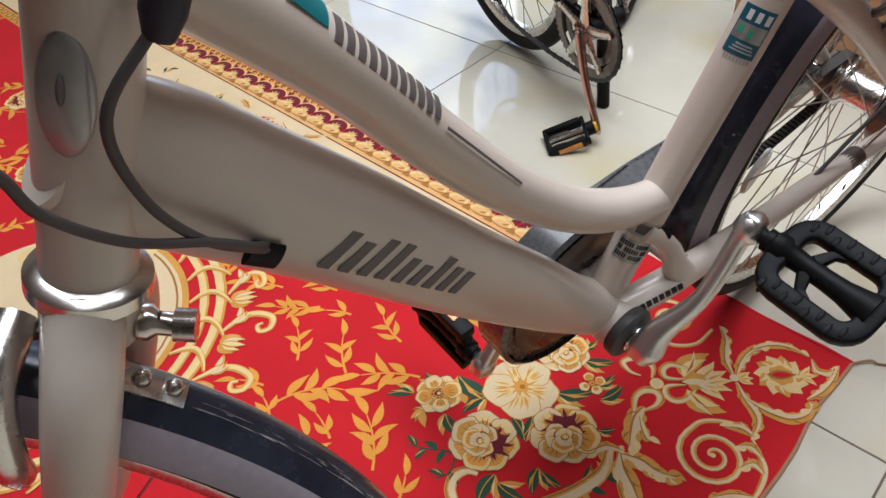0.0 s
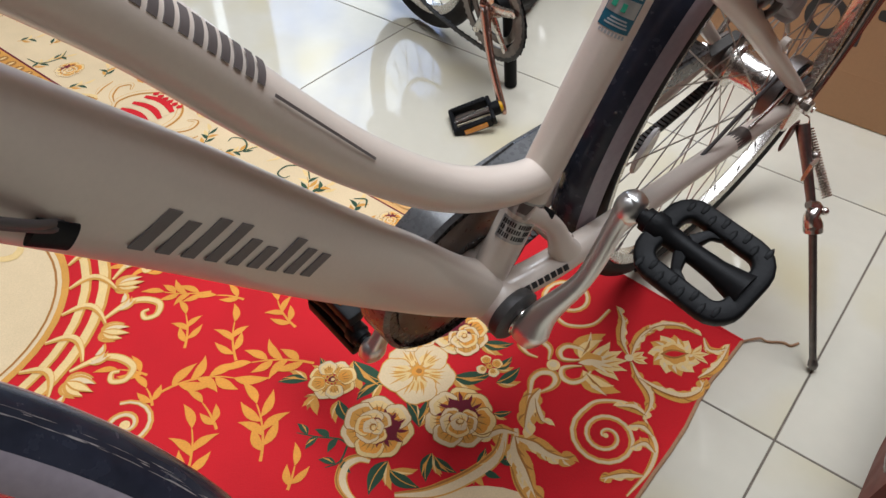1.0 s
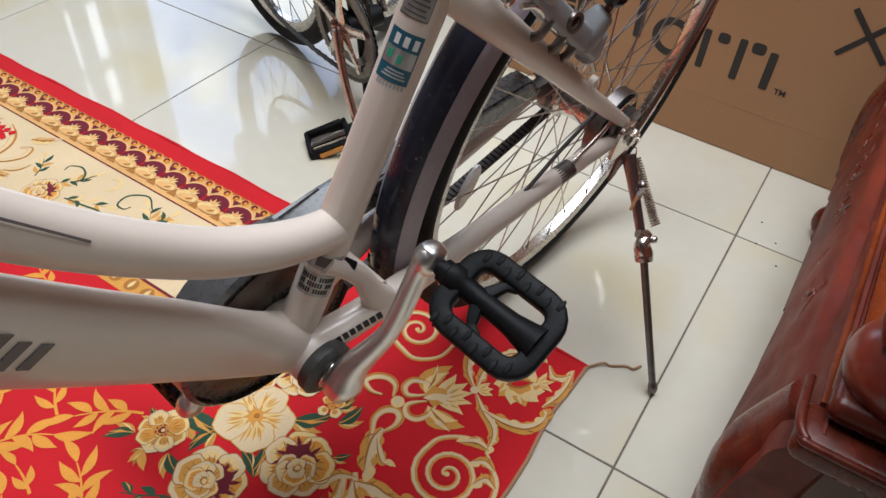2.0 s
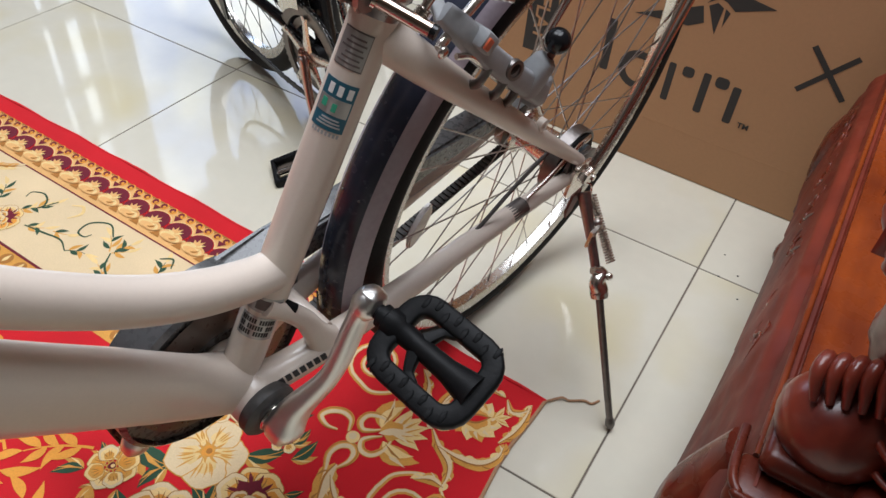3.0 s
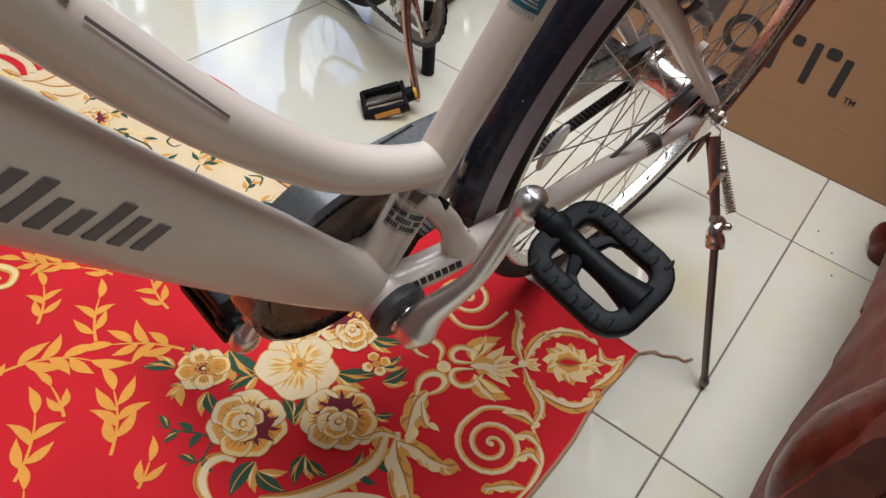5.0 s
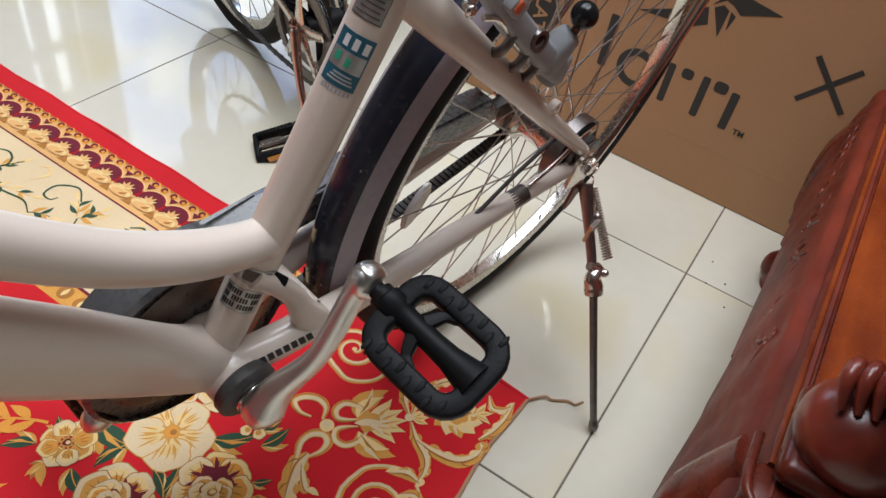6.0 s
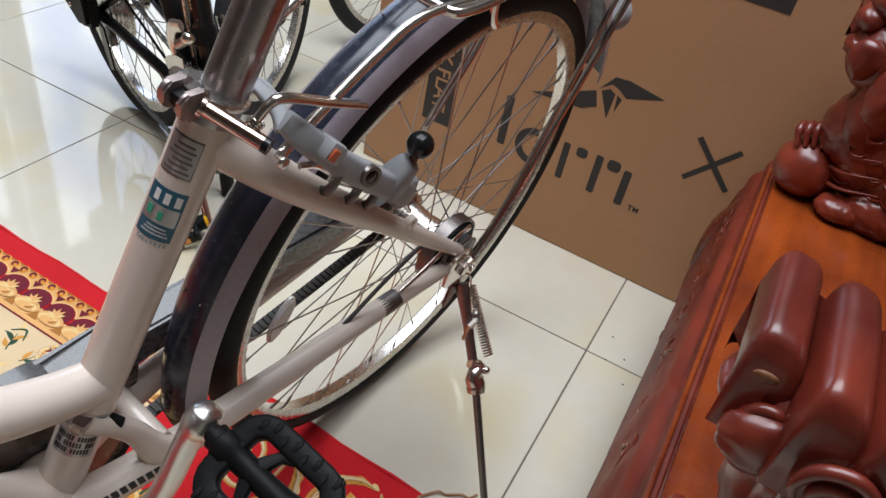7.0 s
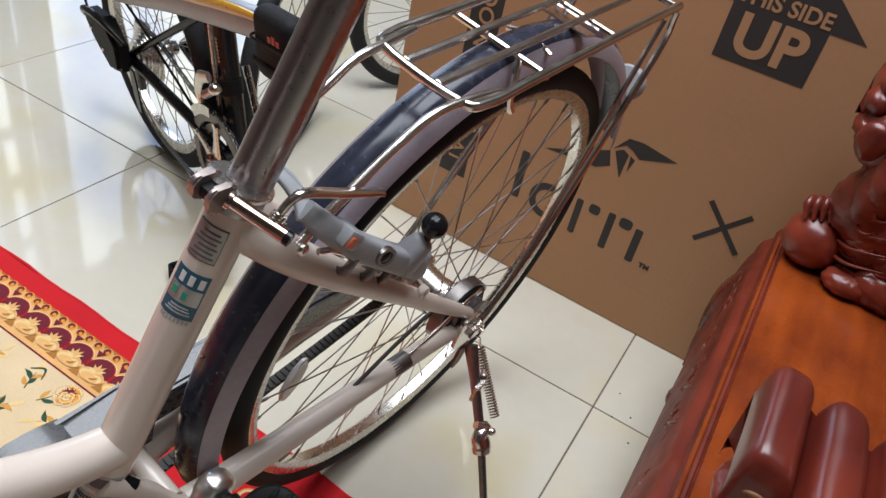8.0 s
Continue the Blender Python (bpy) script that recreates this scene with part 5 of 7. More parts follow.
for y in (CY0 + 0.03, CY1 - 0.055):
    part("arm_base", block(0.56, 1.12, y - 0.03, y + 0.03, 0.4195, 0.44, 0.006), "wood", chair)
    part("arm_rail", sweep(curve_points([(0.60, y, 0.695), (0.75, y, 0.68), (0.95, y, 0.66), (1.1, y, 0.68)]), 0.03, 14, up=(0, 0, 1), power=2.8), "wood", chair)
    for k in range(4):
        x = 0.75 + k * 0.1
        part("arm_splat", sweep(curve_points([(x, y, 0.43), (x + 0.015, y, 0.5), (x - 0.01, y, 0.57), (x, y, 0.66)]), [0.02, 0.014, 0.017, 0.02], 12), "wood", chair)
part("back_rail", sweep(curve_points([(1.1, CY0 + 0.02, 0.95), (1.1, CM - 0.15, 1.02), (1.1, CM, 1.06), (1.1, CM + 0.15, 1.02), (1.1, CY1 - 0.02, 0.95)]), 0.035, 14, up=(1, 0, 0), power=2.8), "wood", chair)
for k in range(7):
    y = CY0 + 0.03 + k * (CY1 - CY0 - 0.06) / 6
    part("back_post", sweep([(1.09, y, 0.415), (1.1, y, 0.96)], 0.022, 12, up=(0, 1, 0), power=2.8), "wood", chair)

# ---- small black folding bicycle ----
B2 = Matrix(((-0.94839, -0.31588, -0.02778, -0.5355), (0.31710, -0.94474, -0.08309, 1.5984), (0.0, -0.08761, 0.99615, 0.2087), (0, 0, 0, 1)))
fold = thing("folding_bicycle", "small-wheeled black folding bicycle with derailleur gears, folded", "bicycle", B2)
C2, H2 = Vector((0, 0, 0)), Vector((0.364, 0, 0.072))


def small_wheel(name, c, r, m=None):
    w = part(name, revolve([(0.006, -0.045), (0.016, -0.045), (0.02, -0.03), (0.012, -0.02), (0.012, 0.02), (0.02, 0.03), (0.016, 0.045), (0.006, 0.045)], c, n=24), "alloy", fold, "small spoked wheel with black tyre", m)
    mid = r - 0.021
    part("tyre", revolve([(mid + 0.021 * math.cos(radians(a)), 0.021 * math.sin(radians(a))) for a in range(-140, 141, 20)], c, n=72), "rubber", w, "black rubber tyre", m)
    part("rim", revolve([(r - 0.058, -0.008), (r - 0.05, -0.012), (r - 0.036, -0.013), (r - 0.036, 0.013), (r - 0.05, 0.012), (r - 0.058, 0.008)], c, n=72), "alloy", w, "silver rim", m)
    for i in range(28):
        a, sd = 2 * math.pi * i / 28, (1 if i % 2 else -1)
        part("spoke", rod(c + Vector((0.017 * math.cos(a + 0.9 * sd), 0.026 * sd, 0.017 * math.sin(a + 0.9 * sd))), c + Vector(((r - 0.056) * math.cos(a), 0, (r - 0.056) * math.sin(a))), 0.0011, 5), "steel", w, m=m)
    return w


RW = 0.272
small_wheel("rear_wheel", H2, RW)
small_wheel("front_wheel", Vector((0, 0, 0)), 0.252, B2.inverted() @ pose(-0.715, 1.972, 0.252, 0, 0, 105))
part("fork_leg", sweep([(0.14, -0.30, 0.1), (0.10, -0.26, 0.40)], [0.011, 0.014], 12), "glossblack", fold)
part("seat_tube", sweep([(0.0, 0, 0.0), (0.028, 0.0, 0.26), (0.036, 0, 0.46)], 0.0225, 24), "glossblack", fold, "gloss black frame tube")
part("seat_mast", sweep([(0.072, -0.02, 0.035), (0.085, -0.012, 0.26), (0.092, -0.01, 0.46)], 0.021, 24), "blackplastic", fold, "matt black frame tube")
part("mast_seam", sweep([(0.050, 0.0125, 0.1), (0.063, 0.0125, 0.30), (0.07, 0.0125, 0.44)], 0.0028, 8), "alloy", fold)
for k in range(7):
    part("tube_bar", block(0.006 + 0.001 * k, 0.012 + 0.001 * k, 0.0222, 0.0229, 0.215 + 0.007 * k, 0.219 + 0.007 * k), "thread", fold)
part("support_post", sweep([(-0.005, 0, -0.01), (-0.006, 0.0, -0.206)], [0.0155, 0.0145], 16), "blackplastic", fold)
for sd in (-1, 1):
    part("chain_stay", sweep(curve_points([C2 + Vector((0.01, 0.025 * sd, 0.012)), C2 + Vector((0.15, 0.044 * sd, 0.045)), H2 + Vector((0, 0.062 * sd, 0))]), [0.013, 0.012, 0.0115], 14), "glossblack", fold)
    part("seat_stay", sweep([C2 + Vector((0.04, 0.02 * sd, 0.3)), H2 + Vector((0, 0.06 * sd, 0.005))], 0.008, 10), "glossblack", fold)
top = part("main_tube", sweep(curve_points([(0.44, 0.075, 0.210), (0.24, 0.08, 0.272), (0.02, 0.08, 0.342), (-0.2, 0.08, 0.400), (-0.32, 0.08, 0.425)]), [0.026, 0.026, 0.026, 0.024, 0.022], 22, flat=0.75, power=2.6), "greyalloy", fold, "grey main tube with yellow stripe")
part("yellow_stripe", sweep(curve_points([(0.1, 0.096, 0.333), (-0.02, 0.098, 0.370), (-0.2, 0.097, 0.418), (-0.31, 0.095, 0.44)]), [0.003, 0.0085, 0.0085, 0.005], 10, flat=0.5), "yellow", top, "yellow painted stripe")
ring2 = part("chainring", revolve([(0.088, 0.040), (0.108, 0.040), (0.1085, 0.0425), (0.108, 0.0445), (0.088, 0.0445)], C2, n=56), "steel", fold, "dark toothed chainring")
part("inner_chainring", revolve([(0.066, 0.033), (0.082, 0.033), (0.082, 0.037), (0.066, 0.037)], C2, n=40), "steel", ring2)
for k in range(52):
    a = 2 * math.pi * k / 52
    part("ring_tooth", prism([(C2.x + rr * math.cos(a + d), C2.z + rr * math.sin(a + d)) for rr, d in ((0.107, -0.04), (0.1135, -0.014), (0.1135, 0.014), (0.107, 0.04))], 0.003, "y", 0.041), "steel", ring2, smooth=False)
for k in range(5):
    a = 2 * math.pi * k / 5 + 0.35
    part("spider_arm", sweep([C2 + Vector((0, 0.049, 0)), C2 + Vector((0.05 * math.cos(a), 0.048, 0.05 * math.sin(a))), C2 + Vector((0.092 * math.cos(a), 0.0475, 0.092 * math.sin(a)))], [0.020, 0.011, 0.0085], 12, flat=0.35, up=(0, 1, 0)), "alloy", ring2)
    part("ring_bolt", revolve([(0.0, 0.0), (0.006, 0.0), (0.0065, 0.002), (0.0, 0.003)], C2 + Vector((0.090 * math.cos(a), 0.0495, 0.090 * math.sin(a))), n=14, shut=False), "chrome", ring2)
E2 = C2 + Vector((-0.115, 0.104, -0.155))
part("crank_arm", sweep(curve_points([C2 + Vector((0.004, 0.058, 0.014)), C2 + Vector((0, 0.060, 0)), C2.lerp(E2, 0.5) + Vector((0.004, 0.034, 0)), E2, E2 + Vector((-0.005, 0, -0.012))]), [0.012, 0.017, 0.012, 0.0125, 0.008], 14, flat=0.6), "pink", fold, "copper-tinted alloy crank arm")
part("crank_bolt", revolve([(0.0, 0.070), (0.0055, 0.070), (0.006, 0.066), (0.0085, 0.066), (0.0105, 0.070), (0.0115, 0.068), (0.0115, 0.06), (0, 0.06)], C2, n=20, shut=False), "steel", fold)
PM = Matrix.Translation(E2) @ Matrix.Rotation(radians(-17), 4, "X") @ Matrix.Rotation(radians(-24), 4, "Z")
ped = part("pedal", block(-0.036, 0.036, 0.020, 0.029, -0.011, 0.011, 0.003), "blackplastic", fold, "black cage pedal with amber reflectors", PM)
for q in (-1, 1):
    part("pedal_cage", block(min(0.024 * q, 0.036 * q), max(0.024 * q, 0.036 * q), 0.029, 0.112, -0.012, 0.012, 0.003), "blackplastic", ped, m=PM)
    part("pedal_reflector", block(min(0.0355 * q, 0.0375 * q), max(0.0355 * q, 0.0375 * q), 0.040, 0.092, -0.007, 0.006, 0.0005, 1), "orange", ped, "amber reflector", PM)
    for k in range(10):
        part("cage_tooth", block(min(0.026 * q, 0.034 * q), max(0.026 * q, 0.034 * q), 0.033 + 0.0076 * k, 0.037 + 0.0076 * k, 0.0115, 0.0135, 0.0006, 1), "blackplastic", ped, m=PM)
part("pedal_cage", block(-0.036, 0.036, 0.104, 0.114, -0.012, 0.012, 0.004), "blackplastic", ped, m=PM)
part("pedal_spindle", sweep([(0, 0, 0), (0, 0.03, 0), (0, 0.04, 0), (0, 0.104, 0)], [0.0105, 0.0105, 0.0085, 0.0075], 16, up=(0, 0, 1)), "chrome", ped, "chrome pedal spindle", PM)
part("spindle_wing", prism([(-0.002, 0.045), (0.016, 0.06), (0.020, 0.10), (0.010, 0.104), (-0.002, 0.104)], 0.003, "z", 0.0, 0.0006), "chrome", ped, m=PM)
part("pedal_collar", sweep([(0, 0.004, 0), (0, 0.022, 0)], 0.0155, 18, up=(0, 0, 1)), "blackplastic", ped, m=PM)
part("pedal_ring", sweep([(0, -0.002, 0), (0, 0.005, 0)], 0.0140, 18, up=(0, 0, 1)), "yellow", ped, "yellow collar ring", PM)


def chain_run(pts):
    """A roller chain: alternate link plates along a line, as one mesh."""
    bm = bmesh.new()
    p = curve_points(pts, 10)
    acc, k = 0.0, 0
    for a, b in zip(p, p[1:]):
        L = (b - a).length
        while acc < L:
            o, t = a.lerp(b, acc / L), (b - a).normalized()
            n = Vector((0, 1, 0)).cross(t).normalized()
            w = 0.0062 if k % 2 else 0.0044
            for y in (-0.0032, 0.0022):
                vs = [bm.verts.new(o + t * u + n * v + Vector((0, y + h, 0))) for u, v in ((-0.005, -w * 0.6), (-0.002, -w), (0.008, -w * 0.6), (0.011, 0), (0.008, w * 0.6), (-0.002, w), (-0.005, w * 0.6)) for h in (0, 0.001)]
                m_ = len(vs) // 2
                bm.faces.new([vs[2 * i] for i in range(m_)]), bm.faces.new([vs[2 * i + 1] for i in range(m_)][::-1])
                for i in range(m_):
                    j = (i + 1) % m_
                    bm.faces.new((vs[2 * i], vs[2 * i + 1], vs[2 * j + 1], vs[2 * j]))
            acc += 0.0127
            k += 1
        acc -= L
    return bm


part("chain", chain_run([(C2.x - 0.02, 0.042, C2.z - 0.112), (0.153, 0.045, -0.113), (0.291, 0.050, -0.091), (0.352, 0.056, -0.034), (0.350, 0.060, 0.025)]), "chainsteel", fold, "dark steel roller chain", smooth=False)
part("chain", chain_run([(C2.x + 0.01, 0.042, C2.z + 0.112), (0.085, 0.044, 0.122), (0.159, 0.042, 0.138), (0.23, 0.039, 0.152), (0.32, 0.036, 0.156), (H2.x, 0.034, H2.z + 0.078)]), "chainsteel", fold, "dark steel roller chain", smooth=False)
part("chain", chain_run([(0.112 * math.cos(a) , 0.042, 0.112 * math.sin(a)) for a in np.linspace(-1.75, -4.6, 12)]), "chainsteel", fold, "dark steel roller chain", smooth=False)
part("cassette", revolve([(0.02, 0.018), (0.076, 0.018), (0.076, 0.020), (0.067, 0.0205), (0.067, 0.0235), (0.060, 0.024), (0.060, 0.025), (0.054, 0.026), (0.054, 0.029), (0.048, 0.030), (0.048, 0.034), (0.041, 0.035), (0.041, 0.039), (0.033, 0.040), (0.033, 0.047), (0.02, 0.048)], H2, n=48), "alloy", fold, "silver cassette sprockets")
der = part("rear_derailleur", prism([(0.325, 0.06), (0.375, 0.045), (0.45, 0.085), (0.49, 0.125), (0.46, 0.155), (0.38, 0.165), (0.325, 0.12)], 0.032, "y", 0.072, 0.008), "blackplastic", fold, "black rear derailleur")
part("derailleur_arm", sweep(curve_points([(0.485, 0.10, 0.13), (0.45, 0.112, 0.158), (0.38, 0.108, 0.165), (0.30, 0.09, 0.135)]), [0.006, 0.008, 0.008, 0.006], 10), "glossblack", der)
part("derailleur_cage", prism([(0.325, 0.055), (0.35, 0.06), (0.345, -0.005), (0.33, -0.045), (0.312, -0.04), (0.318, 0.01)], 0.004, "y", 0.070, 0.001), "glossblack", der)
part("derailleur_screw", ball((0.40, 0.104, 0.085), 0.006, 2), "chrome", der)
part("derailleur_screw", ball((0.45, 0.104, 0.115), 0.005, 2), "chrome", der)
part("jockey_wheel", revolve([(0.004, 0.055), (0.022, 0.055), (0.022, 0.064), (0.004, 0.064)], (0.33, 0.0, 0.03), n=20), "steel", der)
part("gear_cable", sweep(curve_points([(0.44, 0.10, 0.12), (0.50, 0.09, 0.17), (0.46, 0.07, 0.24), (0.36, 0.06, 0.21), (0.2, 0.04, 0.11), (0.05, 0.03, 0.02)]), 0.0028, 8), "blackplastic", fold)
fd = part("front_derailleur", sweep(curve_points([C2 + Vector((0.012, 0.044, 0.188)), C2 + Vector((0.045, 0.047, 0.172)), C2 + Vector((0.058, 0.047, 0.135)), C2 + Vector((0.048, 0.047, 0.112))]), [0.011, 0.014, 0.012, 0.008], 12, flat=0.5), "chrome", fold, "chrome front derailleur")
part("cage_plate", prism([(0.072 * math.cos(a) * 1.75 - 0.0, 0.072 * math.sin(a) * 1.75) for a in np.linspace(0.75, 1.5, 7)] + [(0.072 * math.cos(a) * 1.45, 0.072 * math.sin(a) * 1.45) for a in np.linspace(1.5, 0.75, 7)], 0.002, "y", 0.0505, 0.0004), "alloy", fd)
part("clamp_bolt", ball(C2 + Vector((-0.012, 0.046, 0.175)), 0.012, 2), "chrome", fd)
part("derailleur_link", sweep([C2 + Vector((0.005, 0.03, 0.165)), C2 + Vector((0.035, 0.046, 0.14))], 0.009, 10), "spoke", fd)
part("clamp_band", sweep([C2 + Vector((0.015, 0, 0.145)), C2 + Vector((0.0185, 0, 0.175))], 0.0245, 20), "blackplastic", fd)
part("bottom_shell", rod(C2 + Vector((0, -0.045, 0)), C2 + Vector((0, 0.035, 0)), 0.022, 20), "blackplastic", fold)
part("crank_arm", sweep(curve_points([C2 + Vector((0, -0.058, 0)), C2 + Vector((0.04, -0.065, 0.07)), C2 + Vector((0.085, -0.07, 0.150))]), [0.015, 0.0115, 0.012], 12, flat=0.6), "alloy", fold)

# black pouch hanging on the main tube
PB = Matrix.Translation((-0.328, 0.085, 0.412)) @ Matrix.Rotation(radians(6), 4, "Y")
bag = part("saddle_pouch", block(-0.050, 0.050, -0.020, 0.022, -0.056, 0.050, 0.018, 4), "bagcloth", fold, "black nylon saddle pouch", PB)
part("pouch_zip", sweep(curve_points([(0.056, -0.01, 0.005), (0.048, 0.0225, 0.005), (0.0, 0.0235, 0.005), (-0.05, 0.0225, 0.005)]), 0.0022, 8), "blackplastic", bag, m=PB)
part("pouch_flap", sweep(curve_points([(0.05, 0.020, -0.03), (0.0, 0.0245, -0.032), (-0.05, 0.02, -0.03)]), 0.006, 8, flat=0.4), "bagcloth", bag, m=PB)
for k in range(3):
    part("pouch_mark", block(-0.030 + 0.011 * k, -0.022 + 0.011 * k, 0.022, 0.0228, 0.010, 0.018 + 0.003 * (k % 2)), "red", bag, "small red mark", PB)

# ---- wheel of a further bicycle behind the box ----
far = thing("spoked_bicycle_wheel", "black tyred bicycle wheel standing beside the cardboard box", "wheel", pose(-0.70, 2.56, 0.0, 0, 0, 62))
CF = Vector((0, 0, 0.245))
part("hub", revolve([(0.006, -0.045), (0.016, -0.045), (0.022, -0.03), (0.014, -0.02), (0.014, 0.02), (0.022, 0.03), (0.016, 0.045), (0.006, 0.045)], CF, n=24), "alloy", far)
part("tyre", revolve([(0.222 + 0.023 * math.cos(radians(a)), 0.023 * math.sin(radians(a))) for a in range(-140, 141, 20)], CF, n=64), "rubber", far, "black rubber tyre")
part("rim", revolve([(0.19, -0.009), (0.207, -0.012), (0.207, 0.012), (0.19, 0.009)], CF, n=64), "alloy", far)
for i in range(28):
    a, sd = 2 * math.pi * i / 28, (1 if i % 2 else -1)
    part("spoke", rod(CF + Vector((0.018 * math.cos(a + 0.9 * sd), 0.028 * sd, 0.018 * math.sin(a + 0.9 * sd))), CF + Vector((0.192 * math.cos(a), 0, 0.192 * math.sin(a))), 0.0011, 5), "steel", far)

# ---- crumbs on the floor ----
random.seed(3)
for x, y in ((0.334, 1.745), (0.342, 1.676), (0.39, 1.636), (0.373, 1.699)):
    tagged(part("floor_crumb", ball((x, y, 0.0012), 0.0022, 1, (1, random.uniform(0.5, 1.2), 0.6)), "blackprint"), "tiny dark crumb lying on the tiles", "crumb", "crumbs on the floor")


class Motif:
    """Flat dyed pile shapes in several colours, in layers a hair above one another."""

    count = 0

    def __init__(self):
        Motif.count += 1
        self.bm, self.mats, self.made = bmesh.new(), [], 0

    def level(self, layer):
        self.made += 1
        return RUGZ + 0.0003 + 0.0004 * layer + 0.000005 * (self.made % 120) + 0.0000037 * (Motif.count % 97)

    def slot(self, mat):
        if mat not in self.mats:
            self.mats.append(mat)
        return self.mats.index(mat)

    def poly(self, pts, mat, layer=0):
        z = self.level(layer)
        f = self.bm.faces.new([self.bm.verts.new((x, y, z)) for x, y in pts])
        f.material_index = self.slot(mat)
        if f.normal.z < 0 or f.calc_area() and (f.normal_update() or f.normal.z < 0):
            f.normal_flip()

    def ribbon(self, pts, widths, mat, layer=0, shift=0.0):
        z = self.level(layer)
        k = len(pts)
        w = np.interp(np.linspace(0, 1, k), np.linspace(0, 1, len(widths)), widths)
        rows = []
        for i in range(k):
            a, b = pts[max(i - 1, 0)], pts[min(i + 1, k - 1)]
            dx, dy = b[0] - a[0], b[1] - a[1]
            d = math.hypot(dx, dy) or 1
            nx, ny = -dy / d, dx / d
            o = shift * w[i]
            rows.append([self.bm.verts.new((pts[i][0] + nx * (o + s * w[i]), pts[i][1] + ny * (o + s * w[i]), z)) for s in (0.5, -0.5)])
        m = self.slot(mat)
        for q, r in zip(rows, rows[1:]):
            self.bm.faces.new((q[0], q[1], r[1], r[0])).material_index = m

    def leaf(self, x, y, length, ang, width, mat, layer=0, bend=0.0, vein=None):
        pts = []
        n = 7
        for sgn in (1, -1):
            for i in range(n + 1) if sgn > 0 else range(n - 1, 0, -1):
                t = i / n
                w = width * math.sin(math.pi * t ** 0.85) ** 1.2 * 0.5
                a = radians(ang) + bend * (t - 0.5)
                pts.append((x + length * t * math.cos(a) - sgn * w * math.sin(a), y + length * t * math.sin(a) + sgn * w * math.cos(a)))
        self.poly(pts, mat, layer)
        if vein:
            a = radians(ang)
            self.poly([(x + length * (0.1 + 0.75 * t) * math.cos(a) - o * width * math.sin(a), y + length * (0.1 + 0.75 * t) * math.sin(a) + o * width * math.cos(a))
                       for t, o in ((0, -0.02), (0.5, -0.26), (1, 0.0), (0.5, -0.02))], vein, layer + 1)

    def disc(self, x, y, r, mat, layer=0, lobes=0, depth=0.0, turn=0.0, n=28, squash=1.0):
        self.poly([(x + r * (1 + depth * math.cos(lobes * a + turn)) * math.cos(a), y + squash * r * (1 + depth * math.cos(lobes * a + turn)) * math.sin(a))
                   for a in (2 * math.pi * i / n for i in range(n))], mat, layer)

    def done(self, name, parent=None, label=""):
        if parent is rug:
            for v in self.bm.verts:
                v.co.y = drawn(v.co.x, v.co.y)
        me = bpy.data.meshes.new(name)
        self.bm.to_mesh(me)
        self.bm.free()
        for m in self.mats:
            me.materials.append(M[m])
        ob = new(name, me)
        ob.parent = parent
        if label:
            ob["label"] = label
        return ob


def spline(pts, n=8):
    return [(p.x, p.y) for p in curve_points([(x, y, 0) for x, y in pts], n)]


def spray(x, y, ang, length, pairs=2, bend=0.5, mats=("rugamber",), name="leaf_spray"):
    """A curved stem with pointed leaves on both sides."""
    m = Motif()
    size = max(0.036, length * 0.35) if name == "leaf_spray" else 0.027
    pts = []
    a = radians(ang)
    px, py = x, y
    n = 12
    for i in range(n + 1):
        pts.append((px, py))
        aa = a + bend * (i / n - 0.3)
        px, py = px + length * 0.72 / n * math.cos(aa), py + length * 0.72 / n * math.sin(aa)
    m.ribbon(pts, [0.0045, 0.0034, 0.002] if size > 0.03 else [0.0026, 0.002, 0.0012], mats[0])
    for k in range(pairs):
        i = int(2 + k * (n - 3) / max(pairs, 1))
        d = math.degrees(math.atan2(pts[i + 1][1] - pts[i][1], pts[i + 1][0] - pts[i][0]))
        for s in (1, -1):
            j = min(n, i + (1 if s < 0 else 0))
            m.leaf(*pts[j], size * random.uniform(0.82, 1.12), d + s * random.uniform(30, 46), size * 0.31, mats[(k + (s > 0)) % len(mats)], 1, 0.5 * s if k % 2 else -0.3 * s)
    d = math.degrees(math.atan2(pts[-1][1] - pts[-2][1], pts[-1][0] - pts[-2][0]))
    m.leaf(*pts[-1], size * 1.05, d, size * 0.31, mats[-1], 1, 0.35)
    return m.done(name, rug)


def petal(m, x, y, r, ang, mats, layer, rng, squash=0.85, folds=3):
    """One round ruffled petal centred on x, y that opens towards ang: pale rim, darker body, thin folds."""
    ca, sa = math.cos(radians(ang)), math.sin(radians(ang))
    ph = rng.uniform(0, 6)

    def shape(size, back, mat):
        pts = []
        for i in range(22):
            a = 2 * math.pi * i / 22
            rr = r * size * (1 + 0.055 * math.cos(5 * a + ph) + 0.02 * math.cos(9 * a))
            u, v = rr * math.cos(a) * squash - back * r, rr * math.sin(a) * 1.08
            pts.append((x + u * ca - v * sa, y + u * sa + v * ca))
        m.poly(pts, mat, layer)
    shape(1.05, 0.0, mats[3])
    shape(0.99, 0.0, mats[0])
    shape(0.80, 0.17, mats[1])
    shape(0.50, 0.36, mats[2])
    for k in range(folds):
        o = r * (k - (folds - 1) / 2) * (1.0 / folds) + r * rng.uniform(-0.08, 0.08)
        u = -0.55 * r
        m.leaf(x + u * ca - o * 0.6 * sa, y + u * sa + o * 0.6 * ca, r * rng.uniform(0.75, 1.1), ang + 55 * o / r, r * 0.10, mats[3], layer, rng.uniform(-0.4, 0.4))


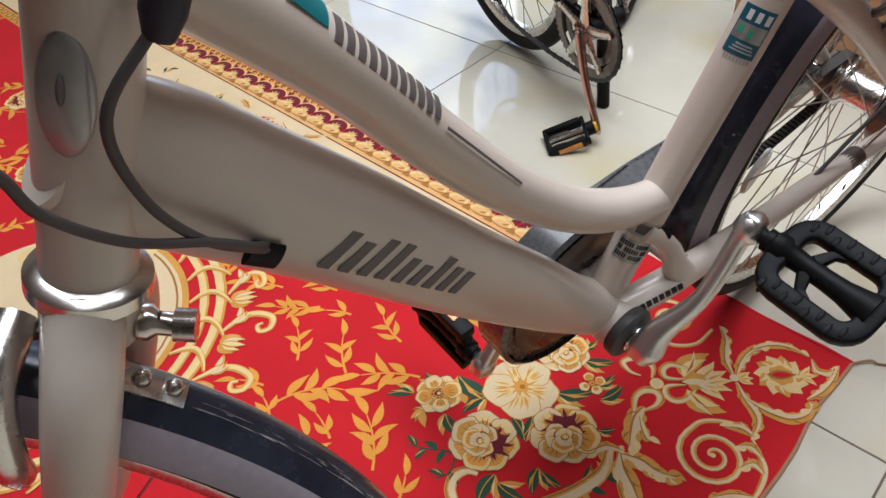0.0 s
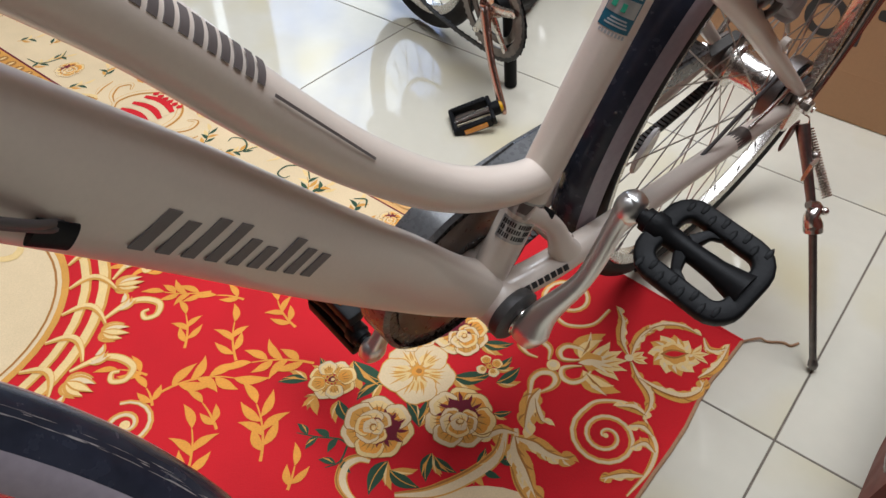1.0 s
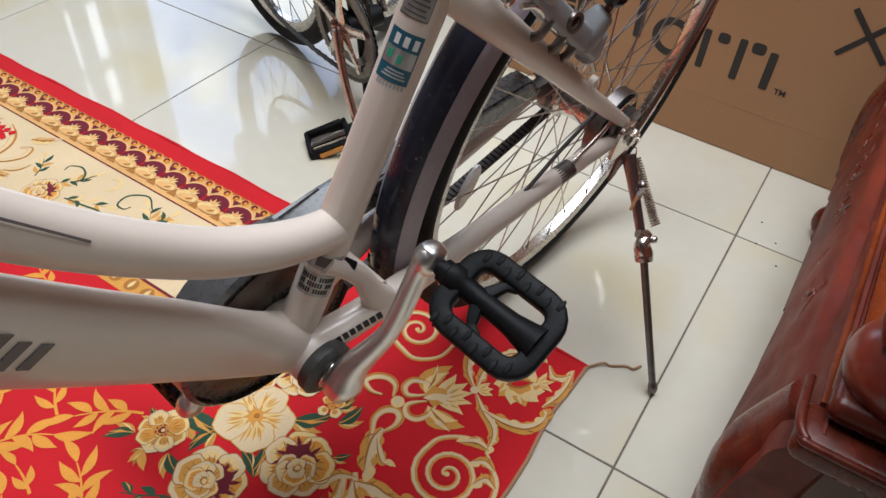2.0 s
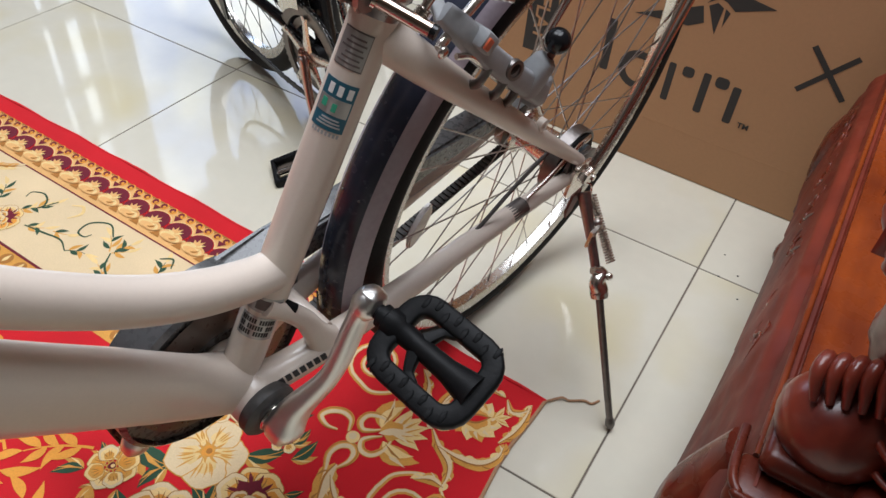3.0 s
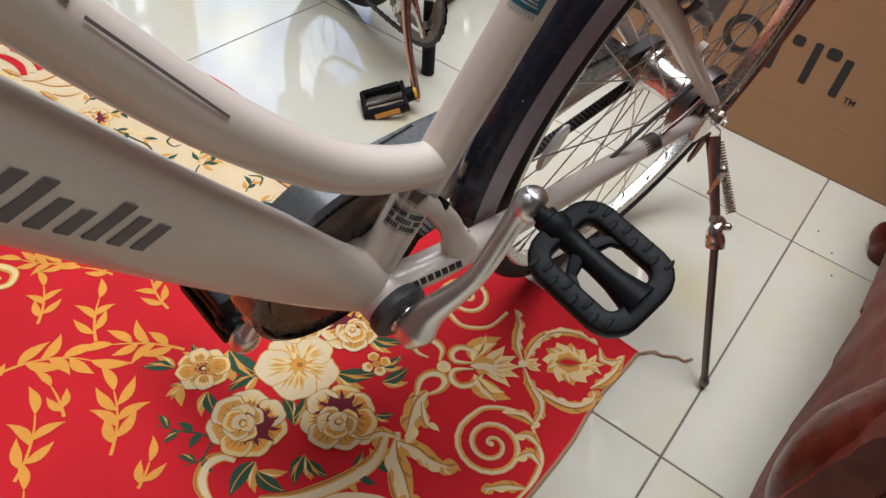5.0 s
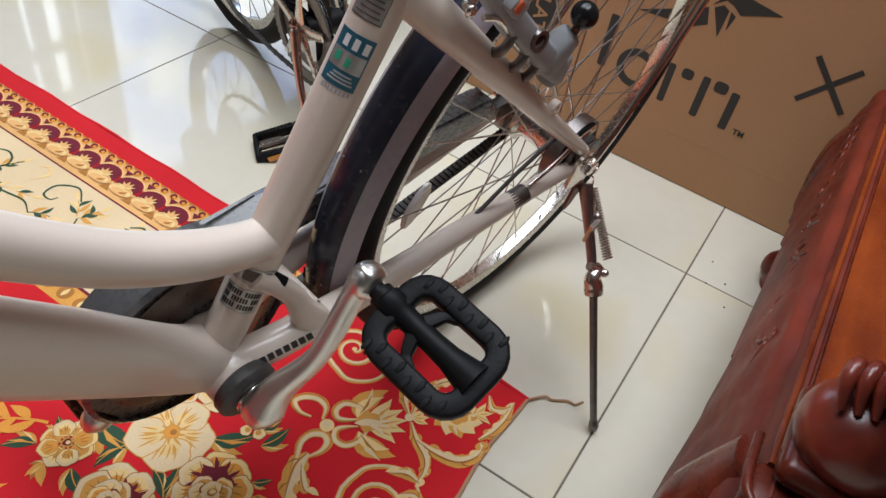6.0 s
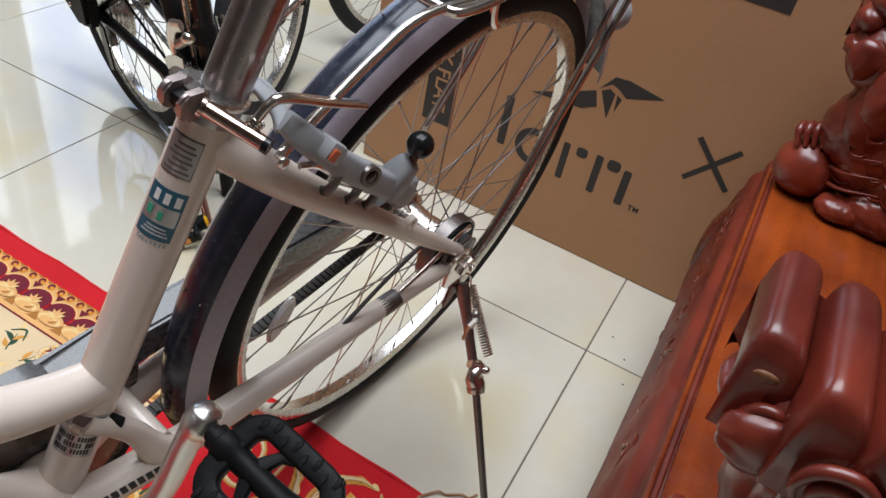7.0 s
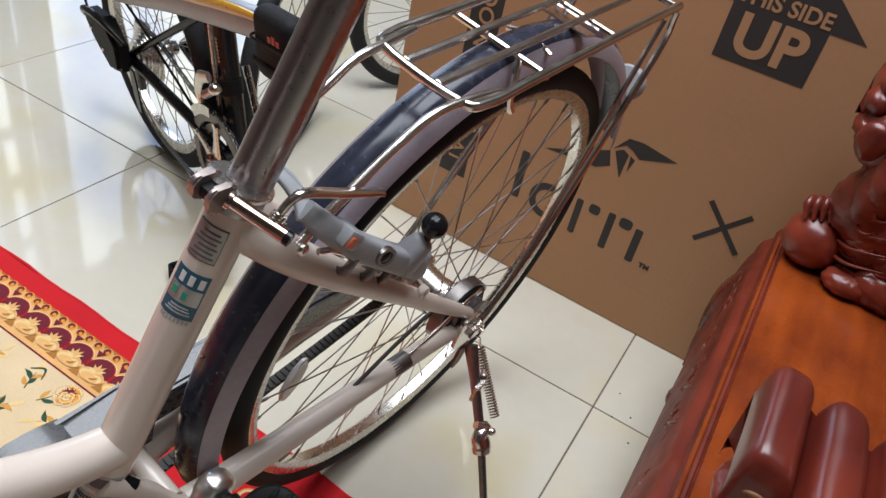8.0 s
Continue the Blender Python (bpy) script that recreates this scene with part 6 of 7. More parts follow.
def ring(m, x, y, dist, r, angles, mats, layer, rng, squash=0.85, folds=3):
    for k, a in enumerate(angles):
        a += rng.uniform(-7, 7)
        petal(m, x + dist * math.cos(radians(a)), y + dist * math.sin(radians(a)), r * rng.uniform(0.9, 1.1), a, mats[k % len(mats)], layer, rng, squash, folds)


def rose(x, y, r, turn=0.0):
    """A full rose: ruffled outer petals, a maroon hollow to one side, and a cupped heart."""
    m = Motif()
    rng = random.Random(int(1000 * (x - y)))
    t0 = math.degrees(turn)
    light = ("rugcream", "rugpale", "rugamber", "rugdeep")
    warm = ("rugpale", "rugamber", "ruggold", "rugdeep")
    gold = ("rugcream", "ruggold", "rugamber", "rugdeep")
    m.disc(x, y, r * 0.72, "ruggold", 2, 7, 0.06, turn)
    ring(m, x, y, 0.62 * r, 0.40 * r, [t0 + 51.4 * k for k in (0, 2, 4, 6, 1, 3, 5)], (warm, light, gold), 2, rng)
    hx, hy = x + 0.14 * r * math.cos(turn), y + 0.14 * r * math.sin(turn)
    m.disc(hx, hy, r * 0.44, "rugmaroon", 2, 6, 0.13, turn)
    for k in range(7):
        a = t0 - 96 + 32 * k
        m.leaf(hx + 0.30 * r * math.cos(radians(a)), hy + 0.30 * r * math.sin(radians(a)), r * rng.uniform(0.28, 0.42), a, 0.11 * r, "rugmaroon", 2, 0.3)
    cx, cy = x - 0.10 * r * math.cos(turn), y - 0.10 * r * math.sin(turn)
    ring(m, cx, cy, 0.27 * r, 0.30 * r, (t0 + 70, t0 - 70, t0 + 118, t0 - 118, t0 + 180), (gold, warm, light), 2, rng)
    m.disc(cx, cy, r * 0.25, "rugmaroon", 2, 3, 0.16, turn)
    petal(m, cx + 0.07 * r * math.cos(turn), cy + 0.07 * r * math.sin(turn), r * 0.22, t0 + 20, light, 2, rng)
    petal(m, cx - 0.12 * r * math.cos(turn), cy - 0.12 * r * math.sin(turn), r * 0.21, t0 + 165, ("rugcream", "rugcream", "rugpale", "ruggold"), 2, rng)
    m.ribbon([(cx + r * (0.03 + 0.11 * t) * math.cos(turn + 5 * t), cy + r * (0.03 + 0.11 * t) * math.sin(turn + 5 * t)) for t in np.linspace(0, 1, 12)], [0.02 * r, 0.06 * r, 0.02 * r], "rugdeep", 2)
    return m.done("rose", rug, "gold and cream rose with maroon heart")


def blossom(x, y, r, turn=0.0, petals=5, heart="rugamber"):
    """An open blossom of broad ruffled petals with fine folds round a small heart."""
    m = Motif()
    rng = random.Random(int(1000 * (x - y)))
    t0 = math.degrees(turn)
    order = [k for k in range(0, petals, 2)] + [k for k in range(1, petals, 2)]
    if petals == 5:
        sort = (("rugcream", "rugcream", "rugpale", "ruggold"),)
        ring(m, x, y, 0.58 * r, 0.47 * r, [t0 + 72 * k for k in order], sort, 2, rng, 0.92, 5)
    else:
        sort = (("rugpale", "ruggold", "rugamber", "rugdeep"), ("rugcream", "rugpale", "ruggold", "rugdeep"))
        ring(m, x, y, 0.62 * r, 0.36 * r, [t0 + 360 * k / petals for k in order], sort, 2, rng, 1.0, 3)
    for k in range(9):
        a = t0 + 40 * k
        m.leaf(x + 0.1 * r * math.cos(radians(a)), y + 0.1 * r * math.sin(radians(a)), r * rng.uniform(0.22, 0.40), a, r * 0.07, "ruggold", 2, 0.3)
    m.disc(x, y, r * 0.20, "ruggold", 2, 5, 0.1)
    m.disc(x, y, r * 0.15, heart, 2, 3, 0.1)
    m.disc(x + 0.03 * r, y + 0.02 * r, r * 0.08, "rugdeep" if heart == "rugamber" else "rugpale", 2)
    return m.done("blossom", rug, "pale yellow five-petal blossom" if petals == 5 else "small gold and cream blossom")


def scroll(pts, width, name="scroll", pale=True):
    """A tapering scroll band, shaded gold with a pale back."""
    m = Motif()
    p = spline(pts, 7)
    m.ribbon(p, [width * 0.5, width, width, width * 0.35], "ruggold", 0)
    if pale:
        m.ribbon(p, [width * 0.25, width * 0.55, width * 0.55, width * 0.15], "rugcream", 1, 0.22)
    m.ribbon(p, [width * 0.08, width * 0.14, width * 0.14, width * 0.05], "rugdeep", 1, -2.6)
    return m.done(name, rug)


def spiral(x, y, r0, r1, start, turns, width, tail=()):
    n = int(18 * abs(turns))
    pts = [(x + (r0 + (r1 - r0) * (i / n) ** 0.9) * math.cos(radians(start) + 2 * math.pi * turns * i / n),
            y + (r0 + (r1 - r0) * (i / n) ** 0.9) * math.sin(radians(start) + 2 * math.pi * turns * i / n)) for i in range(n + 1)]
    m = Motif()
    p = pts + (spline([pts[-1], *tail], 6)[1:] if tail else [])
    m.ribbon(p, [width * 0.6, width, width * 1.1, width * 0.7], "ruggold", 0)
    m.ribbon(p, [width * 0.3, width * 0.5, width * 0.55, width * 0.3], "rugcream", 1, 0.3)
    m.disc(x, y, r0 * 1.3, "rugpale", 2)
    return m.done("spiral_scroll", rug)


def frond(x, y, ang, length, width, curl=0.8, lobes=5):
    """An acanthus leaf: a curved spine with lobes that lean forward."""
    m = Motif()
    pts = []
    px, py = x, y
    n = 14
    for i in range(n + 1):
        pts.append((px, py))
        a = radians(ang) + curl * (i / n) ** 1.5
        px, py = px + length / n * math.cos(a), py + length / n * math.sin(a)
    m.ribbon(pts, [width * 0.35, width * 0.6, width * 0.45, width * 0.05], "ruggold", 0)
    for k in range(lobes):
        i = 1 + int(k * (n - 3) / lobes)
        d = math.degrees(math.atan2(pts[i + 1][1] - pts[i][1], pts[i + 1][0] - pts[i][0]))
        for s in (1, -1):
            m.leaf(*pts[i], width * (1.5 - 0.14 * k), d + s * (34 + 3 * k), width * 0.5, "ruggold" if s > 0 else "rugpale", 1, -0.7 * s, "rugcream" if s > 0 else None)
    m.leaf(*pts[-3], width * 1.1, math.degrees(math.atan2(pts[-1][1] - pts[-3][1], pts[-1][0] - pts[-3][0])), width * 0.5, "rugcream", 2)
    m.ribbon(pts, [width * 0.05, width * 0.16, width * 0.03], "rugdeep", 3)
    return m.done("acanthus_leaf", rug)


def leaf_pair(x, y, ang, length, green=True):
    """A pointed leaf, half green and half gold, with a smaller one behind it."""
    m = Motif()
    m.leaf(x, y, length * 0.8, ang + random.choice((-34, 34)), length * 0.28, "ruggold" if green else "rugdeep", 0, 0.4, "rugpale")
    m.leaf(x, y, length, ang, length * 0.40, "ruggreen" if green else "ruggold", 0, 0.4, "ruggold" if random.random() < 0.5 else None)
    if green:
        m.ribbon([(x + length * t * math.cos(radians(ang) + 0.4 * (t - 0.5)), y + length * t * math.sin(radians(ang) + 0.4 * (t - 0.5))) for t in np.linspace(0.05, 0.9, 7)], [0.0018, 0.001], "ruggold", 2)
    return m.done("green_leaves", rug)


# border of red edge, ringed dots, shells and cream flower band
BX1, BX0 = -0.43, -2.6
m_ = Motif()
m_.poly([(BX0, -0.036), (BX1, -0.036), (BX1, -0.119), (BX0, -0.119)], "rugpeach", 0)
m_.poly([(BX0, -0.1195), (BX1, -0.1195), (BX1, -0.1225), (BX0, -0.1225)], "rugmaroon", 1)
m_.poly([(BX0, -0.1225), (BX1, -0.1225), (BX1, -0.284), (BX0, -0.284)], "rugcream", 0)
m_.poly([(BX0, -0.284), (BX1, -0.284), (BX1, -0.289), (BX0, -0.289)], "rugmaroon", 1)
m_.poly([(BX0, -0.289), (BX1, -0.289), (BX1, -0.325), (BX0, -0.325)], "ruggold", 0)
m_.poly([(BX0, -0.0345), (BX1, -0.0345), (BX1, -0.0375), (BX0, -0.0375)], "rugdeep", 1)
m_.done("border_band", rug, "gold and cream woven border band")

m_ = Motif()
for k in range(90):
    x = BX1 - 0.012 - k * 0.0240
    m_.disc(x, -0.0475, 0.0092, "rugamber", 1, n=14)
    m_.disc(x - 0.0012, -0.0470, 0.0066, "rugmaroon", 2, n=12)
    m_.disc(x + 0.0015, -0.0490, 0.0034, "rugamber", 3, n=8)
    m_.poly([(x + 0.0085, -0.040), (x + 0.0123, -0.046), (x + 0.0161, -0.040)], "rugdeep", 1)
tagged(m_.done("dotted_band", rug, "row of small ringed dots"), kind="stuff")

shell_mesh = None
SHELL = 0.0580
for k in range(36):
    x = -0.46 - k * SHELL
    if shell_mesh is None:
        m_ = Motif()
        m_.disc(0, 0, 0.0325, "rugpale", 2, n=26)
        m_.disc(0, 0.0005, 0.0295, "rugred", 3, n=26)
        m_.disc(0, 0.0012, 0.0275, "rugmaroon", 4, n=26)
        m_.disc(0, -0.0190, 0.0275, "rugpeach", 5, n=22, squash=0.60)
        m_.disc(0, -0.0215, 0.0235, "rugpale", 6, n=20, squash=0.55)
        m_.disc(0, -0.0250, 0.0185, "rugpeach", 7, n=18, squash=0.50)
        for a in (-78, -48, -18, 14, 46, 76):
            m_.leaf(0.0005 * a / 10, -0.012, 0.0265 - abs(a) * 0.00006, 90 + a, 0.0074, "rugpeach" if a % 4 else "rugpale", 8)
        m_.leaf(0.002, -0.028, 0.019, 24, 0.005, "rugdeep", 9, 0.8)
        m_.poly([(0.018, -0.038), (0.030, -0.018), (0.042, -0.038)], "rugdeep", 2)
        m_.poly([(0.020, 0.036), (0.030, 0.020), (0.040, 0.036)], "rugmaroon", 2)
        ob = m_.done("shell_motif")
        ob.parent = rug
        shell_mesh = ob.data
    else:
        ob = new("shell_motif", shell_mesh)
        ob.parent = rug
    ob.location = (x, drawn(x, -0.083), 0)
    ob.scale = (0.98, 0.84, 1.0)
shell2 = Motif()
for k in range(58):
    x = BX1 - 0.02 - k * 0.037
    shell2.disc(x, -0.307, 0.013, "rugdeep", 1, n=14)
    shell2.leaf(x, -0.316, 0.02, 90, 0.008, "rugpale", 2)
tagged(shell2.done("inner_scallop_band", rug, "row of small scallops"), kind="stuff")

random.seed(5)
vine = ("ruggreen", "ruggold", "ruggreen", "rugpale")
for x, y, r, t in ((-1.035, -0.248, 0.040, 1.0), (-0.626, -0.150, 0.024, 2.0), (-1.575, -0.235, 0.035, 3.0), (-0.52, -0.215, 0.032, 0.4), (-2.0, -0.2, 0.045, 5.0)):
    rose(x, y, r, t)
for x, y, a, ln, n_, b in ((-0.806, -0.190, 135, 0.060, 2, 0.4), (-0.794, -0.189, 85, 0.045, 2, -0.4), (-0.800, -0.19, 40, 0.035, 1, 0.3), (-0.690, -0.182, 117, 0.050, 2, -0.3), (-0.655, -0.185, 60, 0.04, 1, 0.3),
                           (-1.085, -0.227, 122, 0.075, 3, 0.5), (-1.033, -0.215, 45, 0.050, 2, 0.4), (-1.010, -0.195, 70, 0.045, 1, -0.3), (-0.985, -0.235, 20, 0.055, 2, 0.5), (-0.930, -0.215, 15, 0.040, 1, 0.3),
                           (-0.870, -0.235, 30, 0.055, 2, -0.6), (-0.760, -0.240, 150, 0.055, 2, 0.5), (-0.700, -0.245, 60, 0.05, 2, -0.5), (-0.585, -0.195, 200, 0.05, 2, 0.4), (-0.570, -0.24, 100, 0.05, 2, 0.4),
                           (-1.656, -0.289, 80, 0.055, 2, 0.4), (-1.651, -0.234, 70, 0.045, 2, -0.4), (-1.506, -0.283, 64, 0.055, 2, 0.4), (-1.483, -0.200, 130, 0.05, 2, 0.5), (-1.72, -0.20, 100, 0.06, 2, -0.5),
                           (-1.80, -0.24, 60, 0.06, 2, 0.5), (-1.90, -0.19, 120, 0.06, 2, 0.5), (-2.15, -0.2, 60, 0.07, 3, 0.5), (-0.48, -0.17, 70, 0.05, 2, 0.4)):
    spray(x, y, a, ln, n_, b, vine[random.randrange(2):], "vine_spray")
for pts in (((-0.992, -0.158), (-1.007, -0.191), (-1.005, -0.180), (-1.016, -0.166), (-1.036, -0.159), (-1.057, -0.169), (-1.055, -0.184)), ((-0.830, -0.162), (-0.863, -0.142), (-0.895, -0.161), (-0.893, -0.189), (-0.873, -0.192), (-0.867, -0.18)),
            ((-0.985, -0.235), (-0.94, -0.228), (-0.90, -0.222), (-0.868, -0.236)), ((-0.72, -0.15), (-0.70, -0.137), (-0.685, -0.155)), ((-0.800, -0.192), (-0.78, -0.22), (-0.745, -0.235), (-0.70, -0.225)),
            ((-1.70, -0.27), (-1.656, -0.262), (-1.64, -0.22), (-1.66, -0.19))):
    m_ = Motif()
    m_.ribbon(spline(pts, 7), [0.0025, 0.0042, 0.0036, 0.002], "ruggreen", 1)
    m_.done("tendril", rug)
m_ = Motif()
m_.ribbon(spline(((-0.965, -0.150), (-0.945, -0.140), (-0.930, -0.155), (-0.940, -0.178)), 7), [0.002, 0.006, 0.007, 0.002], "rugpale", 1)
m_.done("tendril", rug)

# red striped panel among ochre scrolls in the cream band
m_ = Motif()
for k in range(5):
    y0, y1 = -0.262 + 0.0156 * k, -0.262 + 0.0156 * (k + 1)
    m_.ribbon([(-1.335 + 0.1 * t, (y0 + y1) / 2 + 0.012 * math.sin(math.pi * t)) for t in np.linspace(0, 1, 12)], [0.010, 0.0156, 0.0156, 0.010], "rugcream" if k % 2 else "rugred", 3)
for k in range(6):
    m_.leaf(-1.325 + 0.017 * k, -0.178, 0.018, 90, 0.014, "rugred", 3)
m_.done("striped_panel", rug, "red panel with cream stripes")
for pts, w in ((((-1.345, -0.27), (-1.37, -0.24), (-1.365, -0.20), (-1.335, -0.165), (-1.30, -0.150)), 0.016), (((-1.225, -0.265), (-1.205, -0.24), (-1.21, -0.20), (-1.235, -0.17), (-1.27, -0.152)), 0.016),
               (((-1.205, -0.25), (-1.175, -0.235), (-1.155, -0.205), (-1.165, -0.18), (-1.185, -0.19)), 0.013), (((-1.37, -0.25), (-1.40, -0.235), (-1.42, -0.205), (-1.405, -0.18), (-1.385, -0.195)), 0.013),
               (((-1.15, -0.25), (-1.13, -0.235), (-1.12, -0.21)), 0.013), (((-1.43, -0.255), (-1.445, -0.23), (-1.45, -0.20)), 0.012)):
    scroll(pts, w, "ochre_scroll")
for x, y, a, ln in ((-1.19, -0.16, 20, 0.05), (-1.17, -0.262, -10, 0.05), (-1.39, -0.16, 150, 0.05), (-1.41, -0.265, 190, 0.05), (-1.28, -0.272, 0, 0.05)):
    frond(x, y, a, ln, 0.018, 0.7, 3)

# red field: leaf sprays
for x, y, a, ln, n_, b in ((-0.515, -0.632, 161, 0.075, 1, 0.3), (-0.631, -0.646, 62, 0.155, 3, -0.9), (-0.427, -0.626, 138, 0.135, 3, 0.5),
                           (-0.366, -0.631, 120, 0.05, 1, 0.2), (-0.590, -0.535, 146, 0.112, 2, -0.4), (-0.672, -0.571, 138, 0.10, 2, 0.4),
                           (-0.673, -0.639, 204, 0.068, 1, 0.4), (-0.737, -0.468, 224, 0.11, 3, -0.4), (-0.680, -0.445, 203, 0.068, 1, 0.5),
                           (-0.827, -0.482, 206, 0.11, 2, 0.4), (-0.744, -0.423, 189, 0.10, 2, -0.4), (-0.932, -0.544, 126, 0.09, 2, 0.4),
                           (-0.493, -0.462, 214, 0.135, 3, 0.5), (-0.569, -0.431, 168, 0.095, 2, -0.5), (-0.620, -0.667, 155, 0.05, 1, 0.4),
                           (-0.478, -0.72, 130, 0.13, 2, 0.5), (-0.80, -0.385, 170, 0.1, 2, -0.4), (-0.56, -0.78, 190, 0.1, 2, 0.4), (-0.40, -0.78, 130, 0.12, 2, 0.5)):
    spray(x, y, a, ln, n_, b)
for k in range(34):
    x, y = random.uniform(-2.5, -1.35), random.uniform(-1.3, -0.36)
    spray(x, y, random.uniform(0, 360), random.uniform(0.09, 0.15), 2, random.choice((-0.6, 0.6)))
for x, y, r in ((-1.56, -0.62, 0.05), (-1.9, -0.5, 0.05), (-2.1, -0.7, 0.05), (-1.75, -0.85, 0.05)):
    rose(x, y, r, x)

# bouquet
random.seed(8)
for x, y, a, ln, green in ((-0.449, -0.42, -8, 0.077, 1), (-0.388, -0.42, -109, 0.05, 1), (-0.313, -0.348, 34, 0.064, 1), (-0.254, -0.314, 65, 0.048, 1), (-0.27, -0.296, 70, 0.038, 1),
                           (-0.319, -0.269, 26, 0.053, 1), (-0.328, -0.25, 73, 0.032, 1), (-0.293, -0.445, 144, 0.050, 1), (-0.300, -0.440, 100, 0.045, 1), (-0.225, -0.36, 35, 0.028, 1),
                           (-0.204, -0.384, -36, 0.028, 0), (-0.291, -0.513, -87, 0.056, 1), (-0.28, -0.522, -4, 0.050, 1), (-0.252, -0.465, -72, 0.045, 1), (-0.246, -0.467, -11, 0.040, 1),
                           (-0.466, -0.466, 136, 0.033, 1), (-0.477, -0.491, -148, 0.045, 1), (-0.441, -0.499, -116, 0.030, 0), (-0.445, -0.502, -53, 0.033, 0), (-0.415, -0.485, -29, 0.050, 1),
                           (-0.193, -0.441, 91, 0.031, 1), (-0.188, -0.449, -34, 0.026, 0), (-0.172, -0.418, 103, 0.037, 1), (-0.405, -0.345, 160, 0.045, 0), (-0.385, -0.31, 150, 0.045, 1)):
    leaf_pair(x, y, a, ln, green)
for pts, leaves in ((((-0.352, -0.53), (-0.369, -0.532), (-0.393, -0.548), (-0.422, -0.563)), ((0.4, 60), (0.55, -40), (0.75, 50), (0.9, -45))),
                    (((-0.352, -0.53), (-0.342, -0.556), (-0.351, -0.576)), ((0.5, 55), (0.8, -50))),
                    (((-0.205, -0.461), (-0.177, -0.434), (-0.169, -0.408), (-0.168, -0.394)), ((0.3, -55), (0.6, -45)))):
    m_ = Motif()
    p_ = spline(pts, 6)
    m_.ribbon(p_, [0.003, 0.0025, 0.0015], "ruggreen")
    for f, a in leaves:
        i = int(f * (len(p_) - 2))
        d_ = math.degrees(math.atan2(p_[i + 1][1] - p_[i][1], p_[i + 1][0] - p_[i][0]))
        m_.leaf(*p_[i], 0.026, d_ + a, 0.011, "ruggreen", 1, 0.4, "ruggold" if f > 0.7 else None)
    m_.done("leaf_twig", rug)
rose(-0.352, -0.276, 0.046, 3.0)
rose(-0.405, -0.325, 0.034, 4.0)
blossom(-0.359, -0.373, 0.057, 0.35)
blossom(-0.449, -0.466, 0.037, 0.2, 8, "rugmaroon")
rose(-0.338, -0.483, 0.054, 0.5)
rose(-0.258, -0.397, 0.054, 2.2)
blossom(-0.280, -0.297, 0.022, 1.1, 4)

# scrolls and palmettes towards the corner


def teardrop(pts, width, name="looped_petal"):
    """A looped petal: a gold band round a red eye, cream inside the bend."""
    m = Motif()
    p = spline(pts, 7)
    m.ribbon(p, [width * 0.4, width, width * 1.05, width * 0.8, width * 0.3], "ruggold", 1)
    m.ribbon(p, [width * 0.1, width * 0.5, width * 0.55, width * 0.4, width * 0.1], "rugcream", 2, 0.3)
    m.ribbon(p, [width * 0.05, width * 0.12, width * 0.12, width * 0.05], "rugdeep", 2, -3.0)
    return m.done(name, rug)


def plume_leaf(pts, width, name="acanthus_leaf", side=1, lobes=4):
    """A bent acanthus blade: a body along a curve with pointed lobes on its outer side and a cream back."""
    m = Motif()
    p = spline(pts, 7)
    width *= 1.3
    m.ribbon(p, [width * 0.25, width * 0.8, width, width * 0.7, width * 0.06], "ruggold", 1)
    m.ribbon(p, [width * 0.1, width * 0.42, width * 0.5, width * 0.3, 0.0005], "rugcream", 2, 0.25 * side)
    for k in range(lobes):
        i = int((k + 0.8) * (len(p) - 3) / lobes)
        d = math.degrees(math.atan2(p[i + 1][1] - p[i][1], p[i + 1][0] - p[i][0]))
        m.leaf(*p[i], width * (1.25 - 0.1 * k), d + side * 30, width * 0.72, "rugpale" if k % 2 else "ruggold", 1, -0.9 * side, "rugcream")
        if k % 2 == 0:
            m.leaf(*p[i], width * 1.0, d - side * 26, width * 0.6, "ruggold", 1, 0.9 * side, "rugdeep")
    m.ribbon(p, [width * 0.05, width * 0.12, width * 0.1, 0.0004], "rugdeep", 3, -0.6 * side)
    return m.done(name, rug)


spiral(-0.079, -0.288, 0.003, 0.049, 219, -2.15, 0.0085, ((-0.118, -0.246), (-0.085, -0.222), (-0.055, -0.222)))
spiral(-0.262, -0.102, 0.003, 0.045, 300, 1.9, 0.0085, ((-0.232, -0.152), (-0.201, -0.125), (-0.196, -0.08)))
spiral(-0.622, -0.712, 0.006, 0.042, 300, 1.6, 0.010, ())

# tulip palmette
m_ = Motif()
m_.disc(-0.205, -0.233, 0.0105, "rugpale", 3, n=16)
m_.disc(-0.206, -0.232, 0.006, "rugcream", 4, n=12)
m_.done("palmette_boss", rug)
for x, y, ln, ang, b in ((-0.180, -0.196, 0.068, 105, -0.7), (-0.165, -0.212, 0.066, -18, 0.7)):
    m_ = Motif()
    m_.leaf(x, y, ln, ang, 0.036, "ruggold", 1, b, "rugcream")
    m_.leaf(x, y, ln * 0.8, ang + 6 * b, 0.018, "rugpale", 2, b, "rugdeep")
    m_.done("palmette_leaf", rug)
for ang, ln in ((74, 0.058), (56, 0.062), (42, 0.064), (28, 0.062), (10, 0.056)):
    m_ = Motif()
    m_.leaf(-0.168, -0.195, ln, ang, 0.021, "rugpale", 2, 0.01 * (ang - 42), "ruggold")
    m_.leaf(-0.168, -0.195, ln * 0.7, ang, 0.007, "rugcream", 3, 0.01 * (ang - 42))
    m_.done("palmette_leaf", rug)
m_ = Motif()
m_.disc(-0.163, -0.190, 0.017, "ruggold", 3, 5, 0.1)
m_.leaf(-0.178, -0.206, 0.042, 43, 0.012, "rugcream", 4)
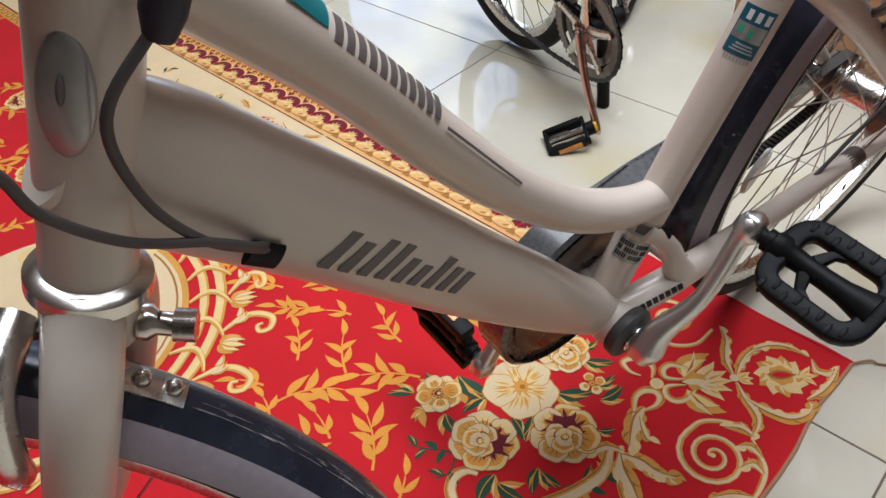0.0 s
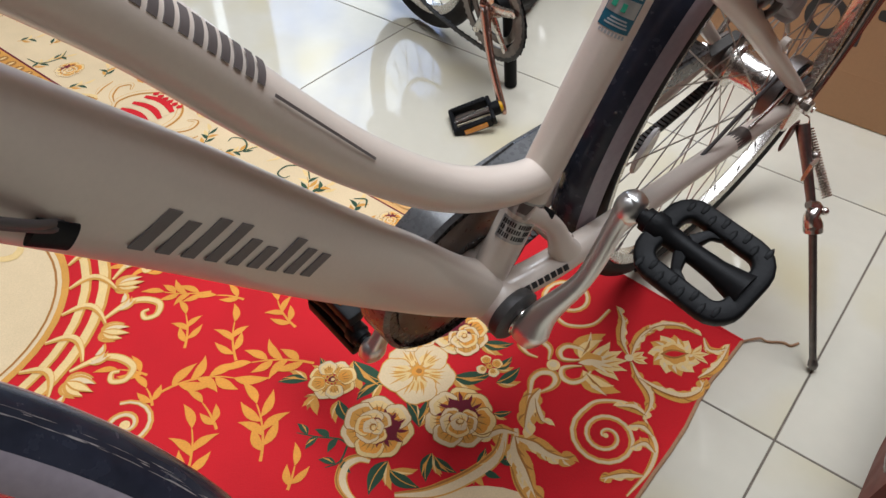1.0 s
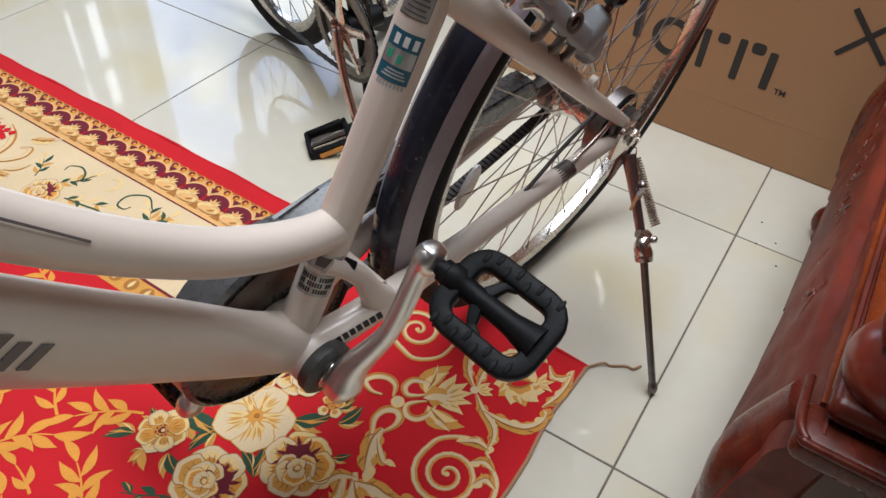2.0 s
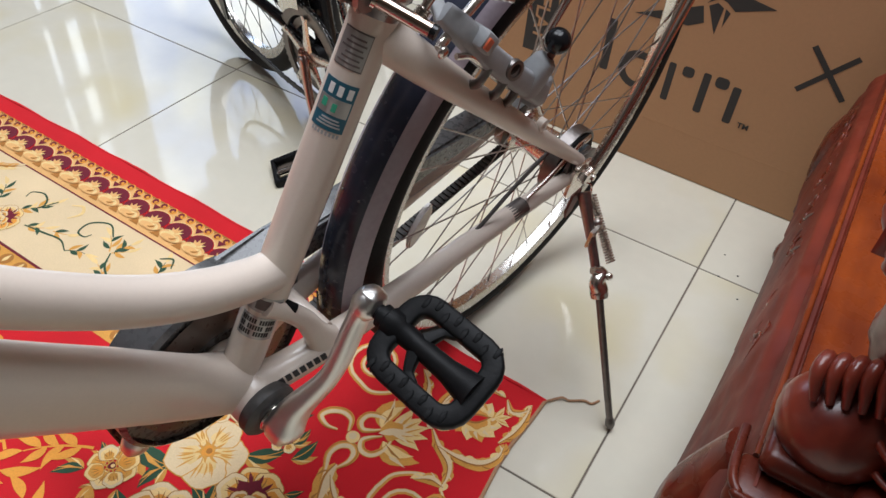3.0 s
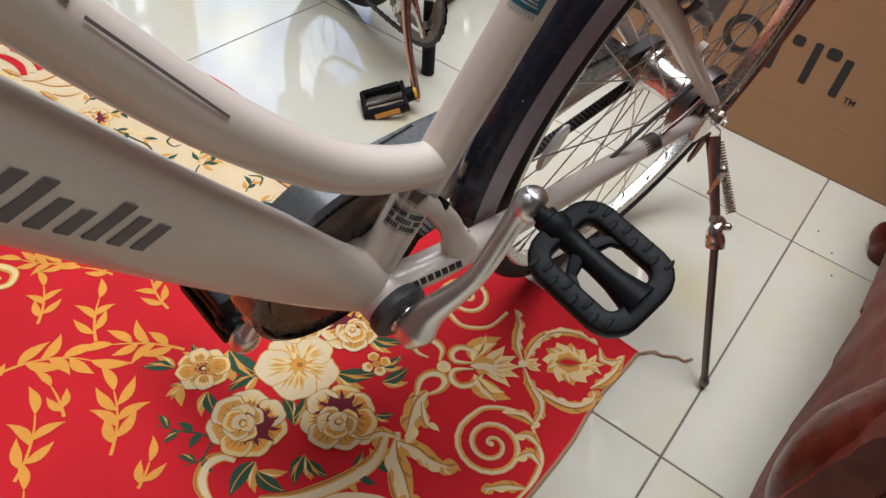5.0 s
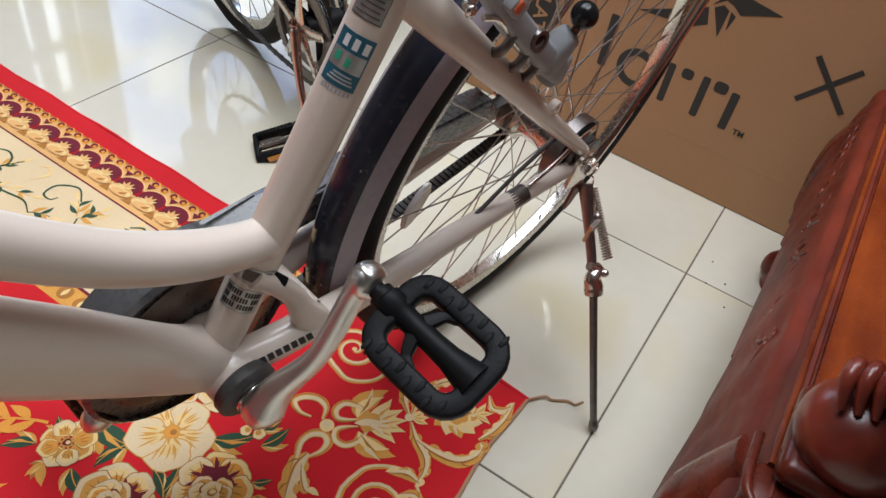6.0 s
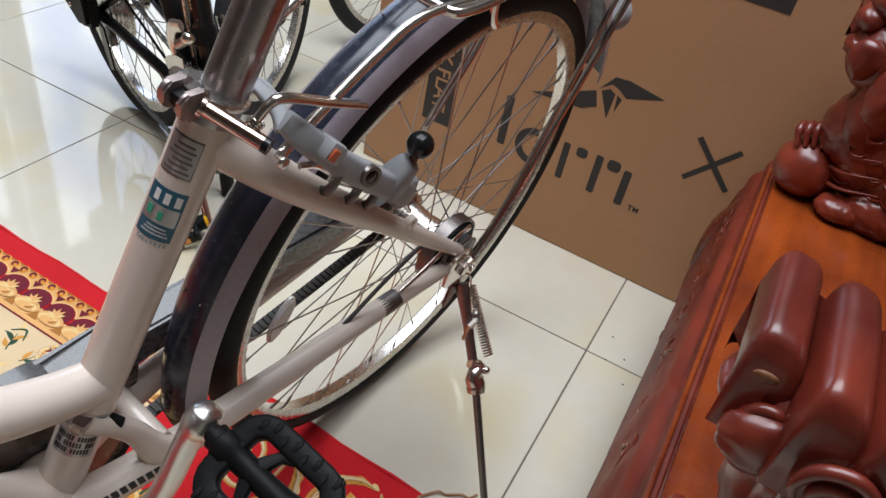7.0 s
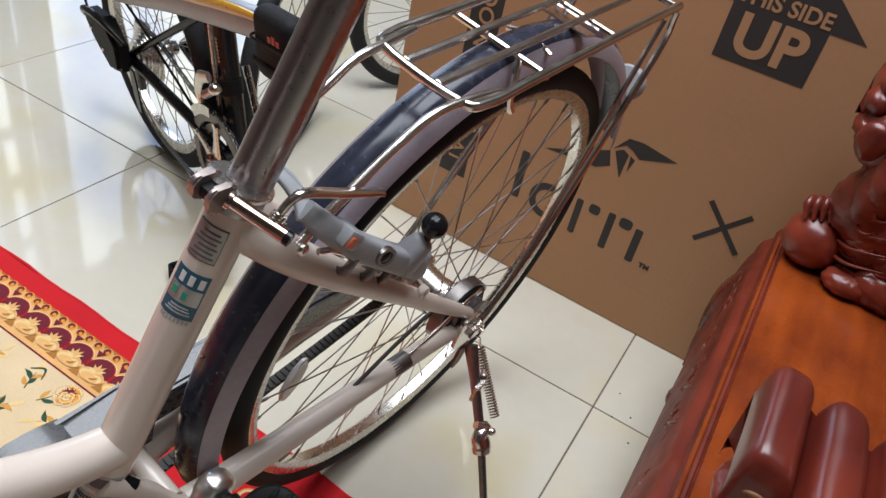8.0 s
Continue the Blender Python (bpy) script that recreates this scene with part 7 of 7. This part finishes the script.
m_.done("palmette", rug, "gold palmette with cream petals")
teardrop(((-0.168, -0.186), (-0.188, -0.179), (-0.209, -0.187), (-0.213, -0.204), (-0.202, -0.214), (-0.188, -0.207), (-0.176, -0.195)), 0.011)
teardrop(((-0.156, -0.200), (-0.155, -0.222), (-0.165, -0.240), (-0.181, -0.242), (-0.190, -0.230), (-0.183, -0.218), (-0.170, -0.206)), 0.011)
teardrop(((-0.216, -0.229), (-0.226, -0.210), (-0.244, -0.206), (-0.262, -0.216), (-0.268, -0.232), (-0.250, -0.240), (-0.232, -0.236)), 0.012)

# round flower head on its bud
m_ = Motif()
m_.disc(-0.122, -0.147, 0.0068, "rugcream", 4, n=14)
for k in range(11):
    ang = k * 360 / 11 + 10
    m_.leaf(-0.071 + 0.010 * math.cos(radians(ang)), -0.096 + 0.010 * math.sin(radians(ang)), 0.031, ang, 0.025, "ruggold" if k % 2 else "rugpale", 1, 0.4, "rugcream")
m_.disc(-0.071, -0.096, 0.0235, "rugpale", 3, 8, 0.09)
m_.disc(-0.071, -0.096, 0.018, "ruggold", 4, 6, 0.08)
m_.leaf(-0.088, -0.110, 0.046, 41, 0.018, "rugdeep", 5)
m_.leaf(-0.083, -0.106, 0.034, 41, 0.011, "rugred", 6)
for ang in (8, 41, 74):
    m_.leaf(-0.050, -0.078, 0.028, ang, 0.010, "rugpale", 2, 0.01 * (ang - 41), "ruggold")
for ang in (15, 41, 68):
    m_.leaf(-0.119, -0.145, 0.026, ang, 0.011, "rugpale", 2, 0.0, "ruggold")
m_.done("flower_head", rug, "round gold flower with red eye")
plume_leaf(((-0.124, -0.144), (-0.147, -0.126), (-0.160, -0.105), (-0.170, -0.085), (-0.192, -0.066)), 0.013, side=-1)
plume_leaf(((-0.122, -0.140), (-0.129, -0.112), (-0.128, -0.082), (-0.112, -0.052)), 0.013, side=-1)
plume_leaf(((-0.128, -0.098), (-0.118, -0.06), (-0.088, -0.036), (-0.055, -0.034)), 0.012, side=1)
plume_leaf(((-0.116, -0.151), (-0.094, -0.170), (-0.066, -0.186), (-0.055, -0.205), (-0.053, -0.228)), 0.013, side=1)
plume_leaf(((-0.092, -0.170), (-0.058, -0.170), (-0.026, -0.160), (-0.010, -0.135), (-0.012, -0.112)), 0.016, side=1, lobes=5)
plume_leaf(((-0.022, -0.112), (-0.012, -0.085), (-0.009, -0.055), (-0.013, -0.02)), 0.012, side=1)
plume_leaf(((-0.05, -0.035), (-0.035, -0.05), (-0.022, -0.045), (-0.012, -0.03)), 0.010, side=-1, lobes=3)
scroll(((-0.053, -0.225), (-0.033, -0.243), (-0.014, -0.262), (-0.006, -0.30), (-0.010, -0.35)), 0.009, "stem")
plume_leaf(((-0.050, -0.222), (-0.072, -0.222), (-0.092, -0.236)), 0.013, side=-1, lobes=2)
plume_leaf(((-0.026, -0.246), (-0.045, -0.240), (-0.062, -0.252)), 0.012, side=1, lobes=2)
plume_leaf(((-0.012, -0.268), (-0.030, -0.262), (-0.042, -0.282)), 0.012, side=1, lobes=2)
plume_leaf(((-0.008, -0.31), (-0.03, -0.325), (-0.05, -0.35)), 0.012, side=1, lobes=3)

# teardrop plume by the bouquet and the pale medallion under it
m_ = Motif()
m_.disc(-0.085, -0.56, 0.13, "rugcream", 0, n=40)
m_.done("pale_medallion", rug, "plain cream medallion")
teardrop(((-0.192, -0.286), (-0.184, -0.268), (-0.186, -0.252), (-0.199, -0.246), (-0.213, -0.256), (-0.216, -0.275), (-0.205, -0.296), (-0.196, -0.316)), 0.013, "plume_loop")
plume_leaf(((-0.196, -0.282), (-0.196, -0.305), (-0.186, -0.33), (-0.174, -0.353)), 0.022, "plume", 1, 4)
plume_leaf(((-0.192, -0.300), (-0.178, -0.315), (-0.164, -0.325), (-0.157, -0.325)), 0.012, "plume", 1, 2)
plume_leaf(((-0.178, -0.372), (-0.150, -0.362), (-0.125, -0.362), (-0.098, -0.353)), 0.020, "plume", -1, 5)
plume_leaf(((-0.178, -0.372), (-0.160, -0.39), (-0.135, -0.405), (-0.10, -0.43)), 0.022, "plume", -1, 5)
plume_leaf(((-0.178, -0.365), (-0.20, -0.375), (-0.215, -0.40), (-0.235, -0.40)), 0.014, "plume", 1, 3)
for pts, w in ((((-0.185, -0.36), (-0.15, -0.405), (-0.115, -0.43), (-0.05, -0.44)), 0.020),
               (((-0.195, -0.37), (-0.18, -0.41), (-0.19, -0.46), (-0.215, -0.51), (-0.25, -0.545)), 0.022),
               (((-0.310, -0.529), (-0.325, -0.536), (-0.332, -0.554), (-0.321, -0.575), (-0.298, -0.585), (-0.27, -0.585)), 0.017)):
    scroll(pts, w, "plume")

# great medallion with its striped, leafy rim
m_ = Motif()
MCX, MCY = -1.08, -0.83


def arc(r, a0, a1, n=30, wob=0.0):
    return [(MCX + (r + wob * math.sin(i * 1.3)) * math.cos(radians(a0 + (a1 - a0) * i / n)), MCY + (r + wob * math.sin(i * 1.3)) * math.sin(radians(a0 + (a1 - a0) * i / n))) for i in range(n + 1)]


m_.poly(arc(0.255, 0, 360, 60), "rugcream", 0)
m_.ribbon(arc(0.255, -60, 150), [0.012], "ruggold", 1)
m_.ribbon(arc(0.24, -60, 150), [0.004], "rugdeep", 1)
m_.ribbon(arc(0.288, -60, 150), [0.014], "rugpale", 1)
m_.ribbon(arc(0.318, -60, 150), [0.016], "rugpale", 1)
m_.ribbon(arc(0.296, -60, 150), [0.004], "ruggold", 2)
m_.ribbon(arc(0.327, -60, 150), [0.005], "ruggold", 2)
for a in range(-50, 141, 13):
    hoop = [(0.262 + 0.078 * t, 5.5 * math.sin(math.pi * t) - 3.5 * t) for t in np.linspace(0, 1, 13)]
    m_.ribbon([(MCX + r * math.cos(radians(a + d)), MCY + r * math.sin(radians(a + d))) for r, d in hoop], [0.006, 0.012, 0.014, 0.011, 0.005], "ruggold", 3)
    m_.ribbon([(MCX + r * math.cos(radians(a + d + 0.45)), MCY + r * math.sin(radians(a + d + 0.45))) for r, d in hoop], [0.003, 0.0065, 0.008, 0.0055, 0.002], "rugpale", 4)
for a in (105, 125, 150):
    m_.disc(MCX + 0.2 * math.cos(radians(a)), MCY + 0.2 * math.sin(radians(a)), 0.06, "rugpale", 2, 5, 0.12)
    m_.disc(MCX + 0.2 * math.cos(radians(a)), MCY + 0.2 * math.sin(radians(a)), 0.045, "rugcream", 3, 5, 0.12)
m_.done("great_medallion", rug, "cream medallion with striped gold rim")


def curl(a, out, name="rim_scroll"):
    """A scroll that leaves the rim, swings out and rolls up, with pointed lobes at its root."""
    m = Motif()
    way = [(MCX + r * math.cos(radians(a + d)), MCY + r * math.sin(radians(a + d))) for r, d in ((0.332, -5), (0.348, -1.5), (0.366, 1.2), (0.366 + out * 0.5, 1.8), (0.366 + out, 0.2), (0.366 + out * 1.02, -3), (0.366 + out * 0.7, -4.2), (0.366 + out * 0.55, -2.4), (0.366 + out * 0.72, -1.5))]
    fine = [(p[0], p[1]) for p in curve_points([(q[0], q[1], 0) for q in way], 6)]
    m.ribbon(fine, [0.006, 0.014, 0.015, 0.012, 0.010, 0.006], "ruggold", 1)
    m.ribbon(fine, [0.003, 0.009, 0.009, 0.007, 0.006, 0.003], "rugpale", 2, 0.12)
    for d, ang, size in ((-1.5, 40, 0.034), (-0.5, 10, 0.03), (1.2, 62, 0.026)):
        px, py = MCX + 0.352 * math.cos(radians(a + d)), MCY + 0.352 * math.sin(radians(a + d))
        m.leaf(px, py, size, a + ang, 0.014, "ruggold", 3, 0.8)
        m.leaf(px, py, size * 0.86, a + ang + 3, 0.008, "rugcream", 4, 0.8)
    return m.done(name, rug)


def fan(a, size):
    """A palmette of pointed cream lobes on the rim."""
    m = Motif()
    px, py = MCX + 0.338 * math.cos(radians(a)), MCY + 0.338 * math.sin(radians(a))
    for k, ang in enumerate((-62, 66, -34, 36, 0)):
        m.leaf(px, py, size * (0.8 + 0.07 * k), a + ang * 0.8, size * 0.34, "ruggold", k, -0.012 * ang)
        m.leaf(px + 0.004 * math.cos(radians(a)), py + 0.004 * math.sin(radians(a)), size * (0.68 + 0.07 * k), a + ang * 0.8, size * 0.22, "rugcream" if k % 2 else "rugpale", k + 1, -0.012 * ang)
    return m.done("rim_palmette", rug)


for a, out in ((10, 0.04), (26, 0.055), (44, 0.05), (60, 0.03)):
    curl(a, out)
for a, size in ((18, 0.05), (35, 0.045), (52, 0.045), (72, 0.055), (84, 0.06)):
    fan(a, size)

# hem and loose thread
part("rug_hem", sweep([(-0.001 + 0.0016 * math.sin(i * 1.9) + 0.004 * math.sin(-0.05 * i * 17), -0.05 * i, RUGZ * 0.62) for i in range(0, 52)], 0.0034, 8, flat=0.9, up=(0, 0, 1)), "thread", rug, "brown overlocked hem")
part("rug_selvage", sweep([(-0.05 * i, drawn(-0.05 * i, 0) + 0.001 + 0.002 * math.sin(i * 1.7), RUGZ * 0.6) for i in range(0, 52)], 0.0036, 8, up=(0, 0, 1)), "rugred", rug)
loose = part("loose_thread", sweep(curve_points([(0.0, 0.0, 0.005), (0.018, 0.022, 0.006), (0.03, 0.026, 0.0035), (0.05, 0.04, 0.0035), (0.062, 0.042, 0.003), (0.07, 0.055, 0.003)]), 0.0019, 6, up=(0, 0, 1)), "thread", rug, "frayed jute thread")

# ---- floor tiles ----
tile_mesh = None
nx0, nx1 = math.floor((X0 - TX) / TILE), math.ceil((X1 - TX) / TILE)
ny0, ny1 = math.floor((Y0 - TY) / TILE), math.ceil((Y1 - TY) / TILE)
for i in range(nx0, nx1):
    for j in range(ny0, ny1):
        x, y = TX + i * TILE, TY + j * TILE
        if tile_mesh is None:
            first = part("floor_tile", block(0.0015, TILE - 0.0015, 0.0015, TILE - 0.0015, -0.009, 0.0, 0.0008, 1), "tile", floor)
            tile_mesh = first.data
        else:
            first = new("floor_tile", tile_mesh)
            first.parent = floor
        first.location = (x, y, 0)
